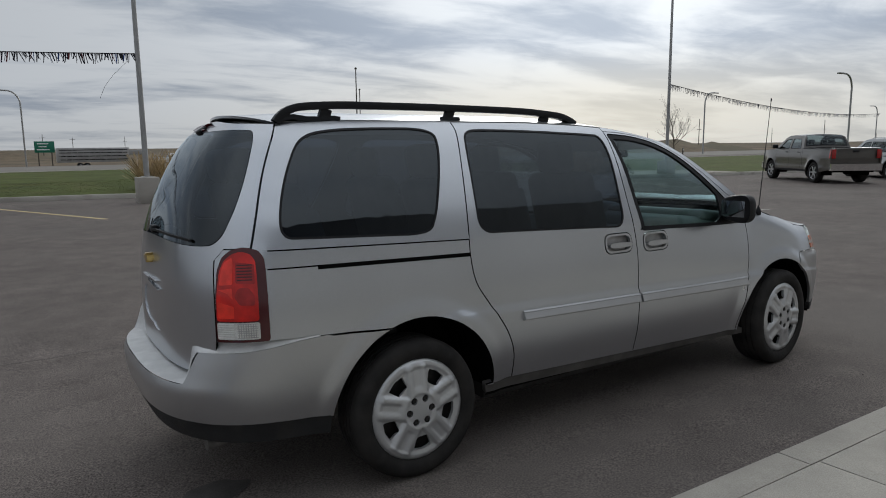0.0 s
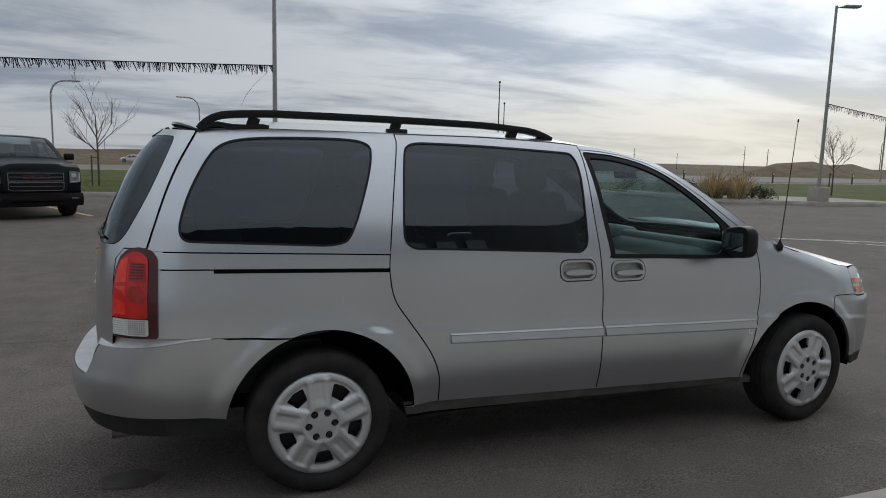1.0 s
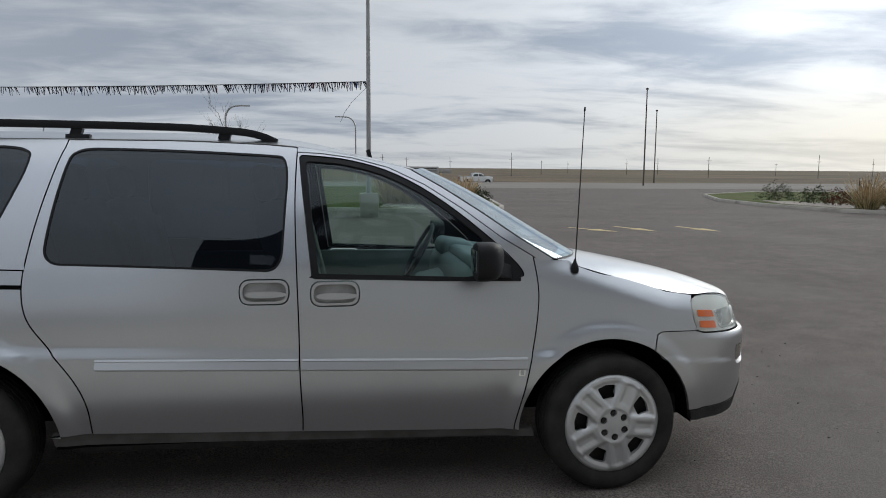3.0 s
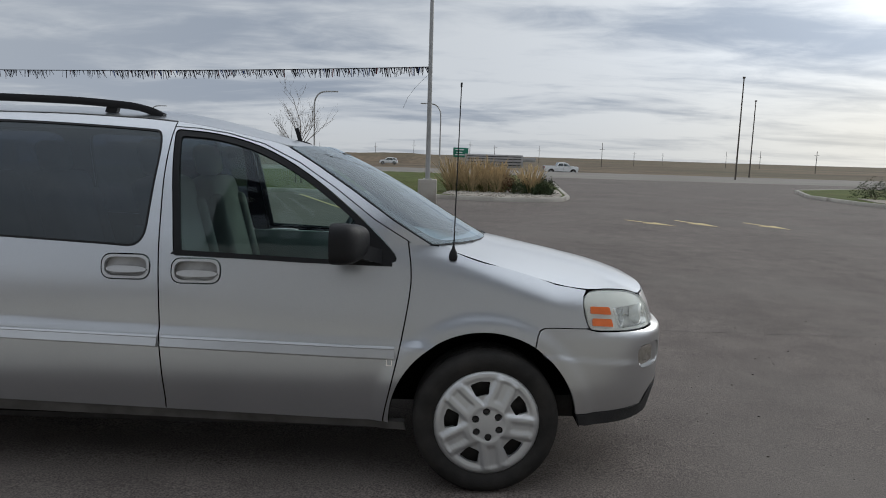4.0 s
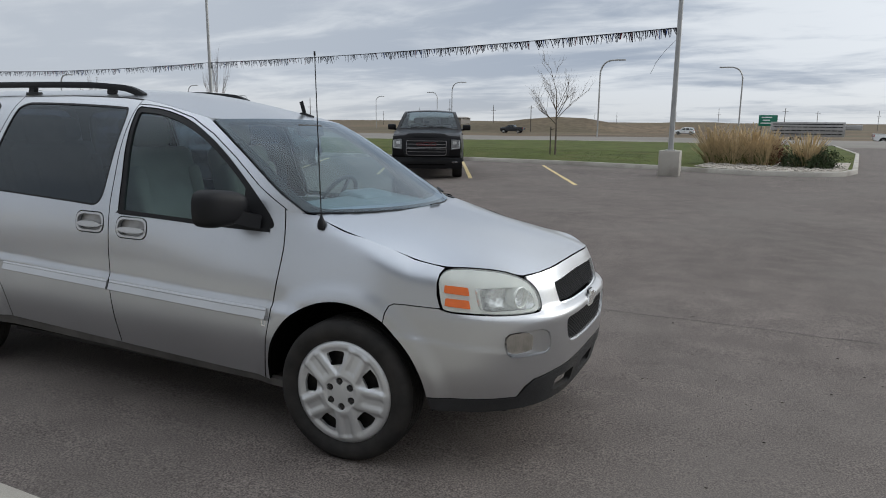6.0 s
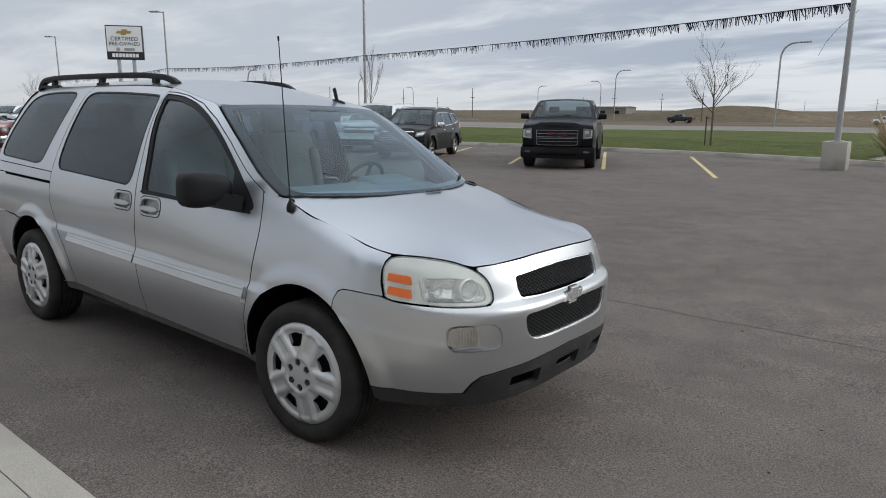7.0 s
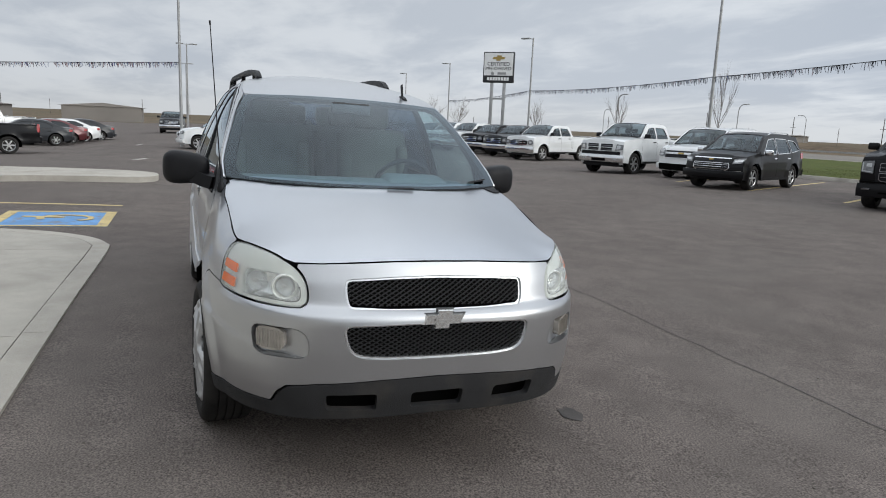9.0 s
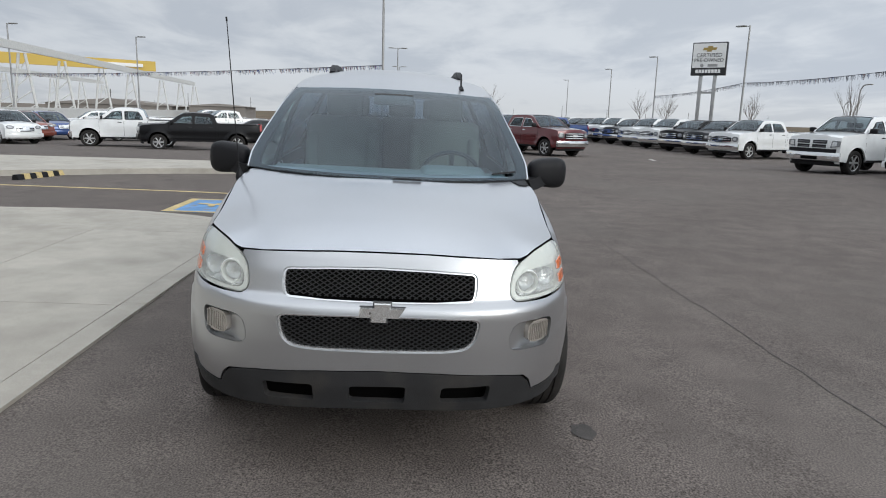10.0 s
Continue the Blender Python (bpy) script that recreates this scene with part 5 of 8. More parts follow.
tagged(link_mesh("ground", np.stack([PX, PY, PZ], -1).reshape(-1, 3), [f[::-1] for f in fs], PRAIRIE), "dry brown prairie reaching flat to the horizon", "prairie", kind="structure")

lot_y = np.concatenate([np.linspace(-60, -4, 29), np.arange(-3.5, 9.6, .5), [12, 15, 18, 20, 22, 26, 32, 40, 53]])
flat_sheet("pavement", np.concatenate([[-150, -110, -80, -50], np.arange(-32, 36, 2), [45, 60, 90]]), lot_y, ASPHALT, 0, "grey worn asphalt car park with faint stains", "car park")
flat_sheet("road", np.linspace(-400, 400, 81), np.linspace(53, 78, 4), ROAD, .004, "pale grey access road beyond the lawn", "road")
far = tagged(link_mesh("road", [(x, y + .04 * abs(x), -1.05) for x in np.linspace(-700, 700, 60) for y in (104, 116)], [(2 * i, 2 * i + 2, 2 * i + 3, 2 * i + 1) for i in range(59)], ROAD), "grey highway crossing the prairie", "highway", kind="structure")


def slab(name, outline, material, top, thick, parent=None, label="", bevel=.012, step=.6, round_by=0):
    """A flat piece with upright sides that follows the ground."""
    o = rounded(outline, round_by) if round_by else np.array(outline, float)
    if area2(o) < 0:
        o = o[::-1]
    at = lambda x, y: np.stack([x, y, ground_z(x, y) + top], -1)
    return sheet(name, o, at, material, parent, step=step, lip=thick, facing=(0, 0, 1), label=label)


# kerbed lawns
lawn_line = [(-90, 31), (-50, 27.0), (-14, 23.3), (-2.7, 22.4), (1.2, 21.7), (3.0, 20.9), (4.6, 20.5), (6.3, 20.7), (7.2, 21.6), (7.7, 23.2), (9.3, 38), (9.4, 52.9), (-90, 52.9)]
lawn2_line = [(23.6, 37), (20.7, 30), (20.2, 25), (20.8, 21), (22.5, 18.7), (25, 17.6), (40, 16), (88, 14), (88, 44), (30, 42)]
for ln, lab in ((lawn_line, "mown green lawn strip behind a concrete kerb"), (lawn2_line, "mown green lawn with planted bed behind a kerb")):
    poly = divided(np.array(ln, float), 1.5)
    tagged(slab("lawn", shrunk(poly, .17), LAWN, .13, .15, step=2.0), lab, "lawn", kind="structure")
    bm = bmesh.new()
    loop = list(poly) + [poly[0]]
    add_sweep(bm, [(x, y, GZ(x, y)) for x, y in loop], [(-.17, -.05), (-.17, .135), (-.155, .15), (-.02, .15), (0, .125), (.015, -.05)] if area2(poly) > 0 else [(.17, -.05), (.17, .135), (.155, .15), (.02, .15), (0, .125), (-.015, -.05)])
    tagged(part("kerb", bm, KERB), "pale concrete kerb along the lawn", "kerb", kind="structure")

# concrete walk with jointed slabs, and the raised island
walk_base = thing("pavement_walk", Matrix.Identity(4), "pale concrete walk of jointed slabs with a kerb band", "walkway", kind="structure")
TOP = .022
edge_line = [(14, -1.80), (9, -1.79), (3.4, -1.765), (.9, -1.74), (-1.3, -1.695), (-1.75, -1.75), (-2.15, -1.965), (-2.5, -2.4), (-2.75, -3.0), (-2.95, -3.8), (-3.0, -4.6), (-2.95, -6), (-2.9, -9.2)]
el = spline(edge_line, 6)
nn = np.gradient(el, axis=0)
nn = np.stack([-nn[:, 1], nn[:, 0]], 1) / np.linalg.norm(nn, axis=1, keepdims=True)
inner_line = el + nn * .175
cuts = [0, 8, 14, 20, 27, 36, 46, 56, len(el) - 1]
marks_ = [i for i in range(len(el))]
run_len = np.concatenate([[0], np.cumsum(np.linalg.norm(np.diff(el, axis=0), axis=1))])
stops = [0]
want = 14 - 10.65
targets = [14 - v for v in (10.65, 7.65, 4.65, 1.66, -1.34)] + [17.2, 19.8]
stops += [int(np.argmin(np.abs(run_len - s))) for s in targets] + [len(el) - 1]
for a, b in zip(stops, stops[1:]):
    if b <= a:
        continue
    q = np.vstack([el[a:b + 1], inner_line[a:b + 1][::-1]])
    slab("kerb_slab", shrunk(q if area2(q) > 0 else q[::-1], .004), CONCRETE, TOP, .08, walk_base)
xs_ = [14, 10.65, 7.65, 4.65, 1.66, -1.34]
ys_ = [-3.4, -4.9, -6.4, -9.2]
for i in range(len(xs_) - 1):
    x1, x0 = xs_[i], xs_[i + 1]
    top_edge = [p for p in inner_line if x0 <= p[0] <= x1 and p[1] > -3]
    yl = [-float(np.interp(-x, -inner_line[:, 0][inner_line[:, 1] > -2], -inner_line[:, 1][inner_line[:, 1] > -2])) for x in (x0, x1)]
    first = [(x0, ys_[0]), (x1, ys_[0]), (x1, yl[1]), (x0, yl[0])]
    slab("walk_slab", shrunk(np.array(first, float), .004), CONCRETE, TOP, .08, walk_base)
    for ya, yb in zip(ys_, ys_[1:]):
        slab("walk_slab", shrunk(np.array([(x0, yb), (x1, yb), (x1, ya), (x0, ya)], float), .004), CONCRETE, TOP, .08, walk_base)
corner = [(-1.34, float(np.interp(1.34, -inner_line[:, 0][inner_line[:, 1] > -2], inner_line[:, 1][inner_line[:, 1] > -2])))] + [tuple(p) for p in inner_line if p[0] < -1.36] + [(-1.34, -9.2)]
slab("walk_slab", shrunk(np.array(corner)[::-1] if area2(np.array(corner)) < 0 else np.array(corner), .004), CONCRETE, TOP, .08, walk_base)
island = [(-10.1, -1.45), (-9.5, -1.55), (-9.15, -2.0), (-9.1, -3.4), (-8.7, -5.2), (-7.3, -7.6), (-6.2, -10), (-6, -14), (-12.2, -14), (-11.9, -10), (-11.7, -5), (-11.2, -2.2), (-10.9, -1.6)]
tagged(slab("island", island, CONCRETE, .12, .16, round_by=2), "low raised concrete island", "island", kind="structure")


# painted marks
def mark(name, outline, material, label, category, lift=.004, group=""):
    return tagged(slab(name, outline, material, lift, .003, step=.5), label, category, group)


def stripe(a, b, w, material, label, group=""):
    a, b = np.array(a, float), np.array(b, float)
    d = (b - a) / np.linalg.norm(b - a)
    s = np.array([-d[1], d[0]]) * w / 2
    return mark("line_marking", [tuple(a - s), tuple(b - s), tuple(b + s), tuple(a + s)], material, label, "line", group=group)


for i, (a, b) in enumerate(((((-6.2), 21.9), (-2.8, 14.65)), ((-2.72, 21.5), (.40, 14.15)), ((-12.6, 21.8), (-8.9, 14.45)), ((-9.4, 21.9), (-5.8, 14.5)))):
    stripe(a, b, .11, YELLOW, "faded yellow parking bay line on asphalt", "bay lines")
stripe((-15.9, 21.9), (-12.1, 14.5), .11, YELLOW, "faded yellow parking bay line on asphalt", "bay lines")
for x, y in ((12.1, 7.9), (12.7, 7.6), (13.3, 7.3)):
    stripe((x, y), (x + .9, y - .55), .16, WHITE_LINE, "worn white hatch stripe on asphalt", "hatch stripes")
stripe((13.0, 6.9), (14.2, 6.0), .10, WHITE_LINE, "worn white line on asphalt")
stripe((27, 15.2), (33, 8.5), .1, WHITE_LINE, "thin worn white line on asphalt")
stripe((-5.18, -1.85), (-5.8, -7.2), .09, YELLOW, "faded yellow bay line on asphalt")
stripe((-27.0, -1.7), (-28.2, 1.7), .10, YELLOW, "faded yellow bay line on asphalt")
stripe((-20, -2.2), (-18.6, -2.5), .18, WHITE_LINE, "worn white dash on asphalt")
stripe((-36, -3.2), (-34.5, -3.4), .2, WHITE_LINE, "worn white dash on asphalt")
stripe((-24.5, 11.6), (-22.8, 11.2), .18, WHITE_LINE, "worn white dash on asphalt")


def arrow(x, y, turn, flip, label):
    q = [(0, -.06), (.8, -.06), (.8, -.24), (1.7, 0), (.8, .24), (.8, .06), (0, .06)]
    c, s = math.cos(radians(turn)), math.sin(radians(turn))
    return mark("arrow_marking", [(x + a * c - b * flip * s, y + a * s + b * flip * c) for a, b in q], YELLOW, label, "arrow", group="lane arrows")


arrow(7.7, 14.5, -57, 1, "faded yellow lane arrow on asphalt")
arrow(9.15, 14.8, -70, 1, "faded yellow lane arrow on asphalt")
arrow(11.0, 14.7, -74, 1, "faded yellow lane arrow on asphalt")

blue = thing("parking_symbol", Matrix.Identity(4), "blue painted square with yellow border on asphalt", "parking mark")
bx0, bx1, by0, by1 = -4.42, -3.0, -3.22, -1.86
slab("blue_field", [(bx0, by0), (bx1, by0), (bx1, by1), (bx0, by1)], BLUE_PAINT, .004, .003, blue)
for q in ([(bx0, by0), (bx0 + .09, by0), (bx0 + .09, by1), (bx0, by1)], [(bx1 - .09, by0), (bx1, by0), (bx1, by1), (bx1 - .09, by1)], [(bx0 + .09, by0), (bx1 - .09, by0), (bx1 - .09, by0 + .13), (bx0 + .09, by0 + .13)], [(bx0 + .09, by1 - .13), (bx1 - .09, by1 - .13), (bx1 - .09, by1), (bx0 + .09, by1)]):
    slab("border_stripe", q, YELLOW, .008, .003, blue)
wheel_ring = [(-3.72 + .27 * math.cos(t), -2.42 + .30 * math.sin(t)) for t in np.linspace(.6, 5.2, 18)]
bm = bmesh.new()
add_sweep(bm, [(x, y, GZ(x, y) + .009) for x, y in wheel_ring], [(-.04, 0), (.04, 0), (.04, .002), (-.04, .002)])
add_sweep(bm, [(x, y, GZ(x, y) + .009) for x, y in ((-3.78, -2.45), (-3.82, -2.75), (-3.86, -2.95))], [(-.05, 0), (.05, 0), (.05, .002), (-.05, .002)])
add_sweep(bm, [(x, y, GZ(x, y) + .009) for x, y in ((-3.62, -2.72), (-3.84, -2.74))], [(-.04, 0), (.04, 0), (.04, .002), (-.04, .002)])
part("wheelchair_figure", bm, YELLOW, blue)

# rubber wheel stop
stop = thing("wheel_stop", pose(-7.44, -6.92, GZ(-7.44, -6.92), 0, 0, math.degrees(math.atan2(.36, -1.67))), "black rubber wheel stop with yellow patches", "wheel stop")
bm = bmesh.new()
add_sweep(bm, [(-.86, 0, 0), (-.80, 0, 0), (.80, 0, 0), (.86, 0, 0)], [(-.075, 0), (.075, 0), (.045, .10), (-.045, .10)])
part("rubber_body", bm, BLACK, stop)
for x in (-.62, -.31, 0, .31, .62):
    bm = bmesh.new()
    add_sweep(bm, [(x - .075, 0, .002), (x + .075, 0, .002)], [(-.078, 0), (.078, 0), (.048, .101), (-.048, .101)])
    part("yellow_patch", bm, YELLOW, stop)

# the long seam in the asphalt, stains and pebbles
rng = random.Random(4)
pts, x = [], -14.0
while x < 22:
    pts.append((x, 2.62 - .008 * (x - 3) + rng.uniform(-.018, .018), 0))
    x += rng.uniform(.12, .35)
bm = bmesh.new()
add_sweep(bm, [(a, b, GZ(a, b) + .003) for a, b, _ in pts], [(-.0035, 0), (.0035, 0), (.002, .001), (-.002, .001)])
tagged(part("asphalt_seam", bm, TAR), "thin cracked seam across the asphalt", "seam", kind="stuff")
for sx_, sy_, sr in ((-.87, -.44, .15), (3.47, 1.0, .085)):
    ring_ = [(sx_ + sr * (1 + .10 * math.sin(3 * t + 1) + .05 * math.sin(7 * t)) * math.cos(t), sy_ + sr * .7 * (1 + .08 * math.cos(5 * t)) * math.sin(t)) for t in np.linspace(0, 2 * math.pi, 41)[:-1]]
    vs_ = [(x, y, GZ(x, y) + .004) for x, y in [(sx_, sy_)] + ring_]
    tagged(link_mesh("oil_spot", vs_, [(0, i + 1, (i + 1) % 40 + 1) for i in range(40)], STAIN, smooth=False), "dark round oil spot on asphalt", "oil spot")
bm = bmesh.new()
for i in range(260):
    px_, py_ = rng.uniform(-3, 9), rng.uniform(-1.6, 7)
    if i < 200:
        px_, py_ = rng.uniform(3.5, 8), rng.uniform(-2.6, 4)
    r_ = rng.choice((.003, .004, .004, .005, .007))
    bmesh.ops.create_icosphere(bm, subdivisions=1, radius=r_, matrix=Matrix.Translation((px_, py_, GZ(px_, py_) + r_ * .4)) @ Matrix.Diagonal((1.3, 1, .7, 1)))
tagged(part("pebbles", bm, mat("pebble_stone", (0.14, 0.125, 0.11), .9, var=.5, scale=40)), "loose pebbles and grit scattered on asphalt", "pebbles", kind="stuff")

# the dealership's unseen wall behind the camera; pale cladding assumed, to brighten the van
bm = box((34, .4, 5.6), (15.5, -10.6, 2.7))
south = tagged(part("wall_south", bm, mat("pale_cladding", (0.42, 0.41, 0.39), .5, var=.10, scale=.5)), "unseen showroom wall, assumed pale, with dark blue fascia", "wall", kind="structure")
part("fascia", box((34, .5, 2.8), (15.5, -10.6, 6.9)), mat("dark_blue_fascia", (0.015, 0.02, 0.035), .35, var=.15, scale=.5), south)
for i in range(9):
    part("letter_bar", box((.46, .06, .75), (-.2 + i * .72, -10.32, 6.5)), mat("letter_face", (0.30, 0.32, 0.36), .4) if i == 0 else bpy.data.materials["letter_face"], south)

# ---- other vehicles ----
def paint(name, col, metal=0.3):
    return mat(name, col, 0.28, metal, var=0.06, scale=3, coat=1.0, dirt=tuple(c * .8 + .02 for c in col), dirt_at=(.5, .9), dirt_scale=1.5)


P_WHITE = paint("white_paint", (0.72, 0.73, 0.73), 0.0)
P_BLACK = mat("black_paint", (0.004, 0.004, 0.005), 0.35, 0.0, var=0.1, scale=3, coat=0.3, spec=0.12)
P_RED = paint("dark_red_paint", (0.10, 0.008, 0.012))
P_BLUE = paint("blue_paint", (0.025, 0.06, 0.20))
P_GREY = paint("bronze_grey_paint", (0.075, 0.068, 0.060))
P_CHAR = mat("charcoal_paint", (0.028, 0.03, 0.034), 0.35, 0.1, var=0.1, scale=3, coat=0.4, spec=0.2)
P_SILVER = paint("pale_silver_paint", (0.42, 0.43, 0.44), 0.6)
P_RUST = paint("orange_red_paint", (0.22, 0.05, 0.03))
CAR_SCREEN = glass("car_screen_glass", (0.42, 0.48, 0.50), ior=1.55, rise=4.2)
CABIN_SEAT = mat("dark_car_seat", (0.05, 0.05, 0.052), .8, var=.15)
CAR_GLASS = mat("car_glass", (0.012, 0.015, 0.018), 0.04, 0.0, var=0.02, spec=0.5)
HEAD_DARK = mat("headlamp_housing", (0.16, 0.165, 0.17), 0.12, 0.3, var=0.3, scale=14, coat=1.0)
RIM = mat("alloy_rim", (0.55, 0.55, 0.55), 0.3, 0.8, var=0.05)
RIM_DARK = mat("dark_alloy_rim", (0.06, 0.06, 0.065), 0.35, 0.6, var=0.05)
TAIL_RED = mat("tail_red", (0.35, 0.01, 0.01), 0.2, coat=1.0)
HEAD_GLASS = mat("headlamp_glass", (0.55, 0.56, 0.56), 0.12, 0.5, var=0.2, scale=20, coat=1.0)


def car_wheel(parent, at, side, r, width, rim_mat, cache={}):
    w = new("wheel")
    w.parent = parent
    w.matrix_basis = pose(*at, 0, 0, 0 if side < 0 else 180)
    key = (r, width, rim_mat.name)
    if key not in cache:
        h = width / 2
        bm = bmesh.new()
        add_lathe(bm, [(r * .66, -h * .8), (r * .75, -h), (r * .92, -h), (r * .985, -h * .8), (r, -h * .3), (r, h * .3), (r * .985, h * .8), (r * .92, h), (r * .66, h * .8)], "y", 30)
        a = part("tyre", bm, RUBBER, w)
        bm = bmesh.new()
        add_lathe(bm, [(r * .67, -h * .82), (r * .60, -h * .72), (r * .57, -h * .3), (.001, -h * .25)], "y", 24)
        b = part("rim_barrel", bm, DARK_STEEL, w)
        bm = bmesh.new()
        for i in range(6):
            add_box(bm, (r * .60, .03, r * .15), (r * .33 * math.cos(i * math.pi / 3), -h * .62, r * .33 * math.sin(i * math.pi / 3)), (0, -60 * i, 0), .008)
        add_lathe(bm, [(r * .62, -h * .76), (r * .66, -h * .84), (r * .66, -h * .7)], "y", 30)
        add_tube(bm, (0, -h * .74, 0), (0, -h * .5, 0), r * .17, seg=14)
        c = part("rim_spokes", bm, rim_mat, w)
        cache[key] = (a.data, b.data, c.data)
    else:
        for nm, d in zip(("tyre", "rim_barrel", "rim_spokes"), cache[key]):
            o = new(nm, d)
            o.parent = w
    return w


def vehicle(name, label, category, spec, body_paint, group=""):
    """A parked vehicle, x forward, origin on the ground between its axles. spec gives its sizes and its outline from bumper to bumper."""
    S = spec
    wb, W2, r, F, B = S["wb"], S["w"] / 2, S["r"], S["front"], S["back"]
    root = thing(name, Matrix.Identity(4), label, category, group)
    belt = S["belt"]
    prof = S["profile"]
    top_z = max(z for _, z in prof)
    bow_f, bow_b = S.get("bow", (.16, .10))

    def shift(x):
        return -bow_f * ease(x, F - .75, F) + bow_b * ease(-x, -B - .55, -B)

    def hw(x, z):
        t = np.clip((z - belt) / (top_z - belt), 0, 1.2)
        low_ = np.clip((.55 - z) / .4, 0, 1)
        k = 1 - S.get("tumble", .17) * t ** 1.15 - .05 * low_ - .035 * ease(z, belt - .28, belt) - .012 * ease(z, .62, .70) * (1 - ease(z, .70, .86))
        flare = 0
        for cx in (wb / 2, -wb / 2):
            flare = flare + .028 * (1 - ease(np.hypot(np.asarray(x) - cx, np.asarray(z) - r) - r, .10, .26)) * (np.asarray(z) < belt)
        return W2 * k * (1 - .05 * ease(x, F - .9, F) - .04 * ease(-x, -B - .7, -B)) + flare

    def flank(left):
        sg = 1 if left else -1
        return lambda x, z: np.stack([x + shift(x), sg * hw(x, z), z], -1)

    PANE = CAR_SCREEN if S.get("cabin") else CAR_GLASS
    core_ = lambda p: np.stack([np.clip(p[:, 0], B + .8, F - .8), p[:, 1] * 0, np.full(len(p), .8)], -1)
    ar = r + S.get("arch", .075)
    floor_ = S.get("sill", .32)

    def arch_pts(cx):
        a0 = math.asin(max(-1, min(1, (floor_ - r) / ar)))
        return [(cx + ar * math.cos(a), r + ar * math.sin(a)) for a in np.linspace(a0, math.pi - a0, 15)]

    xf, xr = wb / 2, -wb / 2
    side = list(S["side"])
    bottom = [(B + .05, floor_ + .10)] + arch_pts(xr)[::-1] + arch_pts(xf)[::-1] + [(F - .05, floor_ + .02)]
    outline = side + bottom
    for left in (False, True):
        wins = [fillet(q, .055) for q in S["windows"]]
        body = sheet("body_side", outline, flank(left), body_paint, root, wins, step=.10, lip=.05, core=core_)
        for q in wins:
            sheet("side_window", shrunk(q, .003), flank(left), PANE, body, step=.2, out=-.008, lip=.01, core=core_)
            sheet("window_trim", shrunk(q, -.006), flank(left), S.get("trim", BLACK), body, [shrunk(q, .014)], step=.2, out=.004, lip=.008, core=core_)
        for x0, z0, z1 in S["gaps"]:
            sheet("door_gap", [(x0 - .006, z0), (x0 + .006, z0), (x0 + .006, z1), (x0 - .006, z1)], flank(left), GAP, body, step=.2, out=.0025, lip=0, core=core_)
        for x0 in S["handles"]:
            sheet("door_handle", rounded([(x0, belt - .13), (x0 + .20, belt - .13), (x0 + .20, belt - .095), (x0, belt - .095)], 1), flank(left), S.get("trim", BLACK), body, step=.1, out=.028, lip=.03, core=core_)
        sheet("sill", [(xr + ar, floor_ - .01), (xf - ar, floor_ - .01), (xf - ar, floor_ + .07), (xr + ar, floor_ + .07)], flank(left), S.get("cladding", BLACK), root, step=.3, out=.012, lip=.04, core=core_)
        for cx in (xf, xr):
            bm = bmesh.new()
            pts = [(cx + (ar + .01) * math.cos(a), r + (ar + .01) * math.sin(a)) for a in np.linspace(-.2, math.pi + .2, 14)]
            sg = 1 if left else -1
            a = [bm.verts.new((x, sg * (W2 * .93), z)) for x, z in pts]
            b = [bm.verts.new((x, sg * W2 * .5, z)) for x, z in pts]
            for i in range(len(pts) - 1):
                bm.faces.new((a[i], a[i + 1], b[i + 1], b[i]))
            bm.faces.new(b)
            part("wheel_housing", bm, GAP, root)
            car_wheel(root, (cx, sg * (W2 - .15), r), sg, r, S.get("tyre", .26), S.get("rim", RIM))
        if S.get("arch_trim"):
            for cx in (xf, xr):
                rg = arch_pts(cx)
                sheet("arch_trim", rg + [(cx + (x - cx) * 1.10, r + (z - r) * 1.10) for x, z in rg[::-1]], flank(left), S["arch_trim"], root, step=.15, out=.008, lip=.01, core=core_)
    # over the top, from the front bumper to the rear one
    P = np.array(prof, float)
    T = np.concatenate([[0], np.cumsum(np.linalg.norm(np.diff(P, axis=0), axis=1))])

    hood_i = [b[1] for b in S["bands"] if b[0] == "bonnet"][0]

    def over(t, s):
        x, z = np.interp(t, T, P[:, 0]), np.interp(t, T, P[:, 1])
        c = .045 * (1 - np.abs(s) ** 2) * ease(z, .9, 1.05)
        on_hood = ease(x, P[hood_i + 1, 0], P[hood_i + 1, 0] + .15) * (1 - ease(x, P[hood_i, 0], P[hood_i, 0] + .12))
        c = c + S.get("bulge", .03) * on_hood * ease(.62 - np.abs(s), 0, .10)
        return np.stack([x + shift(x) * np.abs(s) ** 2.2, s * hw(x, z), z + c], -1)

    for nm, i0, i1, m in S["bands"]:
        mm = body_paint if m is None else m
        q = [(T[i0], -1), (T[i1], -1), (T[i1], 1), (T[i0], 1)]
        pane = m is CAR_GLASS
        t0, t1 = T[i0] + .015, T[i1] - .05
        hole = fillet([(t0, -W2 * .93), (t1, -W2 * .90), (t1, W2 * .90), (t0, W2 * .93)], .07)
        flat_over = lambda t, v: over(t, v / W2)
        ob = sheet(nm + "_frame" if pane else nm, [(a, b * W2) for a, b in q], flat_over, body_paint if pane else mm, root, [hole] if pane else (), step=.08 if nm == "bonnet" else .17, lip=.01, core=core_)
        if pane:
            sheet(nm, shrunk(hole, -.01), flat_over, PANE, root, step=.17, out=-.004, lip=.006 if PANE is CAR_GLASS else 0, core=core_)
            sheet("screen_seal", shrunk(hole, -.012), flat_over, BLACK, root, [shrunk(hole, .030)], step=.17, out=.003, lip=.006, core=core_)
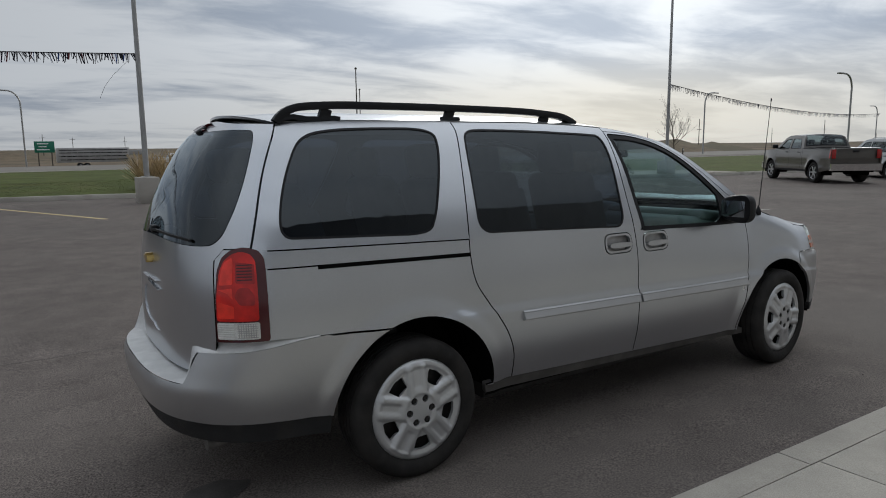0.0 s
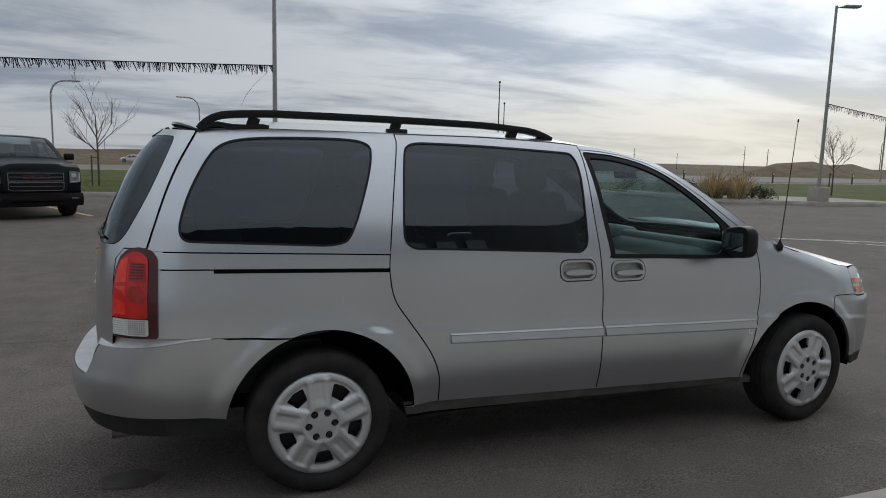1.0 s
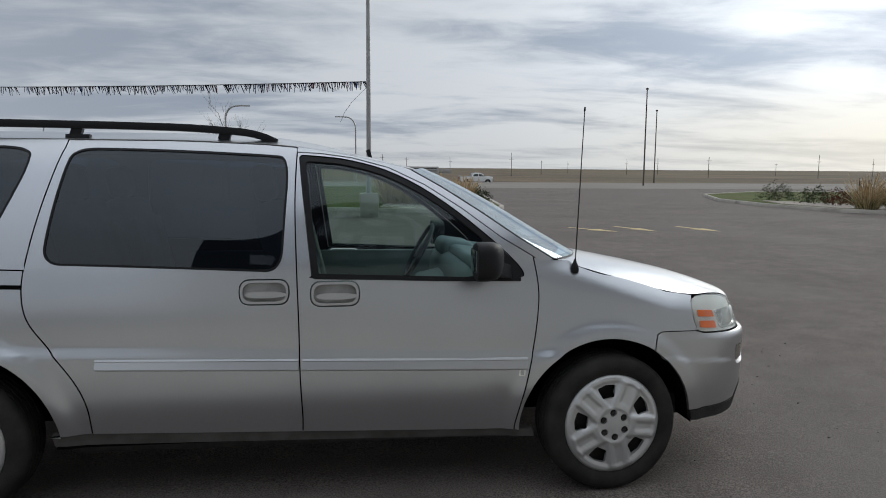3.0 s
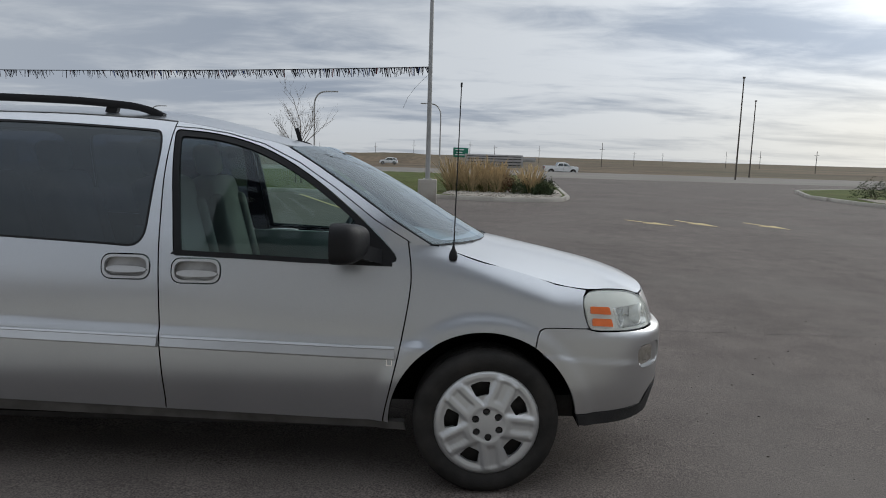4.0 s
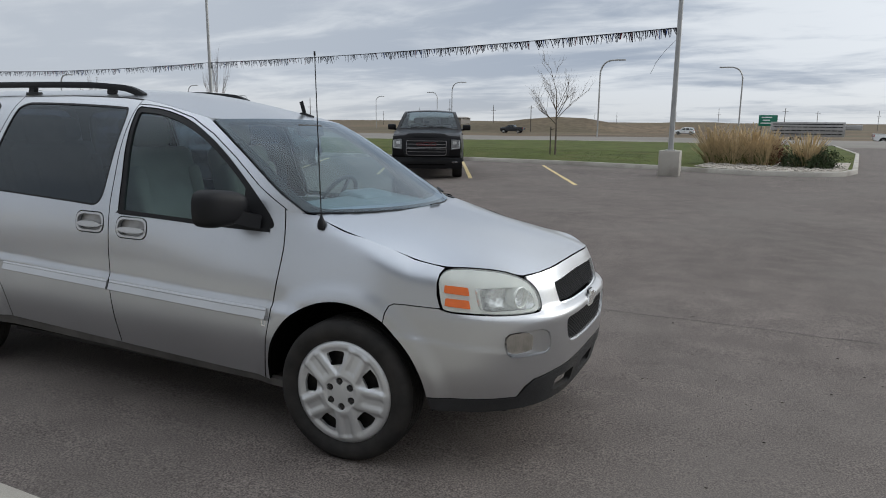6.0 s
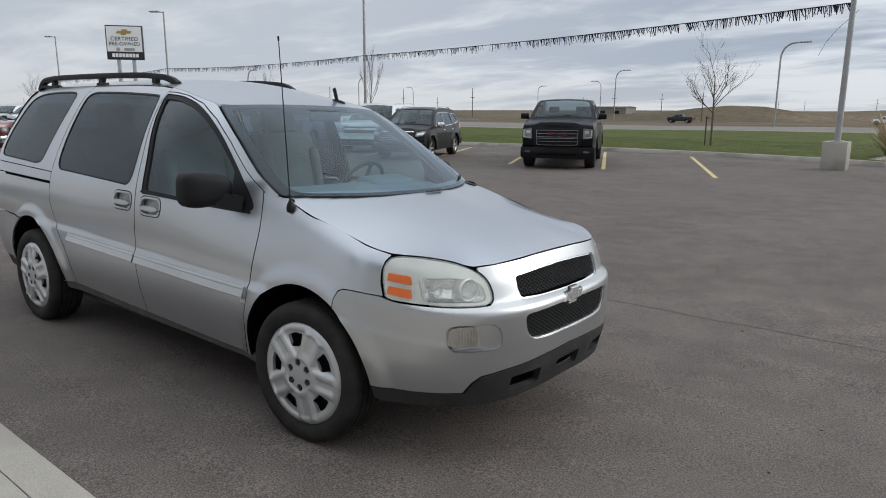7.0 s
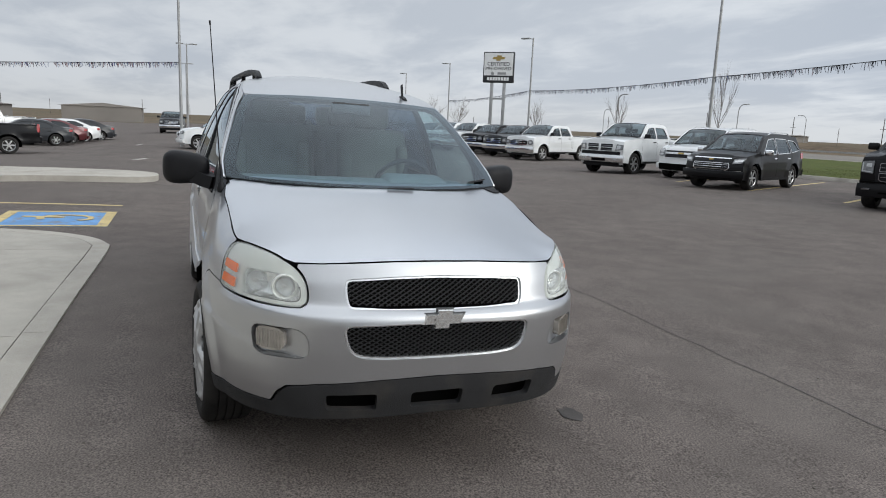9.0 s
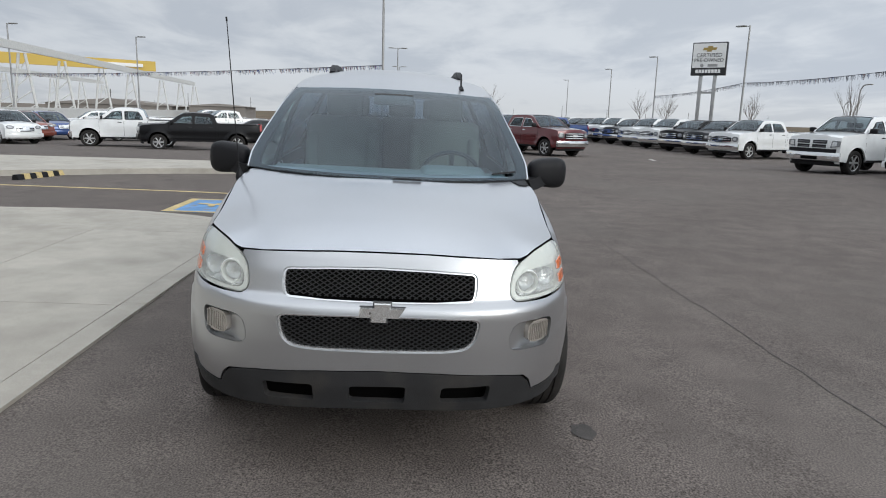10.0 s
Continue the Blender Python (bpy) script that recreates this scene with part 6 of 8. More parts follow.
        if nm == "windscreen":
            bm = bmesh.new()
            for v0, v1 in ((-.55, -.05), (.02, .55)):
                pts = over(np.linspace(t0 + .03, t0 + .07, 6), np.linspace(v0, v1, 6))
                add_sweep(bm, [(x + .012, y, z + .012) for x, y, z in pts], [(-.010, 0), (.010, 0), (0, .014)])
            part("wiper", bm, BLACK, root)
    if S.get("cabin"):
        xs_w = [p_[0] for q in S["windows"] for p_ in q]
        x1_, x0_ = max(xs_w) - .75, min(xs_w) + .55
        rows = (x1_, (x1_ + x0_) / 2 - .25) if "bed" in S else (x1_, (x1_ + x0_) / 2, x0_)
        for xs2 in rows:
            for sg in (-1, 1):
                bm = box((.14, .50, .66), (xs2 - .20, sg * W2 * .40, belt - .12), (0, -14, 0), .05, 3)
                add_box(bm, (.10, .26, .18), (xs2 - .30, sg * W2 * .40, belt + .31), (0, -10, 0), .04, 3)
                add_box(bm, (.50, .50, .14), (xs2 + .08, sg * W2 * .40, belt - .42), (0, -5, 0), .05, 3)
                part("seat", bm, CABIN_SEAT, root)
        part("dashboard", box((.45, S["w"] * .84, .30), (max(xs_w) + .10, 0, belt - .10), (0, 8, 0), .07, 3), CABIN_SEAT, root)
        part("cabin_floor", box((max(xs_w) - min(xs_w) + .3, S["w"] * .86, .05), ((max(xs_w) + min(xs_w)) / 2, 0, belt - .60)), CABIN_SEAT, root)
    part("under_body", box((F - B - .5, S["w"] - .36, .25), ((F + B) / 2, 0, floor_ + .12)), GAP, root)
    # face and tail
    def face(nm, y0, y1, z0, z1, m, out_=.012, rnd=1, lab="", hole=None):
        fx = lambda y, z: np.stack([front_x(z) - bow_f * np.abs(y / W2) ** 2.2, y, z], -1)
        q = rounded([(y0, z0), (y1, z0), (y1, z1), (y0, z1)], rnd) if rnd else [(y0, z0), (y1, z0), (y1, z1), (y0, z1)]
        return sheet(nm, q, fx, m, root, [hole] if hole is not None else (), step=.08, out=out_, lip=.05, facing=(1, 0, 0), label=lab)

    fr = sorted([(z, x) for x, z in prof[:S["face_n"]]])
    front_x = lambda z: np.interp(z, [q[0] for q in fr], [q[1] for q in fr])
    for nm, q, m, o_, both, frame_w in S.get("face", ()):
        for sg in ((1, -1) if both else (1,)):
            qq = fillet([(sg * y, z + S.get("face_lift", 0) * float(ease(z, .60, .85))) for y, z in q], .02)
            fx = lambda y, z: np.stack([front_x(z) - bow_f * np.abs(y / W2) ** 2.2, y, z], -1)
            sheet(nm, qq, fx, body_paint if m is None else m, root, [shrunk(qq, frame_w)] if frame_w else (), step=.06, out=o_, lip=.04, facing=(1, 0, 0))
    g = S["grille"]
    gr = S.get("face") or face("grille", -g[0], g[0], g[1], g[2], S.get("grille_mat", BLACK), .015, 1)
    for k in range(0 if "face" in S else S.get("bars", 3)):
        z = g[1] + (g[2] - g[1]) * (k + .5) / S.get("bars", 3)
        o = face("grille_bar", -g[0] * .94, g[0] * .94, z - .018, z + .018, S.get("bar_mat", CHROME), .03, 0)
        o.parent = gr
    bd = S.get("face") or face("badge", -.16, .16, (g[1] + g[2]) / 2 - .045, (g[1] + g[2]) / 2 + .045, S.get("badge_mat", CHROME), .045, 0)
    for sg in (-1, 1):
        h = S["lamp"]
        y = sorted((sg * h[0], sg * h[1]))
        if "face" not in S:
            lp = face("headlight", y[0], y[1], h[2], h[3], HEAD_DARK, .016, 1)
            dz = (h[3] - h[2]) * .25
            bl = face("lamp_bowl", y[0] + .05, y[1] - .08, h[2] + dz, h[3] - dz, HEAD_GLASS, .022, 2)
            bl.parent = lp
        if "fog" in S and "face" not in S:
            f_ = S["fog"]
            y = sorted((sg * f_[0], sg * f_[1]))
            face("fog_lamp", y[0], y[1], f_[2], f_[3], HEAD_GLASS, .016, 1)
        tz = S["tail_lamp"]
        fl = flank(sg > 0)
        sheet("tail_lamp", rounded([(B + .0, tz[0]), (B + tz[2], tz[0]), (B + tz[2], tz[1]), (B + .0, tz[1])], 1), fl, TAIL_RED, root, step=.1, out=.012, lip=.03, core=core_)
        part("tail_lamp", box((.05, .16, tz[1] - tz[0]), (B + bow_b + .0, sg * W2 * .84, (tz[0] + tz[1]) / 2), bevel=.015), TAIL_RED, root)
        mb = bmesh.new()
        mx, mz = S["mirror"]
        my = sg * (float(hw(mx, mz)) + .16)
        add_box(mb, (.12, .24, .17 * S.get("mirror_size", 1)), (mx, my, mz + .06), (0, 0, sg * 8), .04, 3)
        add_box(mb, (.06, .16, .05), (mx, sg * (float(hw(mx, mz)) + .03), mz - .01), bevel=.012)
        part("door_mirror", mb, S.get("mirror_mat", BLACK), root)
    bm = bmesh.new()
    bpts = [(float(front_x(S["bumper"][0])) - bow_f * abs(s) ** 2.2 + .02, s * W2 * .97, S["bumper"][0]) for s in np.linspace(-1, 1, 15)]
    hgt = S["bumper"][1]
    add_sweep(bm, bpts, [(-.07, -hgt), (.05, -hgt), (.075, 0), (.05, hgt), (-.07, hgt)])
    part("front_bumper", bm, S.get("bumper_mat", body_paint), root)
    bm = bmesh.new()
    bpts = [(B + bow_b * abs(s) ** 2.2 - .02, s * W2 * .95, S["bumper"][0] + .02) for s in np.linspace(-1, 1, 11)]
    add_sweep(bm, bpts, [(-.05, -hgt), (.07, -hgt), (.07, hgt), (-.075, hgt)])
    part("rear_bumper", bm, S.get("bumper_mat", body_paint), root)
    if S.get("dam"):
        bm = bmesh.new()
        add_sweep(bm, [(F - .16 - bow_f * abs(s_) ** 2.2, s_ * W2 * .90, .43) for s_ in np.linspace(-1, 1, 11)], [(-.03, -.13), (.03, -.13), (.05, .10), (-.03, .10)])
        part("air_dam", bm, BLACK, root)
    if S.get("bed"):
        x0, x1, zf, zt = S["bed"]
        iw = W2 - .12
        bm = box((x0 - x1, 2 * iw, .03), ((x0 + x1) / 2, 0, zf))
        for sg in (-1, 1):
            add_box(bm, (x0 - x1, .03, zt - zf), ((x0 + x1) / 2, sg * (iw + .015), (zf + zt) / 2))
            add_box(bm, (x0 - x1, .12, .03), ((x0 + x1) / 2, sg * (iw + .05), zt - .012), bevel=.01)
        add_box(bm, (.03, 2 * iw, zt - zf + .05), (x0, 0, (zf + zt) / 2))
        part("bed_liner", bm, BLACK, root)
        bm = box((.09, 2 * iw + .10, zt - zf + .22), (x1 + .02, 0, (zf + zt) / 2 - .10), bevel=.02)
        tg = part("tailgate", bm, body_paint, root)
        part("tailgate_handle", box((.02, .26, .08), (x1 - .035, 0, zt - .12), bevel=.01), BLACK, tg)
    for sg in (-1, 1):
        if S.get("rails"):
            x0, x1 = S["rails"]
            bm = bmesh.new()
            zr = [(x, float(np.interp(-x, -P[:, 0][P[:, 1] > belt + .3], P[:, 1][P[:, 1] > belt + .3])) + .05) for x in np.linspace(x0, x1, 9)]
            add_sweep(bm, [(x, sg * W2 * .70, z - (.06 if i in (0, 8) else 0)) for i, (x, z) in enumerate(zr)], [(-.018, -.012), (.018, -.012), (.018, .012), (-.018, .012)])
            part("roof_rail", bm, S.get("rail_mat", BLACK), root)
    return root


def pickup_spec(chrome=True, scale=1.0, rim=RIM, **more):
    F, B = 2.80, -3.04
    h = scale
    prof = [(F - .10, .38), (F - .02, .55), (F, .82), (F - .01, 1.10), (F - .05, 1.19 * h), (F - .20, 1.245 * h), (F - 1.32, 1.335 * h), (F - 1.40, 1.355 * h), (F - 2.00, 1.80 * h), (F - 2.22, 1.875 * h), (F - 2.6, 1.90 * h), (F - 3.35, 1.88 * h), (F - 3.54, 1.81 * h), (F - 3.70, 1.38 * h), (F - 3.72, 1.27 * h)]
    side = prof[:13] + [(F - 3.71, 1.38 * h), (F - 3.75, 1.375 * h), (B + .03, 1.375 * h), (B, 1.31 * h), (B, .62)]
    bz = 1.35 * h
    wins = [[(F - 1.62, bz + .0), (F - 1.72, bz + .05), (F - 2.10, bz + .36 * h), (F - 2.52, bz + .405 * h), (F - 2.56, bz - .01)], [(F - 2.66, bz - .01), (F - 2.66, bz + .405 * h), (F - 3.32, bz + .385 * h), (F - 3.50, bz + .10), (F - 3.52, bz)]]
    S = dict(wb=3.64, w=2.03, r=.41, front=F, back=B, belt=1.31 * h, profile=prof, side=side, windows=wins, gaps=[(F - 1.46, .50, 1.28), (F - 2.61, .45, 1.30), (F - 3.60, .55, 1.30), (F - 3.73, .5, 1.34)], handles=[F - 2.52, F - 3.50],
             bands=[("front_end", 0, 4, None), ("bonnet", 4, 6, None), ("cowl", 6, 7, BLACK), ("windscreen", 7, 9, CAR_GLASS), ("roof", 9, 11, None), ("rear_window", 11, 13, CAR_GLASS), ("cab_back", 13, 14, None)],
             face_n=6, grille=(.60, .82, 1.13), lamp=(.64, .94, .88, 1.12), fog=(.62, .84, .50, .60), tail_lamp=(.97, 1.32, .10), mirror=(F - 1.60, 1.37 * h), bumper=(.62, .13), bumper_mat=CHROME if chrome else None, bed=(F - 3.78, B + .10, .84, 1.36 * h), sill=.44, rim=rim, bow=(.15, .03), tumble=.20, tyre=.28, arch=.11, cabin=True, bulge=.045, face_lift=.06, dam=True)
    S.update(more)
    if S["bumper_mat"] is None:
        S.pop("bumper_mat")
    return S


def suv_spec(length=4.77, height=1.76, width=1.84, wb=2.86, **more):
    F = wb / 2 + .95
    B = F - length
    h = height / 1.76
    prof = [(F - .10, .28), (F - .01, .46), (F, .62), (F - .03, .80), (F - .10, .95 * h), (F - .28, 1.02 * h), (F - 1.12, 1.12 * h), (F - 1.18, 1.13 * h), (F - 1.85, 1.60 * h), (F - 2.05, 1.68 * h), (F - 2.45, 1.735 * h), (B + 1.2, 1.735 * h), (B + .45, 1.66 * h), (B + .16, 1.12 * h), (B + .06, 1.02 * h), (B, .75), (B + .02, .40)]
    bz = 1.10 * h
    b3 = B + .38
    wins = [[(F - 1.48, bz + .0), (F - 1.55, bz + .05), (F - 2.03, bz + .46 * h), (F - 2.48, bz + .50 * h), (F - 2.46, bz + .01)], [(F - 2.55, bz + .01), (F - 2.57, bz + .50 * h), (B + 1.36, bz + .49 * h), (B + 1.18, bz + .05)], [(B + 1.08, bz + .06), (B + 1.25, bz + .47 * h), (B + .72, bz + .43 * h), (b3 + .05, bz + .14)]]
    S = dict(wb=wb, w=width, r=.365, front=F, back=B, belt=1.09 * h, profile=prof, side=prof[:], windows=wins, gaps=[(F - 1.32, .42, 1.05), (F - 2.51, .40, 1.08), (B + 1.12, .62, 1.08)], handles=[F - 2.44, B + 1.30],
             bands=[("front_end", 0, 5, None), ("bonnet", 5, 6, None), ("cowl", 6, 7, BLACK), ("windscreen", 7, 9, CAR_GLASS), ("roof", 9, 12, None), ("rear_window", 12, 13, CAR_GLASS), ("tailgate", 13, 16, None)],
             face_n=6, grille=(.42, .66, .88), lamp=(.50, .82, .80, .94), fog=(.60, .76, .50, .58), tail_lamp=(.92, 1.12, .28), mirror=(F - 1.48, 1.10 * h), bumper=(.46, .10), sill=.30, rails=(F - 2.2, B + .9), rail_mat=CHROME, tumble=.24, bow=(.26, .14), cabin=True)
    S.update(more)
    return S


def sedan_spec(**more):
    F, B = 2.42, -2.48
    prof = [(F - .08, .24), (F, .44), (F - .02, .60), (F - .10, .74), (F - .25, .80), (F - 1.25, .95), (F - 1.30, .96), (F - 2.05, 1.36), (F - 2.35, 1.44), (F - 2.7, 1.46), (F - 3.2, 1.44), (F - 3.55, 1.36), (F - 4.25, 1.04), (F - 4.55, 1.03), (B + .05, .98), (B, .70), (B + .03, .36)]
    bz = .95
    wins = [[(F - 1.62, bz), (F - 1.72, bz + .06), (F - 2.2, bz + .37), (F - 2.72, bz + .42), (F - 2.70, bz + .02)], [(F - 2.80, bz + .02), (F - 2.82, bz + .42), (F - 3.35, bz + .38), (F - 3.78, bz + .16), (F - 3.72, bz + .04)]]
    S = dict(wb=2.86, w=1.85, r=.335, front=F, back=B, belt=.94, profile=prof, side=prof[:], windows=wins, gaps=[(F - 1.4, .4, .92), (F - 2.75, .36, .95), (F - 3.62, .6, .96)], handles=[F - 2.70, F - 3.62],
             bands=[("front_end", 0, 4, None), ("bonnet", 4, 5, None), ("cowl", 5, 6, BLACK), ("windscreen", 6, 8, CAR_GLASS), ("roof", 8, 11, None), ("rear_window", 11, 12, CAR_GLASS), ("boot_lid", 12, 14, None), ("rear_end", 14, 16, None)],
             face_n=5, grille=(.40, .50, .70), lamp=(.48, .82, .62, .74), tail_lamp=(.80, .95, .25), mirror=(F - 1.60, .96), bumper=(.40, .09), sill=.24, tumble=.26, bow=(.28, .2))
    S.update(more)
    return S


def put_at(ob, x, y, az):
    """Stands a vehicle at (x, y), heading az degrees from +y towards +x."""
    ob.matrix_basis = pose(x, y, GZ(x, y), 0, 0, 90 - az)
    return ob


H0 = 156.5  # the heading of the angled bays
def from_front(x, y, az, back):
    return x - math.sin(radians(az)) * back, y - math.cos(radians(az)) * back


rect = lambda y0, y1, z0, z1: [(y0, z0), (y1, z0), (y1, z1), (y0, z1)]
DIM = mat("dim_chrome", (0.30, 0.30, 0.31), 0.25, 0.8, var=0.05)
FACE_BLACK_TRUCK = [
    ("grille", [(-.60, .55), (.60, .55), (.66, .80), (.66, 1.07), (-.66, 1.07), (-.66, .80)], BLACK, .015, False, 0),
    ("grille_frame", rect(-.56, .56, .82, 1.01), DIM, .035, False, .014),
    ("grille_frame", [(-.50, .655), (.50, .655), (.56, .69), (.56, .80), (-.56, .80), (-.56, .69)], DIM, .035, False, .014),
    ("grille_bar", rect(-.53, .53, .905, .918), DIM, .028, False, 0), ("grille_bar", rect(-.53, .53, .728, .738), DIM, .028, False, 0),
    ("badge_bar", rect(-.27, -.11, .875, .955), P_RED, .045, False, .018), ("badge_bar", rect(-.08, .09, .865, .965), P_RED, .045, False, .018), ("badge_bar", rect(.12, .27, .865, .965), P_RED, .045, False, .018),
    ("headlight", [(.69, .78), (.94, .80), (.94, 1.03), (.69, 1.05)], HEAD_DARK, .018, True, 0), ("lamp_bowl", [(.73, .91), (.84, .92), (.84, .99), (.73, 1.0)], HEAD_GLASS, .026, True, 0), ("lamp_bar", [(.71, .80), (.93, .815), (.93, .83), (.71, .815)], HEAD_GLASS, .026, True, 0), ("lamp_bar", [(.90, .83), (.925, .83), (.925, 1.01), (.90, 1.01)], HEAD_GLASS, .026, True, 0),
    ("bumper_slot", rect(-.52, .52, .36, .47), GAP, .10, False, 0), ("fog_lamp", rect(.70, .86, .50, .53), DIM, .10, True, 0), ("bumper_groove", rect(-.95, .95, .625, .65), GAP, .03, False, 0)]
FACE_SUV = [
    ("grille", [(-.56, .80), (.56, .80), (.60, .97), (-.60, .97)], BLACK, .012, False, 0), ("grille_bar", rect(-.55, .55, .90, .915), CHROME, .022, False, 0),
    ("lower_grille", [(-.36, .50), (.36, .50), (.54, .64), (.52, .79), (-.52, .79), (-.54, .64)], BLACK, .016, False, 0),
    ("grille_frame", [(-.36, .50), (.36, .50), (.54, .64), (.52, .79), (-.52, .79), (-.54, .64)], CHROME, .024, False, .018),
    ("grille_bar", rect(-.49, .49, .725, .738), CHROME, .022, False, 0), ("grille_bar", rect(-.50, .50, .665, .678), CHROME, .022, False, 0), ("grille_bar", rect(-.46, .46, .605, .618), CHROME, .022, False, 0), ("grille_bar", rect(-.40, .40, .552, .563), CHROME, .022, False, 0),
    ("badge", [(-.075, .85), (.055, .85), (.075, .882), (-.055, .882)], GOLD, .03, False, 0),
    ("headlight", [(.60, .76), (.84, .80), (.90, .93), (.62, .90)], HEAD_DARK, .016, True, 0), ("lamp_bowl", [(.64, .80), (.83, .83), (.86, .89), (.66, .87)], HEAD_GLASS, .022, True, 0),
    ("fog_surround", [(.58, .46), (.82, .48), (.84, .58), (.62, .56)], CHROME, .02, True, 0), ("fog_lamp", [(.61, .48), (.80, .495), (.81, .56), (.65, .545)], HEAD_DARK, .028, True, 0),
    ("lower_intake", rect(-.60, .60, .34, .43), GAP, .012, False, 0)]
FACE_BIG_SUV = [
    ("grille", rect(-.66, .66, .74, 1.08), BLACK, .012, False, 0), ("grille_frame", rect(-.66, .66, .93, 1.08), BRIGHT, .028, False, .020), ("grille_frame", rect(-.66, .66, .74, .90), BRIGHT, .028, False, .020),
    ("grille_bar", rect(-.63, .63, .895, .935), BRIGHT, .034, False, 0), ("badge", [(-.12, .888), (.09, .888), (.12, .942), (-.09, .942)], GOLD, .045, False, 0),
    ("headlight", rect(.69, .95, .80, 1.07), HEAD_DARK, .016, True, 0), ("lamp_bowl", rect(.73, .90, .94, 1.03), HEAD_GLASS, .022, True, 0), ("lamp_bowl", rect(.73, .90, .83, .90), HEAD_GLASS, .022, True, 0),
    ("lower_intake", rect(-.80, .80, .36, .55), GAP, .115, False, 0), ("fog_lamp", rect(.76, .90, .44, .52), HEAD_GLASS, .02, True, 0)]
FACE_WHITE_TRUCK = [
    ("grille", [(-.58, .83), (.58, .83), (.62, 1.13), (-.62, 1.13)], None, .02, False, 0),
    ("grille_opening", rect(.05, .55, .985, 1.10), BLACK, .026, True, 0), ("grille_opening", rect(.05, .53, .85, .96), BLACK, .026, True, 0),
    ("grille_bar", rect(.07, .53, 1.037, 1.047), DIM, .032, True, 0), ("grille_bar", rect(.07, .51, .888, .898), DIM, .032, True, 0), ("lower_grille", rect(-.86, .86, .68, .822), BLACK, .045, False, 0),
    ("headlight", [(.66, .86), (.95, .90), (.96, 1.08), (.70, 1.10)], HEAD_DARK, .018, True, 0), ("lamp_bowl", [(.70, .90), (.86, .92), (.86, 1.05), (.73, 1.06)], HEAD_GLASS, .026, True, 0),
    ("bumper_slot", rect(-.30, .30, .545, .62), GAP, .10, False, 0), ("fog_lamp", rect(.60, .78, .555, .63), HEAD_GLASS, .10, True, 0), ("air_dam", rect(-.80, .80, .34, .46), BLACK, .02, False, 0)]
black_pickup = vehicle("pickup_truck", "black crew-cab pickup with black grille in a bay", "pickup", pickup_spec(False, rim=RIM_DARK, face=FACE_BLACK_TRUCK, bumper=(.45, .15), grille_mat=BLACK, bar_mat=P_CHAR, bars=4, badge_mat=P_CHAR, mirror_mat=P_BLACK), P_BLACK, "parked vehicles")
put_at(black_pickup, *from_front(-4.15, 14.6, H0, 1.82), H0)
black_suv = vehicle("suv", "dark grey-black SUV with chrome grille bars in a bay", "SUV", suv_spec(height=1.69, face=FACE_SUV, mirror_mat=CHROME, trim=CHROME), P_BLACK, "parked vehicles")
put_at(black_suv, *from_front(-9.75, 14.25, 158, 1.43), 158)
big_suv = vehicle("suv", "white full-size SUV with bright grille in a bay", "SUV", suv_spec(5.7, 1.89, 2.04, 3.3, r=.40, face=FACE_BIG_SUV, mirror_mat=P_WHITE, grille=(.58, .76, 1.04), lamp=(.62, .92, .84, 1.02)), P_WHITE, "parked vehicles")
put_at(big_suv, *from_front(-13.9, 16.6, H0, 1.65), H0)
cross_pickup = vehicle("pickup_truck", "white heavy pickup with dark cross grille in a bay", "pickup", pickup_spec(True, 1.06, r=.42, face=FACE_WHITE_TRUCK, grille=(.62, .80, 1.14), bars=2, bar_mat=P_WHITE, arch_trim=P_WHITE, badge_mat=BLACK), P_WHITE, "parked vehicles")
put_at(cross_pickup, *from_front(-16.9, 15.2, H0, 1.82), H0)
hd = vehicle("pickup_truck", "white crew-cab pickup with chrome bumper in a bay", "pickup", pickup_spec(True, 1.04, r=.42, bars=3), P_WHITE, "parked vehicles")
put_at(hd, *from_front(-27.9, 17.2, H0, 1.82), H0)
grey_truck = vehicle("pickup_truck", "bronze-grey crew-cab pickup parked facing the lawn", "pickup", pickup_spec(True), P_GREY, "parked vehicles")
put_at(grey_truck, 27.5, 12.2, 34)
dark_truck = vehicle("pickup_truck", "charcoal crew-cab pickup with chrome grille in a row", "pickup", pickup_spec(True), P_CHAR, "parked vehicles")
put_at(dark_truck, *from_front(-31.6, 17.4, H0, 1.82), H0)
blk = vehicle("pickup_truck", "black crew-cab pickup with chrome grille in a row", "pickup", pickup_spec(True), P_BLACK, "parked vehicles")
put_at(blk, *from_front(-34.8, 17.2, H0, 1.82), H0)


def again(ob, x, y, az, label=""):
    c = copy_thing(ob, pose(x, y, GZ(x, y), 0, 0, 90 - az))
    if label:
        c["label"] = label
    return c


for i, (x, y, o) in enumerate(((-38.2, 17.0, hd), (-41.6, 16.8, hd), (-45.0, 16.6, dark_truck), (-48.4, 16.4, hd), (-51.8, 16.2, hd), (-55.2, 16.0, blk), (-58.6, 15.8, dark_truck), (-62, 15.6, hd))):
    again(o, *from_front(x, y, H0, 1.82), H0)
red = vehicle("pickup_truck", "dark red crew-cab pickup with chrome trim", "pickup", pickup_spec(True, trim=CHROME), P_RED, "parked vehicles")
put_at(red, -27.2, 6.6, 58)
navy = vehicle("pickup_truck", "dark blue crew-cab pickup in a far row", "pickup", pickup_spec(True), P_BLUE, "parked vehicles")
put_at(navy, -33.0, 6.0, 58)
again(navy, -47.5, 12.0, 150)
again(navy, -37.4, 5.8, 58)
again(dark_truck, -50, 11.0, 150)
again(hd, -55, 12.2, 150)
mid_suv = vehicle("suv", "white mid-size SUV beside a lamp post", "SUV", suv_spec(4.7, 1.72), P_WHITE, "parked vehicles")
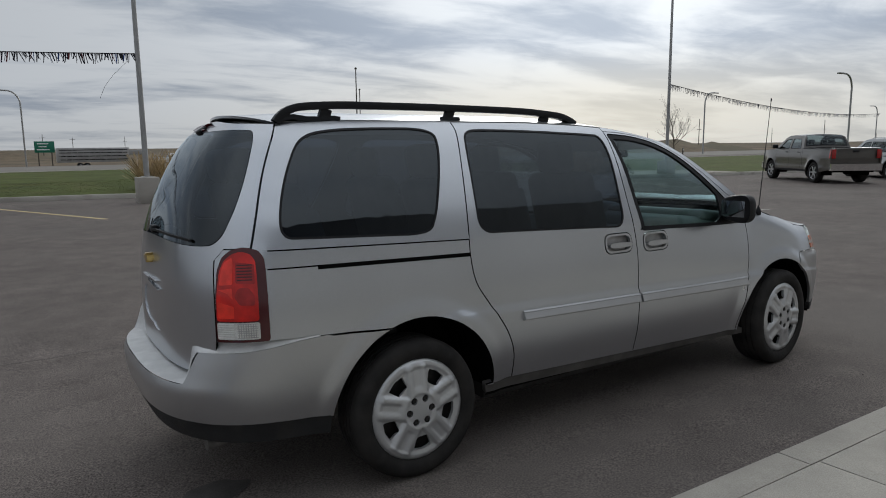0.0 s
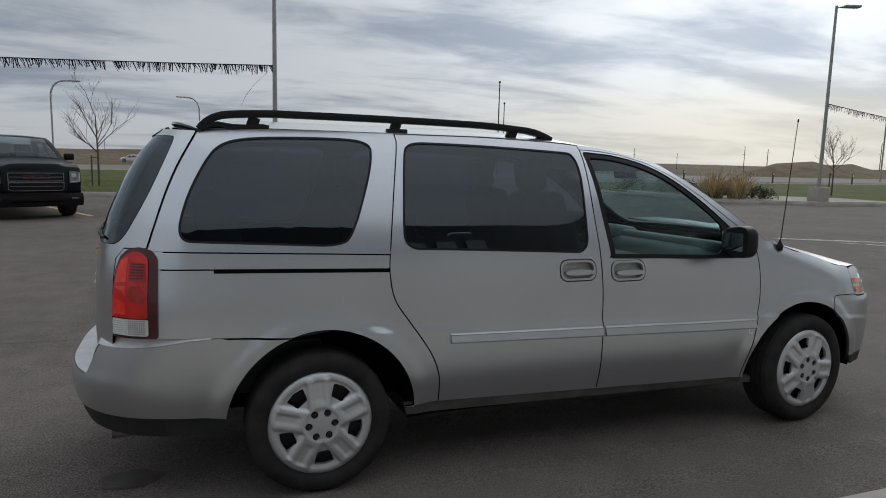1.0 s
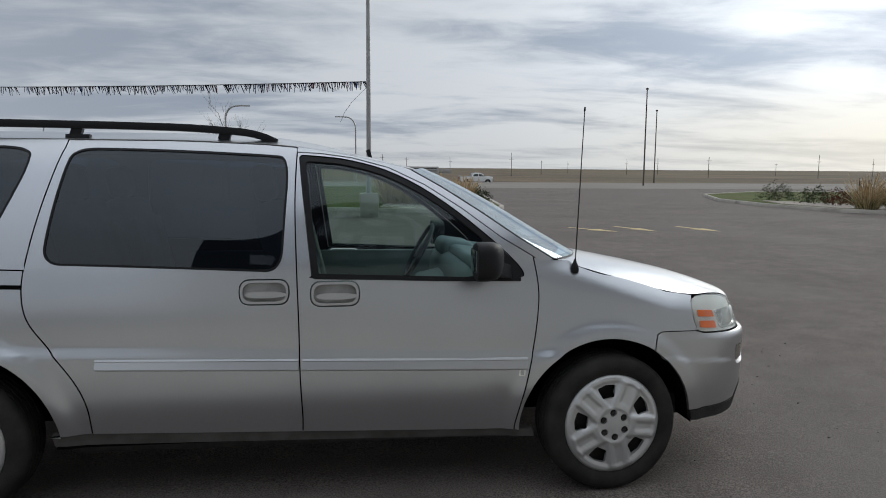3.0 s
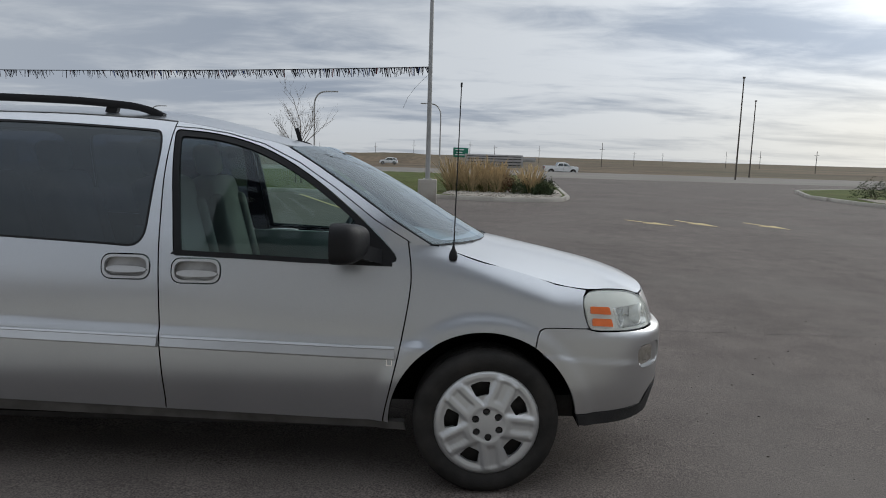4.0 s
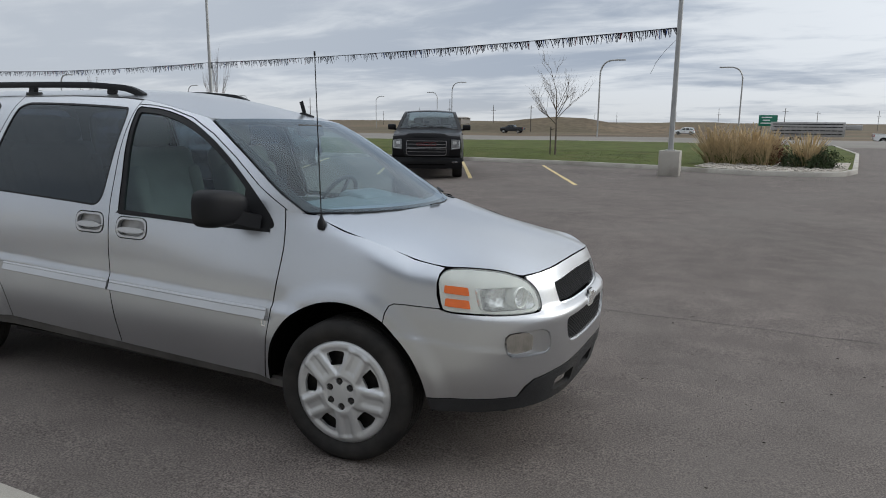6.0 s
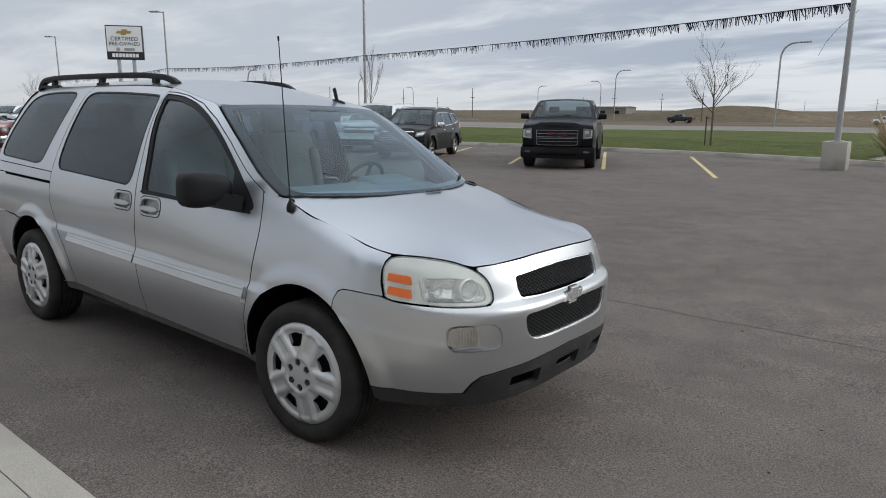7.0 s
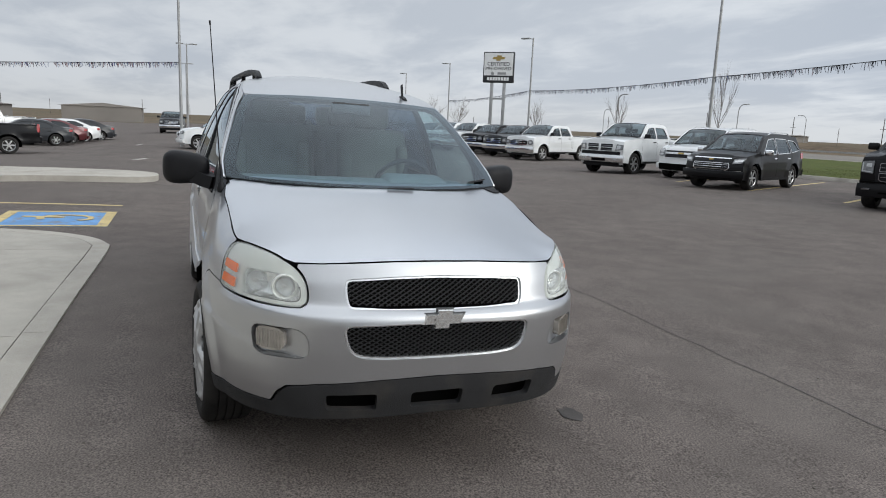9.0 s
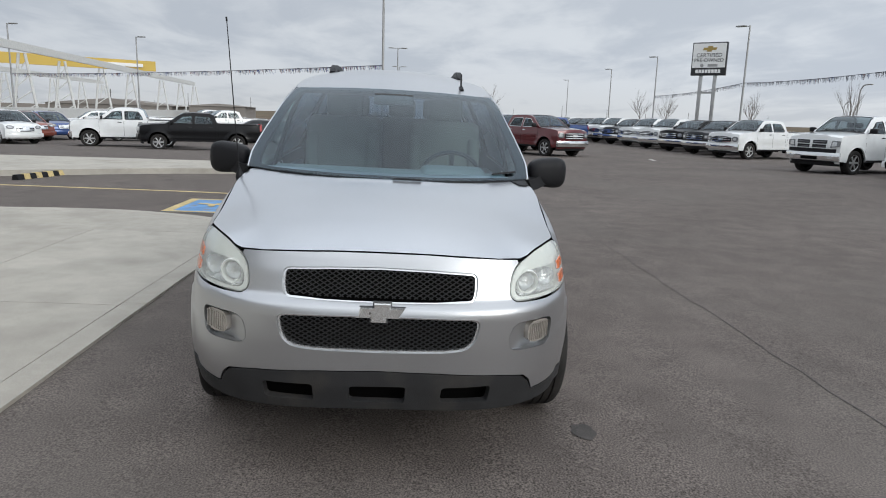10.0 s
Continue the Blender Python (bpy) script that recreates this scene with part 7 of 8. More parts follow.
put_at(mid_suv, -31.0, 1.1, 176)
small = vehicle("car", "charcoal saloon car in a row", "car", sedan_spec(), P_CHAR, "parked vehicles")
put_at(small, -38.5, -9.4, 165)
again(small, -34.6, 1.8, 176)
again(small, -47.5, -8.0, 165)
wcar = vehicle("car", "white saloon car in a row", "car", sedan_spec(), P_WHITE, "parked vehicles")
put_at(wcar, -44.5, -8.6, 165)
again(wcar, -38.4, 2.2, 176)
rcar = vehicle("car", "dark red saloon car in a row", "car", sedan_spec(), P_RED, "parked vehicles")
put_at(rcar, -41.5, -9.0, 165)
mid_pickup = vehicle("pickup_truck", "black mid-size crew-cab pickup side on", "pickup", pickup_spec(False, 0.95, w=1.9, r=.385, rim=RIM), P_BLACK, "parked vehicles")
put_at(mid_pickup, -28.6, -10.1, 164)
again(hd, -30.6, -14.2, 164, "white heavy crew-cab pickup side on")
bsuv = vehicle("suv", "bright blue compact SUV in a row", "SUV", suv_spec(4.4, 1.65), P_BLUE, "parked vehicles")
put_at(bsuv, -37.1, -21.7, 38)
rsuv = vehicle("suv", "orange-red compact SUV in a row", "SUV", suv_spec(4.4, 1.65), P_RUST, "parked vehicles")
put_at(rsuv, -34.6, -21.9, 38)
again(mid_suv, -31.0, -20.8, 38, "white SUV with dark grille in a row")
for x, y, o in ((-37.5, -16.2, wcar), (-40.5, -14, small), (-43, -19, hd), (-47, -23, mid_suv), (-50, -14, hd), (-53, -15.5, dark_truck), (-56, -17, hd), (-59, -18.5, mid_suv)):
    again(o, x, y, 150)
again(dark_truck, -62, -1.9, 92, "dark pickup seen end on, far off")
far_van = vehicle("minivan", "silver minivan parked with its red tail lamp", "minivan", suv_spec(5.1, 1.75, 1.95, 3.05, tumble=.18), P_SILVER, "parked vehicles")
put_at(far_van, 31.8, 11.2, 34)

# on the highway: a white pickup drawing a livestock trailer, and two small cars
def far_put(o, x, y, az, z):
    o.matrix_basis = pose(x, y, z, 0, 0, 90 - az)


tow = copy_thing(hd, pose(21.6, 110.4, -1.03, 0, 0, 0))
tow["label"] = "white pickup drawing a trailer on the highway"
tow["group"] = "highway traffic"
ALU = mat("trailer_aluminium", (0.36, 0.35, 0.34), .45, .5, var=.15, scale=1.5)
tr = thing("livestock_trailer", pose(10.6, 110.4, -1.03), "grey slatted livestock trailer on the highway", "trailer", "highway traffic")
part("trailer_body", box((9.6, 2.3, 2.1), (-.4, 0, 1.92), bevel=.05), ALU, tr)
part("gooseneck", box((2.2, 2.1, .75), (5.4, 0, 2.25), bevel=.06), ALU, tr)
for z in (1.25, 1.75, 2.25, 2.65):
    part("side_slot", box((9.0, .02, .12), (-.4, -1.16, z)), GAP, tr)
for x in np.arange(-4.8, 4.2, .75):
    part("side_rib", box((.07, .05, 1.7), (x, -1.17, 1.75)), ALU, tr)
for x in (-2.2, -1.3):
    car_wheel(tr, (x, -1.0, .38), -1, .38, .26, RIM)
    car_wheel(tr, (x, 1.0, .38), 1, .38, .26, RIM)
c = copy_thing(mid_suv, pose(-12.5, 168, -1.1, 0, 0, 180))
c["label"], c["group"] = "small white SUV far off on the highway", "highway traffic"
c = copy_thing(dark_truck, pose(-50, 152, -1.1, 0, 0, 180))
c["label"], c["group"] = "dark pickup far off on the highway", "highway traffic"

# ---- posts, strings, sign, plants, distance ----
GALV = mat("galvanised_steel", (0.36, 0.36, 0.355), .5, .55, var=.12, scale=3)
POST_DARK = mat("weathered_post", (0.075, 0.062, 0.05), .8, var=.2, scale=4)
WHITE_STEEL = mat("white_steel", (0.62, 0.62, 0.60), .5, .1, var=.08)


def lamp_head(bm, x, y, z, az):
    dx, dy = math.sin(radians(az)), math.cos(radians(az))
    add_tube(bm, (x, y, z), (x + dx * .5, y + dy * .5, z + .03), .03)


def lot_lamp(x, y, h=8.8, azs=(250,), block=True, label="tall galvanised lamp post with flat lamp head"):
    z0 = GZ(x, y)
    p = thing("lamp_post", Matrix.Translation((x, y, z0)), label, "lamp post", "car park lamps")
    part("pole", tube((0, 0, .5 if block else 0), (0, 0, h), .085, .055, 14), GALV, p)
    if block:
        part("concrete_base", box((.62, .62, .80), (0, 0, .38), bevel=.02), KERB, p)
        part("base_plate", box((.30, .30, .03), (0, 0, .79)), GALV, p)
    for az in azs:
        dx, dy = math.sin(radians(az)), math.cos(radians(az))
        part("lamp_arm", tube((0, 0, h - .08), (dx * .35, dy * .35, h - .04), .03), GALV, p)
        hd_ = part("lamp_head", box((.72, .34, .10), (dx * .66, dy * .66, h - .02), (0, 0, 90 - az), .03), GALV, p)
    return p


POLE_A, POLE_B, POLE_E, POLE_F, POLE_G = (2.15, 18.9), (25.9, 18.6), (-20.2, 22.8), (-43.1, 25.0), (-68.5, 27.8)
lot_lamp(*POLE_A, azs=(180,))
lot_lamp(*POLE_B, azs=(110,), h=8.6)
lot_lamp(*POLE_E, azs=(235,), h=9.0)
lot_lamp(*POLE_F, azs=(235,), block=False)
lot_lamp(*POLE_G, azs=(235,), block=False)
lot_lamp(-88, 28.7, azs=(235,), block=False)
lot_lamp(-117, 29.7, azs=(235,), block=False)
POLE_J, POLE_K = (-33.1, -1.05), (-56.5, -34.0)
lot_lamp(*POLE_J, azs=(180, 0), h=9.6, block=False)
lot_lamp(-69.5, -.5, azs=(180, 0), block=False, label="tall lamp post with two flat heads")
lot_lamp(-98, -.5, azs=(180, 0), block=False, label="tall lamp post with two flat heads")
lot_lamp(*POLE_K, azs=(20,), h=8.8, block=False)
lot_lamp(-64, -26, azs=(20,), h=8.8, block=False)


def street_lamp(x, y, h, arm, z0=-.9):
    p = thing("street_lamp", Matrix.Translation((x, y, z0)), "tall curved-arm highway street lamp", "street lamp", "highway lamps")
    bm = bmesh.new()
    pts = [(0, 0, 0), (0, 0, h * .5), (0, 0, h * .80), (arm * .03, 0, h * .88), (arm * .18, 0, h * .95), (arm * .45, 0, h * .99), (arm * .9, 0, h)]
    add_sweep(bm, spline(pts, 4), [(.10 * math.cos(a), .10 * math.sin(a)) for a in np.linspace(0, 2 * math.pi, 7)[:-1]], up=(0, 1, 0))
    part("mast", bm, GALV, p)
    part("lamp_head", box((.9, .35, .16), (arm * 1.1, 0, h - .02), bevel=.05), GALV, p)
    return p


for x, y, h, arm in ((-14.8, 85, 10.2, 2.4), (1.3, 101, 10.2, -2.4), (-54, 126, 10.2, 2.4), (-78, 169, 10.2, -2.4), (80, 37, 10.0, -2.4), (160, 71, 10.0, -2.4), (88, 62, 10.0, 2.4), (-110, 190, 10, 2.4), (-150, 175, 10, -2.4), (-118, 118, 10, 2.4), (-190, 130, 10, 2.4), (-96, 70, 9, 2.0)):
    street_lamp(x, y, h, arm)
for x, y, h in ((31.5, 64.5, 10.2), (40.7, 82.4, 9.6)):
    p = thing("floodlight_post", Matrix.Translation((x, y, -.3)), "slim dark post with a small top lamp", "lamp post", "slim posts")
    part("pole", tube((0, 0, 0), (0, 0, h), .085, .055, 10), POST_DARK, p)
    part("lamp_head", box((.22, .22, .2), (0, 0, h + .08), bevel=.04), POST_DARK, p)

# strings of tinsel tassels between the posts
TASSEL = mat("foil_tassels", (0.022, 0.023, 0.032), .5, .0, spec=.2, var=.4, scale=2)
TASSEL_RED = mat("red_foil_tassels", (0.16, 0.02, 0.025), .45, .3, var=.3, scale=2)


TASSEL_BLUE = mat("blue_foil_tassels", (0.03, 0.07, 0.24), .4, .3, var=.3, scale=2)
TASSEL_PALE = mat("silver_foil_tassels", (0.40, 0.41, 0.43), .35, .6, var=.3, scale=2)


def string(a, b, sag, seed, hang=.30, red=.06):
    rg = random.Random(seed)
    a, b = Vector(a), Vector(b)
    n = int((b - a).length / .045)
    line = [a.lerp(b, k / 60) - Vector((0, 0, sag * 4 * (k / 60) * (1 - k / 60))) for k in range(61)]
    st = thing("tassel_string", Matrix.Identity(4), "string of dark foil tassels between lamp posts", "bunting", "tassel strings")
    bm = bmesh.new()
    add_sweep(bm, line, [(-.012, -.012), (.012, -.012), (.012, .012), (-.012, .012)])
    part("cord", bm, TASSEL, st)
    sets = [([], []) for _ in range(4)]
    d = (b - a).normalized()
    clump = 0
    for i in range(n):
        k = i / n
        if clump <= 0:
            clump = rg.randint(3, 14)
            dens = rg.choice((1, 1, 1, .7, .35))
        clump -= 1
        if rg.random() > dens:
            continue
        p = a.lerp(b, k) - Vector((0, 0, sag * 4 * k * (1 - k)))
        l, w = hang * rg.uniform(.45, 1.05), rg.uniform(.010, .024)
        sway = d * rg.uniform(-.16, .05) + Vector((0, 0, -l))
        pick = rg.random()
        tgt = sets[1] if pick < red else sets[2] if pick < red * 2.4 else sets[3] if pick < red * 3.2 else sets[0]
        i0 = len(tgt[0])
        tgt[0].extend([p - d * w, p + d * w, p + sway + d * w * .6, p + sway - d * w * .6])
        tgt[1].append((i0, i0 + 1, i0 + 2, i0 + 3))
    for (v_, f_), m_, lab in zip(sets, (TASSEL, TASSEL_RED, TASSEL_BLUE, TASSEL_PALE), ("", "red foil tassels", "blue foil tassels", "silver foil tassels")):
        tagged(link_mesh("tassels", v_, f_, m_, st, lab, smooth=False), kind="stuff")


zt = lambda p, h: (*p, GZ(*p) + h)
string(zt(POLE_A, 4.45), zt(POLE_E, 4.45), .12, 1)
string(zt(POLE_E, 4.45), zt(POLE_F, 4.75), .18, 2)
string(zt(POLE_F, 4.75), zt(POLE_G, 4.6), .18, 3)
string(zt(POLE_B, 4.45), (64, 26.5, 4.0), .55, 5)
string(zt(POLE_J, 4.4), zt(POLE_K, 4.6), .15, 6, red=.22)
bm = bmesh.new()
add_sweep(bm, [(2.1, 20.2, 4.4), (1.6, 20.2, 3.9), (1.35, 20.2, 3.55), (1.2, 20.2, 3.2)], [(-.006, 0), (.006, 0), (0, .01)])
tagged(part("loose_cord", bm, TASSEL), "loose dark cord hanging from a lamp post", "cord")

# pylon sign
SIGN_WHITE = mat("sign_white", (0.80, 0.80, 0.79), .4, var=.03)
SIGN_BLACK = mat("sign_black", (0.02, 0.02, 0.022), .4)
sg_az = -65.9
sx_, sy_ = 6.5 + math.sin(radians(sg_az)) * 60, .06 + math.cos(radians(sg_az)) * 60
sign = thing("pylon_sign", pose(sx_, sy_, GZ(sx_, sy_), 0, 0, 52), "white and black dealership sign on two steel posts", "sign")
zb, zt_, w2 = 5.55, 8.12, 1.34
part("panel_case", box((2 * w2, .35, zt_ - zb), (0, 0, (zb + zt_) / 2), bevel=.03), SIGN_BLACK, sign)
part("white_face", box((2 * w2 - .16, .03, 1.88), (0, -.18, zt_ - 1.03)), SIGN_WHITE, sign)
part("black_face", box((2 * w2 - .16, .03, .52), (0, -.18, zb + .32)), SIGN_BLACK, sign)
for x in (-.55, .55):
    part("sign_post", box((.24, .24, zb), (x, 0, zb / 2), bevel=.01), GALV, sign)
part("cross_brace", box((1.1, .12, .14), (0, 0, zb - 1.35)), GALV, sign)


def lettering(text, size, at, material, parent, name="lettering"):
    cu = bpy.data.curves.new(name, "FONT")
    cu.body, cu.size, cu.align_x, cu.align_y, cu.extrude = text, size, "CENTER", "CENTER", .006
    ob = bpy.data.objects.new(name, cu)
    me = bpy.data.meshes.new_from_object(ob)
    bpy.data.objects.remove(ob)
    me.materials.append(material)
    o = new(name, me)
    o.parent = parent
    o.matrix_basis = pose(*at, 90, 0, 0)
    return o


lettering("CERTIFIED", .43, (0, -.205, zt_ - 1.02), SIGN_BLACK, sign)
lettering("PRE-OWNED", .39, (0, -.205, zt_ - 1.40), SIGN_BLACK, sign)
bm = bmesh.new()
q = [(-.55, -.10), (-.22, -.10), (-.22, -.22), (.16, -.22), (.16, -.10), (.48, -.10), (.58, .10), (.24, .10), (.24, .22), (-.14, .22), (-.14, .10), (-.46, .10)]
bm.faces.new([bm.verts.new((x, -.21, zt_ - .52 + z)) for x, z in q])
part("gold_emblem", bm, GOLD, sign)
bm = bmesh.new()
add_tube(bm, (-.5, -.19, zt_ - 1.80), (-.5, -.215, zt_ - 1.80), .14, seg=18)
part("round_emblem", bm, GALV, sign)
part("name_bar", box((.75, .02, .20), (.32, -.20, zt_ - 1.80)), GALV, sign)
for i in range(8):
    part("name_bar", box((.20, .02, .27), (-.86 + i * .245, -.20, zb + .32)), SIGN_WHITE, sign)

# green guide sign by the highway
gs = thing("road_sign", pose(5.0, 131, -1.0), "green highway guide sign on two posts", "road sign")
part("sign_panel", box((3.0, .08, 1.9), (0, 0, 3.2), bevel=.02), mat("sign_green", (0.012, 0.16, 0.10), .5), gs)
for i, w in enumerate((1.7, 1.2, 1.9)):
    part("text_bar", box((w, .02, .18), (-.4 + w * .1, -.05, 3.75 - i * .5)), SIGN_WHITE, gs)
for x in (-1.0, 1.0):
    part("sign_post", box((.16, .16, 2.4), (x, .05, 1.2)), POST_DARK, gs)

# bare trees
BARK = mat("grey_bark", (0.13, 0.105, 0.085), .9, var=.25, scale=12)


def bare_tree(x, y, h, seed, spread=.55, staked=True, z0=None, slim=1.0):
    rg = random.Random(seed)
    z0 = GZ(x, y) + .12 if z0 is None else z0
    t = thing("tree", Matrix.Translation((x, y, z0)), "young leafless tree with many thin twigs", "tree", "bare trees")
    bm = bmesh.new()
    tw = bmesh.new()

    def limb(b, p, d, l, r, depth):
        q = p + d * l * .5 + Vector((rg.uniform(-.05, .05), rg.uniform(-.05, .05), 0)) * l
        e = q + (d + Vector((rg.uniform(-.2, .2), rg.uniform(-.2, .2), .12))).normalized() * l * .5
        seg = 7 if depth == 0 else 5 if depth < 2 else 3
        for a, c, r0, r1 in ((p, q, r, r * .8), (q, e, r * .8, r * .55)):
            add_tube(b, a, c, r0, r1, seg, False)
        if depth >= 4:
            return
        for k in range(rg.randint(3, 4) if depth < 3 else rg.randint(2, 4)):
            at = p.lerp(q, rg.uniform(.5, 1)) if rg.random() < .4 else q.lerp(e, rg.uniform(.1, 1))
            ang = rg.uniform(0, 6.28)
            out_ = Vector((math.cos(ang), math.sin(ang), 0))
            nd = (d * rg.uniform(.6, 1.0) + out_ * spread * rg.uniform(.6, 1.3) + Vector((0, 0, .25))).normalized()
            limb(bm if depth < 1 else tw, at, nd, l * rg.uniform(.55, .8), r * .5, depth + 1)

    add_tube(bm, (0, 0, 0), (0, 0, h * .32), .045 * h / 4, .035 * h / 4, 8)
    limb(bm, Vector((0, 0, h * .30)), Vector((.02, 0, 1)), h * .36, .032 * h / 4, 0)
    for k in range(6):
        a = k * 1.05 + rg.uniform(-.3, .3)
        limb(tw, Vector((0, 0, h * rg.uniform(.30, .46))), Vector((math.cos(a) * .75, math.sin(a) * .75, .75)).normalized(), h * .27, .018 * h / 4, 1)
    t.matrix_basis = t.matrix_basis @ Matrix.Diagonal((slim, slim, 1, 1))
    part("trunk", bm, BARK, t)
    tagged(part("crown", tw, BARK, t), kind="stuff")
    if staked:
        part("stake", tube((-.25, 0, 0), (-.25, 0, 1.25), .03), POST_DARK, t)
        part("tie", tube((-.25, 0, 1.15), (0, 0, 1.2), .012), BLACK, t)
    return t


bare_tree(-4.0, 27.6, 4.4, 3)
bare_tree(33, 23.8, 4.0, 8)
bare_tree(-22.0, 25.0, 5.0, 5, .25, False, slim=.5)
bare_tree(-53, 31, 5.0, 9, .5, False, slim=.65)
bare_tree(-36.5, 29, 4.8, 12, .3, False, slim=.6)
bare_tree(-78, 33, 5.0, 14, .4, False)
bare_tree(-96, 36, 6.0, 15, .4, False)
bare_tree(-150, 20, 9.0, 16, .4, False, -1)

# planted beds
STRAW = mat("straw_grass", (0.48, 0.37, 0.22), .9, var=.25, scale=5, each=.1)
BLADE = mat("grass_blades", (0.11, 0.125, 0.04), .9, var=.3, scale=6)
SHRUB = mat("dark_evergreen", (0.045, 0.06, 0.028), .9, var=.4, scale=8)
SHRUB_RED = mat("russet_shrub", (0.10, 0.035, 0.022), .9, var=.4, scale=8)


def reeds(x, y, h, w, seed):
    rg = random.Random(seed)
    t = thing("ornamental_grass", Matrix.Translation((x, y, GZ(x, y) + .13)), "tall straw-coloured ornamental grass clump", "grass clump", "reed grasses")
    v, f, gv, gf = [], [], [], []
    for i in range(380):
        a, q = rg.uniform(0, 6.28), w * math.sqrt(rg.random()) * .45
        p = Vector((q * math.cos(a), q * math.sin(a), 0))
        lean = Vector((math.cos(a), math.sin(a), 0)) * rg.uniform(.05, .75) * h * .6 + Vector((rg.gauss(0, .06), rg.gauss(0, .06), 0))
        hh = h * rg.uniform(.45, 1.05) * (1 - .45 * q / (w * .45) * rg.random())
        s = Vector((-math.sin(a), math.cos(a), 0)) if i % 2 else Vector((1, 0, 0))
        green = i % 3 == 0
        V, Fc = (gv, gf) if green else (v, f)
        if green:
            hh *= .55
            lean *= 1.3
        i0 = len(V)
        m = p + lean * .35 + Vector((0, 0, hh * .55))
        e = p + lean + Vector((0, 0, hh))
        k = .006 if not green else .008
        V.extend([p - s * k, p + s * k, m + s * k * (1.3 if not green else 1), m - s * k * (1.3 if not green else 1), e + s * k * (2.2 if not green else .1), e - s * k * (2.2 if not green else .1)])
        Fc.extend([(i0, i0 + 1, i0 + 2, i0 + 3), (i0 + 3, i0 + 2, i0 + 4, i0 + 5)])
    tagged(link_mesh("stems", v, f, STRAW, t, smooth=False), kind="stuff")
    tagged(link_mesh("blades", gv, gf, BLADE, t, smooth=False), kind="stuff")


def shrub(x, y, h, w, material, seed, label):
    rg = random.Random(seed)
    t = thing("shrub", Matrix.Translation((x, y, GZ(x, y) + .13)), label, "shrub", "bed shrubs")
    bm = bmesh.new()
    for k in range(7):
        a = rg.uniform(0, 6.28)
        add_tube(bm, (0, 0, 0), (w * .35 * math.cos(a), w * .35 * math.sin(a), h * rg.uniform(.5, .85)), .012, .004, 4, False)
    part("branches", bm, BARK, t)
    v, f = [], []
    for i in range(1100):
        a, u = rg.uniform(0, 6.28), rg.random()
        el_ = math.asin(u)
        lump = 1 + .22 * math.sin(3 * a + seed) + .18 * math.sin(5 * a + 2 * el_ * 3)
        q = (.55 + .45 * rg.random() ** .5) * lump
        p = Vector((w * .5 * q * math.cos(el_) * math.cos(a), w * .5 * q * math.cos(el_) * math.sin(a), h * (.08 + .92 * q * .85 * math.sin(el_))))
        n_ = Vector((rg.gauss(0, 1), rg.gauss(0, 1), rg.gauss(0, 1))).normalized()
        s = n_.orthogonal().normalized() * .035
        r_ = n_.cross(s).normalized() * .022
        i0 = len(v)
        v.extend([p - s, p + r_, p + s, p - r_])
        f.append((i0, i0 + 1, i0 + 2, i0 + 3))
    tagged(link_mesh("leaves", v, f, material, t, smooth=False), kind="stuff")


GRAVEL = mat("bed_gravel", (0.34, 0.31, 0.27), .95, var=.35, scale=25, fine=.5, fscale=18, bump=1.0, bscale=30)
bed = [(2.6, 22.0), (3.4, 21.2), (4.7, 20.75), (6.2, 20.95), (7.0, 21.7), (7.4, 23.2), (7.9, 27.5), (3.2, 26.8)]
tagged(slab("planting_bed", bed, GRAVEL, .155, .03, step=.5), "pale gravel planting bed inside the kerb", "planting bed", kind="structure")
bed2 = [(21.0, 25), (21.3, 21.5), (22.8, 19.2), (25, 18.1), (30, 17.5), (30, 21), (25, 24), (22, 28)]
tagged(slab("planting_bed", bed2, GRAVEL, .155, .03, step=.6), "pale gravel planting bed inside the kerb", "planting bed", kind="structure")
for i, (x, y, h, w) in enumerate(((3.1, 24.3, 1.5, .75), (3.75, 24.0, 1.4, .7), (4.45, 24.2, 1.5, .75), (4.85, 23.9, 1.3, .6), (6.15, 23.6, 1.2, .7))):
    reeds(x, y, h, w, 20 + i)
shrub(5.2, 24.0, .95, 1.0, SHRUB_RED, 31, "russet-leaved low shrub in the gravel bed")
shrub(5.75, 23.4, .65, .9, SHRUB, 32, "low dark evergreen shrub in the gravel bed")
shrub(6.75, 23.4, .80, .8, SHRUB, 33, "low dark evergreen shrub in the gravel bed")
shrub(6.5, 22.9, .5, .8, SHRUB, 34, "low dark evergreen shrub in the gravel bed")
for i, (x, y, h, w) in enumerate(((21.9, 20.7, 1.4, .9), (22.8, 20.2, 1.3, .8))):
    reeds(x, y, h, w, 40 + i)
for i, (x, y, h, w, m) in enumerate(((22.3, 27.2, 1.0, 1.6, SHRUB), (22.4, 24.6, .9, 1.4, SHRUB), (22.6, 23.2, .8, 1.3, SHRUB_RED), (23.0, 21.9, 1.1, 1.3, SHRUB_RED), (23.6, 21.0, 1.3, 1.3, SHRUB_RED), (23.9, 19.9, .7, 1.2, SHRUB))):
    shrub(x, y, h, w, m, 50 + i, "low russet shrub in the gravel bed" if m is SHRUB_RED else "low dark evergreen shrub in the gravel bed")
rg = random.Random(77)
bm = bmesh.new()
for i in range(330):
    x, y = rg.uniform(2.6, 7.6), rg.uniform(20.9, 24.5)
    if not inside(np.array([(x, y)]), shrunk(np.array(bed), .1))[0]:
        continue
    bmesh.ops.create_icosphere(bm, subdivisions=1, radius=rg.uniform(.03, .07), matrix=Matrix.Translation((x, y, GZ(x, y) + .165)) @ Matrix.Diagonal((1.2, 1, .6, 1)))
tagged(part("bed_stones", bm, GRAVEL), "pale rounded stones on the planting bed", "stones", kind="stuff")

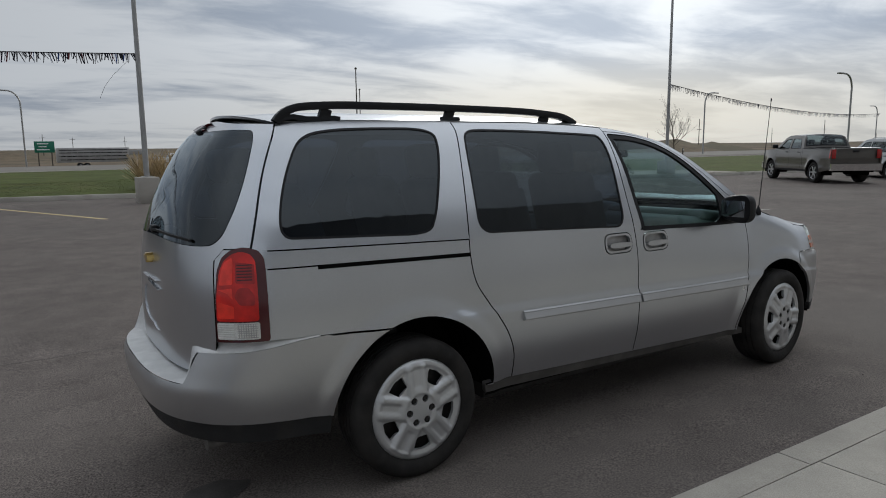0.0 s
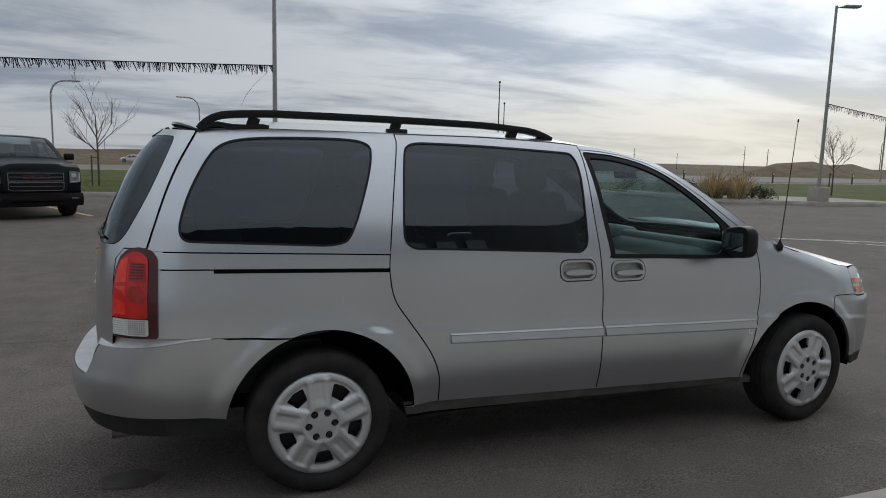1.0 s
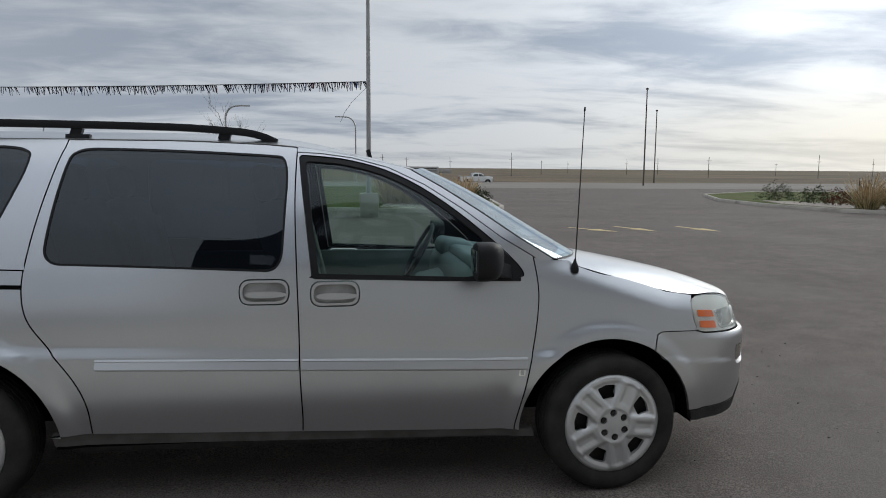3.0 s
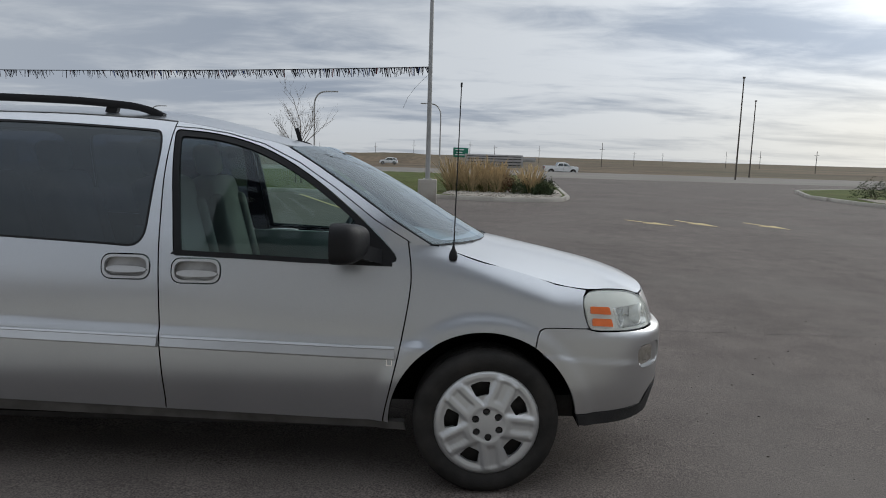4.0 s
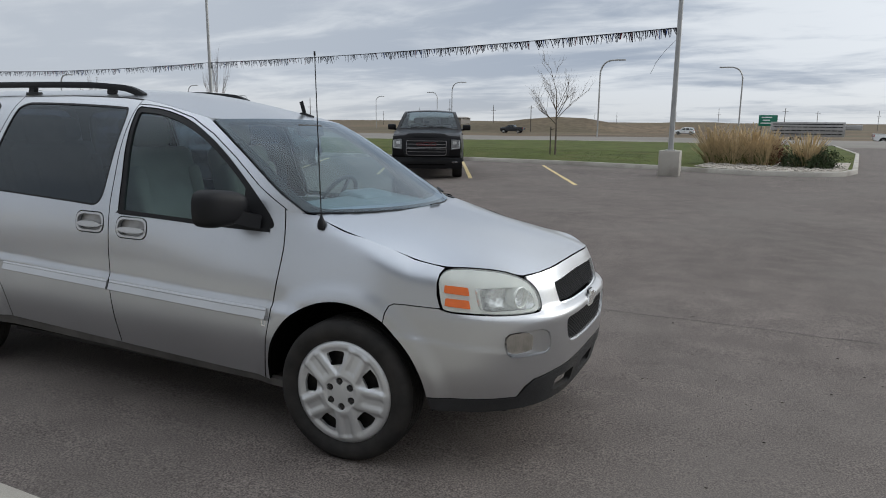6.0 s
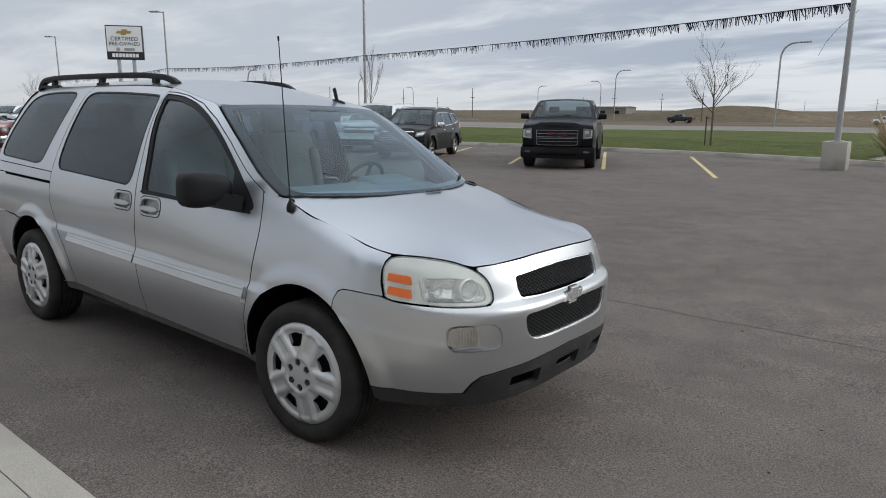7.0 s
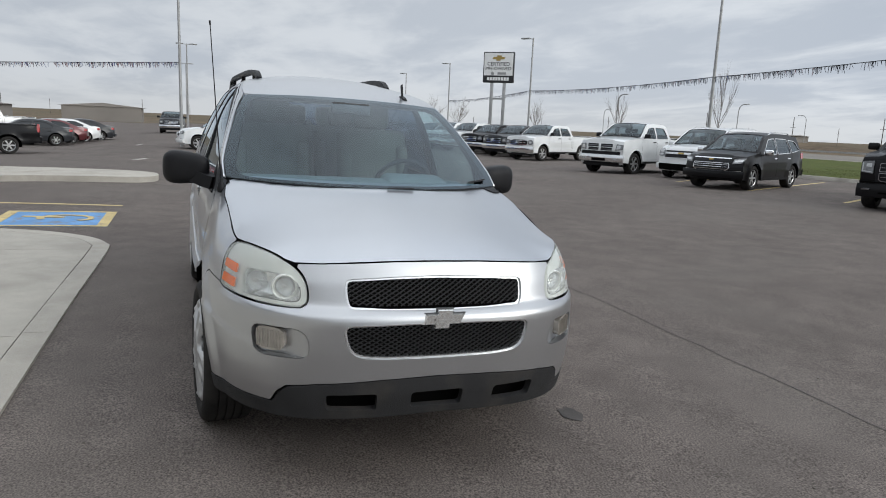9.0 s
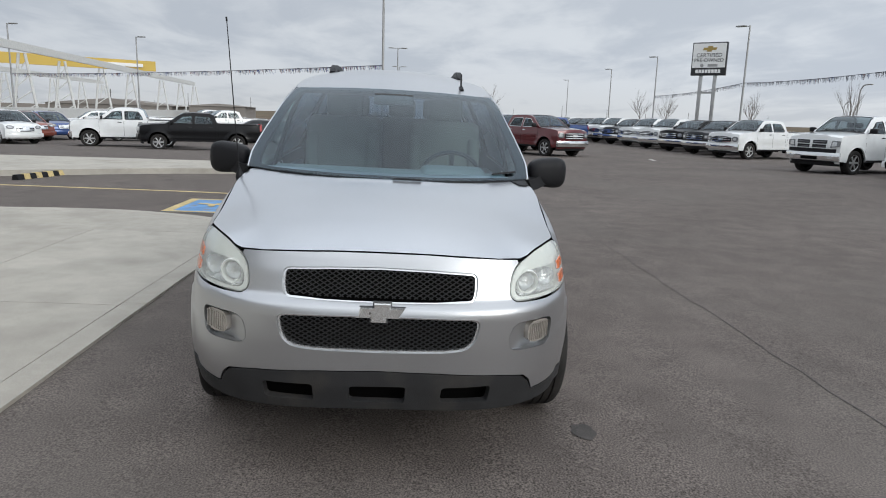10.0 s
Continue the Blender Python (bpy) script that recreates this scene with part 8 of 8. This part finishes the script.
# grass blades along the near edge of the lawns
v, f = [], []
poly1 = shrunk(divided(np.array(lawn_line), 1.5), .2)
cand = np.array([(rg.uniform(-22, 9), rg.uniform(20.8, 34)) for _ in range(26000)])
ok = inside(cand, poly1) & ~inside(cand, np.array(bed))
for x, y in cand[ok]:
    h, a = rg.uniform(.014, .034), rg.uniform(0, 6.28)
    s = Vector((math.cos(a), math.sin(a), 0)) * .012
    p = Vector((x, y, GZ(x, y) + .125))
    i0 = len(v)
    v.extend([p - s, p + s, p + Vector((rg.uniform(-.03, .03), rg.uniform(-.03, .03), h))])
    f.append((i0, i0 + 1, i0 + 2))
tagged(link_mesh("grass", v, f, LAWN, smooth=False), "short green lawn grass blades", "grass", kind="stuff")

# far buildings, frames and posts
FAR_GREY = mat("far_grey_wall", (0.22, 0.20, 0.18), .8, var=.1, scale=.1)
FAR_YELLOW = mat("yellow_cladding", (0.56, 0.39, 0.07), .5, var=.05, scale=.2)
FAR_GREEN = mat("green_metal_roof", (0.10, 0.30, 0.22), .5, .2, var=.05)


def steel_bent(x, y, h, turn):
    t = thing("steel_frame", pose(x, y, -.66, 0, 0, turn), "white open steel portal column under construction", "steel frame", "steel frames")
    for s in (-1, 1):
        part("column_leg", tube((s * .25, 0, h), (s * 1.1, 0, 0), .13, seg=6), WHITE_STEEL, t)
    for k in range(4):
        z = h * (.15 + .2 * k)
        w_ = 1.1 - .85 * z / h
        part("lattice_bar", tube((-w_, 0, z), (w_ * .8, 0, z + h * .16), .06, seg=5), WHITE_STEEL, t)
    return t


cols = [(-59, -34.3), (-68.5, -35.3), (-81, -36.6), (-93.5, -38), (-112, -40), (-126, -41.3), (-139, -42.6)]
for x, y in cols:
    steel_bent(x, y, 6.6, 112)
    steel_bent(x - 9, y - 22, 6.6, 112)
bm = bmesh.new()
add_sweep(bm, [(x, y, 6.5) for x, y in [(-46, -33)] + cols], [(-.15, -.35), (.15, -.35), (.15, .35), (-.15, .35)])
tagged(part("steel_beam", bm, WHITE_STEEL), "long white steel eaves beam on open columns", "beam")
bm = bmesh.new()
add_sweep(bm, [(x - 9, y - 22, 6.5) for x, y in [(-46, -33)] + cols], [(-.15, -.35), (.15, -.35), (.15, .35), (-.15, .35)])
tagged(part("steel_beam", bm, WHITE_STEEL), "long white steel eaves beam on open columns", "beam")
bm = bmesh.new()
add_sweep(bm, [(-48, -30.5, .25), (-92, -35.4, .25), (-140, -40.2, .25)], [(-.12, -.95), (.12, -.95), (.12, .95), (-.12, .95)])
tagged(part("site_hoarding", bm, WHITE_STEEL), "long low white hoarding before the steel frames", "hoarding")
bm = box((1.0, 95, 2.4), (0, 0, 0))
yb = part("yellow_hoarding", bm, FAR_YELLOW)
yb.matrix_basis = pose(-148.5, -102.7, 11.6, 0, 0, 31)
tagged(yb, "long yellow fascia of a far warehouse", "warehouse")
part("sign_bar", box((.2, 9, .8), (.7, 40, 0)), SIGN_WHITE, yb)
part("warehouse_wall", box((.8, 95, 1.6), (-.5, 0, -10.9)), FAR_GREY, yb)


def far_house(x, y, w, d, h, wall, roof, label, z0=-.9, pitch=.35):
    t = thing("building", pose(x, y, z0, 0, 0, math.degrees(math.atan2(x, -y)) * 0), label, "building", "far buildings")
    part("wall", box((w, d, h), (0, 0, h / 2)), wall, t)
    bm = bmesh.new()
    a = [bm.verts.new((sx * w * .52, sy * d * .55, h)) for sx, sy in ((-1, -1), (1, -1), (1, 1), (-1, 1))]
    r0, r1 = bm.verts.new((-w * .5, 0, h + d * pitch)), bm.verts.new((w * .5, 0, h + d * pitch))
    for q in ((a[0], a[1], r1, r0), (a[2], a[3], r0, r1), (a[0], r0, a[3]), (a[1], a[2], r1), (a[3], a[2], a[1], a[0])):
        bm.faces.new(q)
    part("roof", bm, roof, t)
    for k in range(3):
        part("window", box((w * .12, .1, h * .3), (w * (-.3 + .3 * k), -d * .5 - .03, h * .55)), CAR_GLASS, t)
    return t


far_house(-158, 12, 15, 9, 2.7, P_WHITE, FAR_GREEN, "white farm building with green metal roof", pitch=.22)
for x, y, w, d, h in ((-150, -62, 12, 26, 2.8), (-112, -30, 8, 9, 2.9), (-190, -20, 10, 18, 3.6), (-150, 150, 16, 8, 3.5), (-95, 210, 16, 8, 3.5), (-310, 330, 40, 12, 5)):
    far_house(x, y, w, d, h, FAR_GREY, FAR_GREY, "low grey far-off building", pitch=.05)
for i in range(60):
    rgx = random.Random(900 + i)
    az, d = (-140 + 215 * (i + rgx.random() * .8) / 60), rgx.uniform(190, 520)
    x, y = d * math.sin(radians(az)), d * math.cos(radians(az))
    t = thing("utility_post", Matrix.Translation((x, y, -1.2)), "thin weathered utility post far off", "utility post", "utility posts")
    part("pole", tube((0, 0, 0), (0, 0, rgx.uniform(7, 10)), .13, .09, 6), POST_DARK, t)
    part("cross_arm", box((1.8, .10, .10), (0, 0, 6.6)), POST_DARK, t)
# guard rail and marker posts between lot and highway
bm = bmesh.new()
add_sweep(bm, [(x, 128 + .15 * x, -.35) for x in range(-400, -60, 20)], [(-.05, -.15), (.05, -.15), (.05, .15), (-.05, .15)])
tagged(part("guard_rail", bm, GALV), "long low metal guard rail beside the highway", "guard rail")
for x, y in ((44, 49), (52, 46), (60, 44)):
    t = thing("marker_post", Matrix.Translation((x, y, -.1)), "short white roadside marker post", "marker post", "marker posts")
    part("post", box((.10, .10, 1.2), (0, 0, .6)), POST_DARK, t)
    part("reflector", box((.11, .02, .18), (0, -.06, 1.05)), SIGN_WHITE, t)
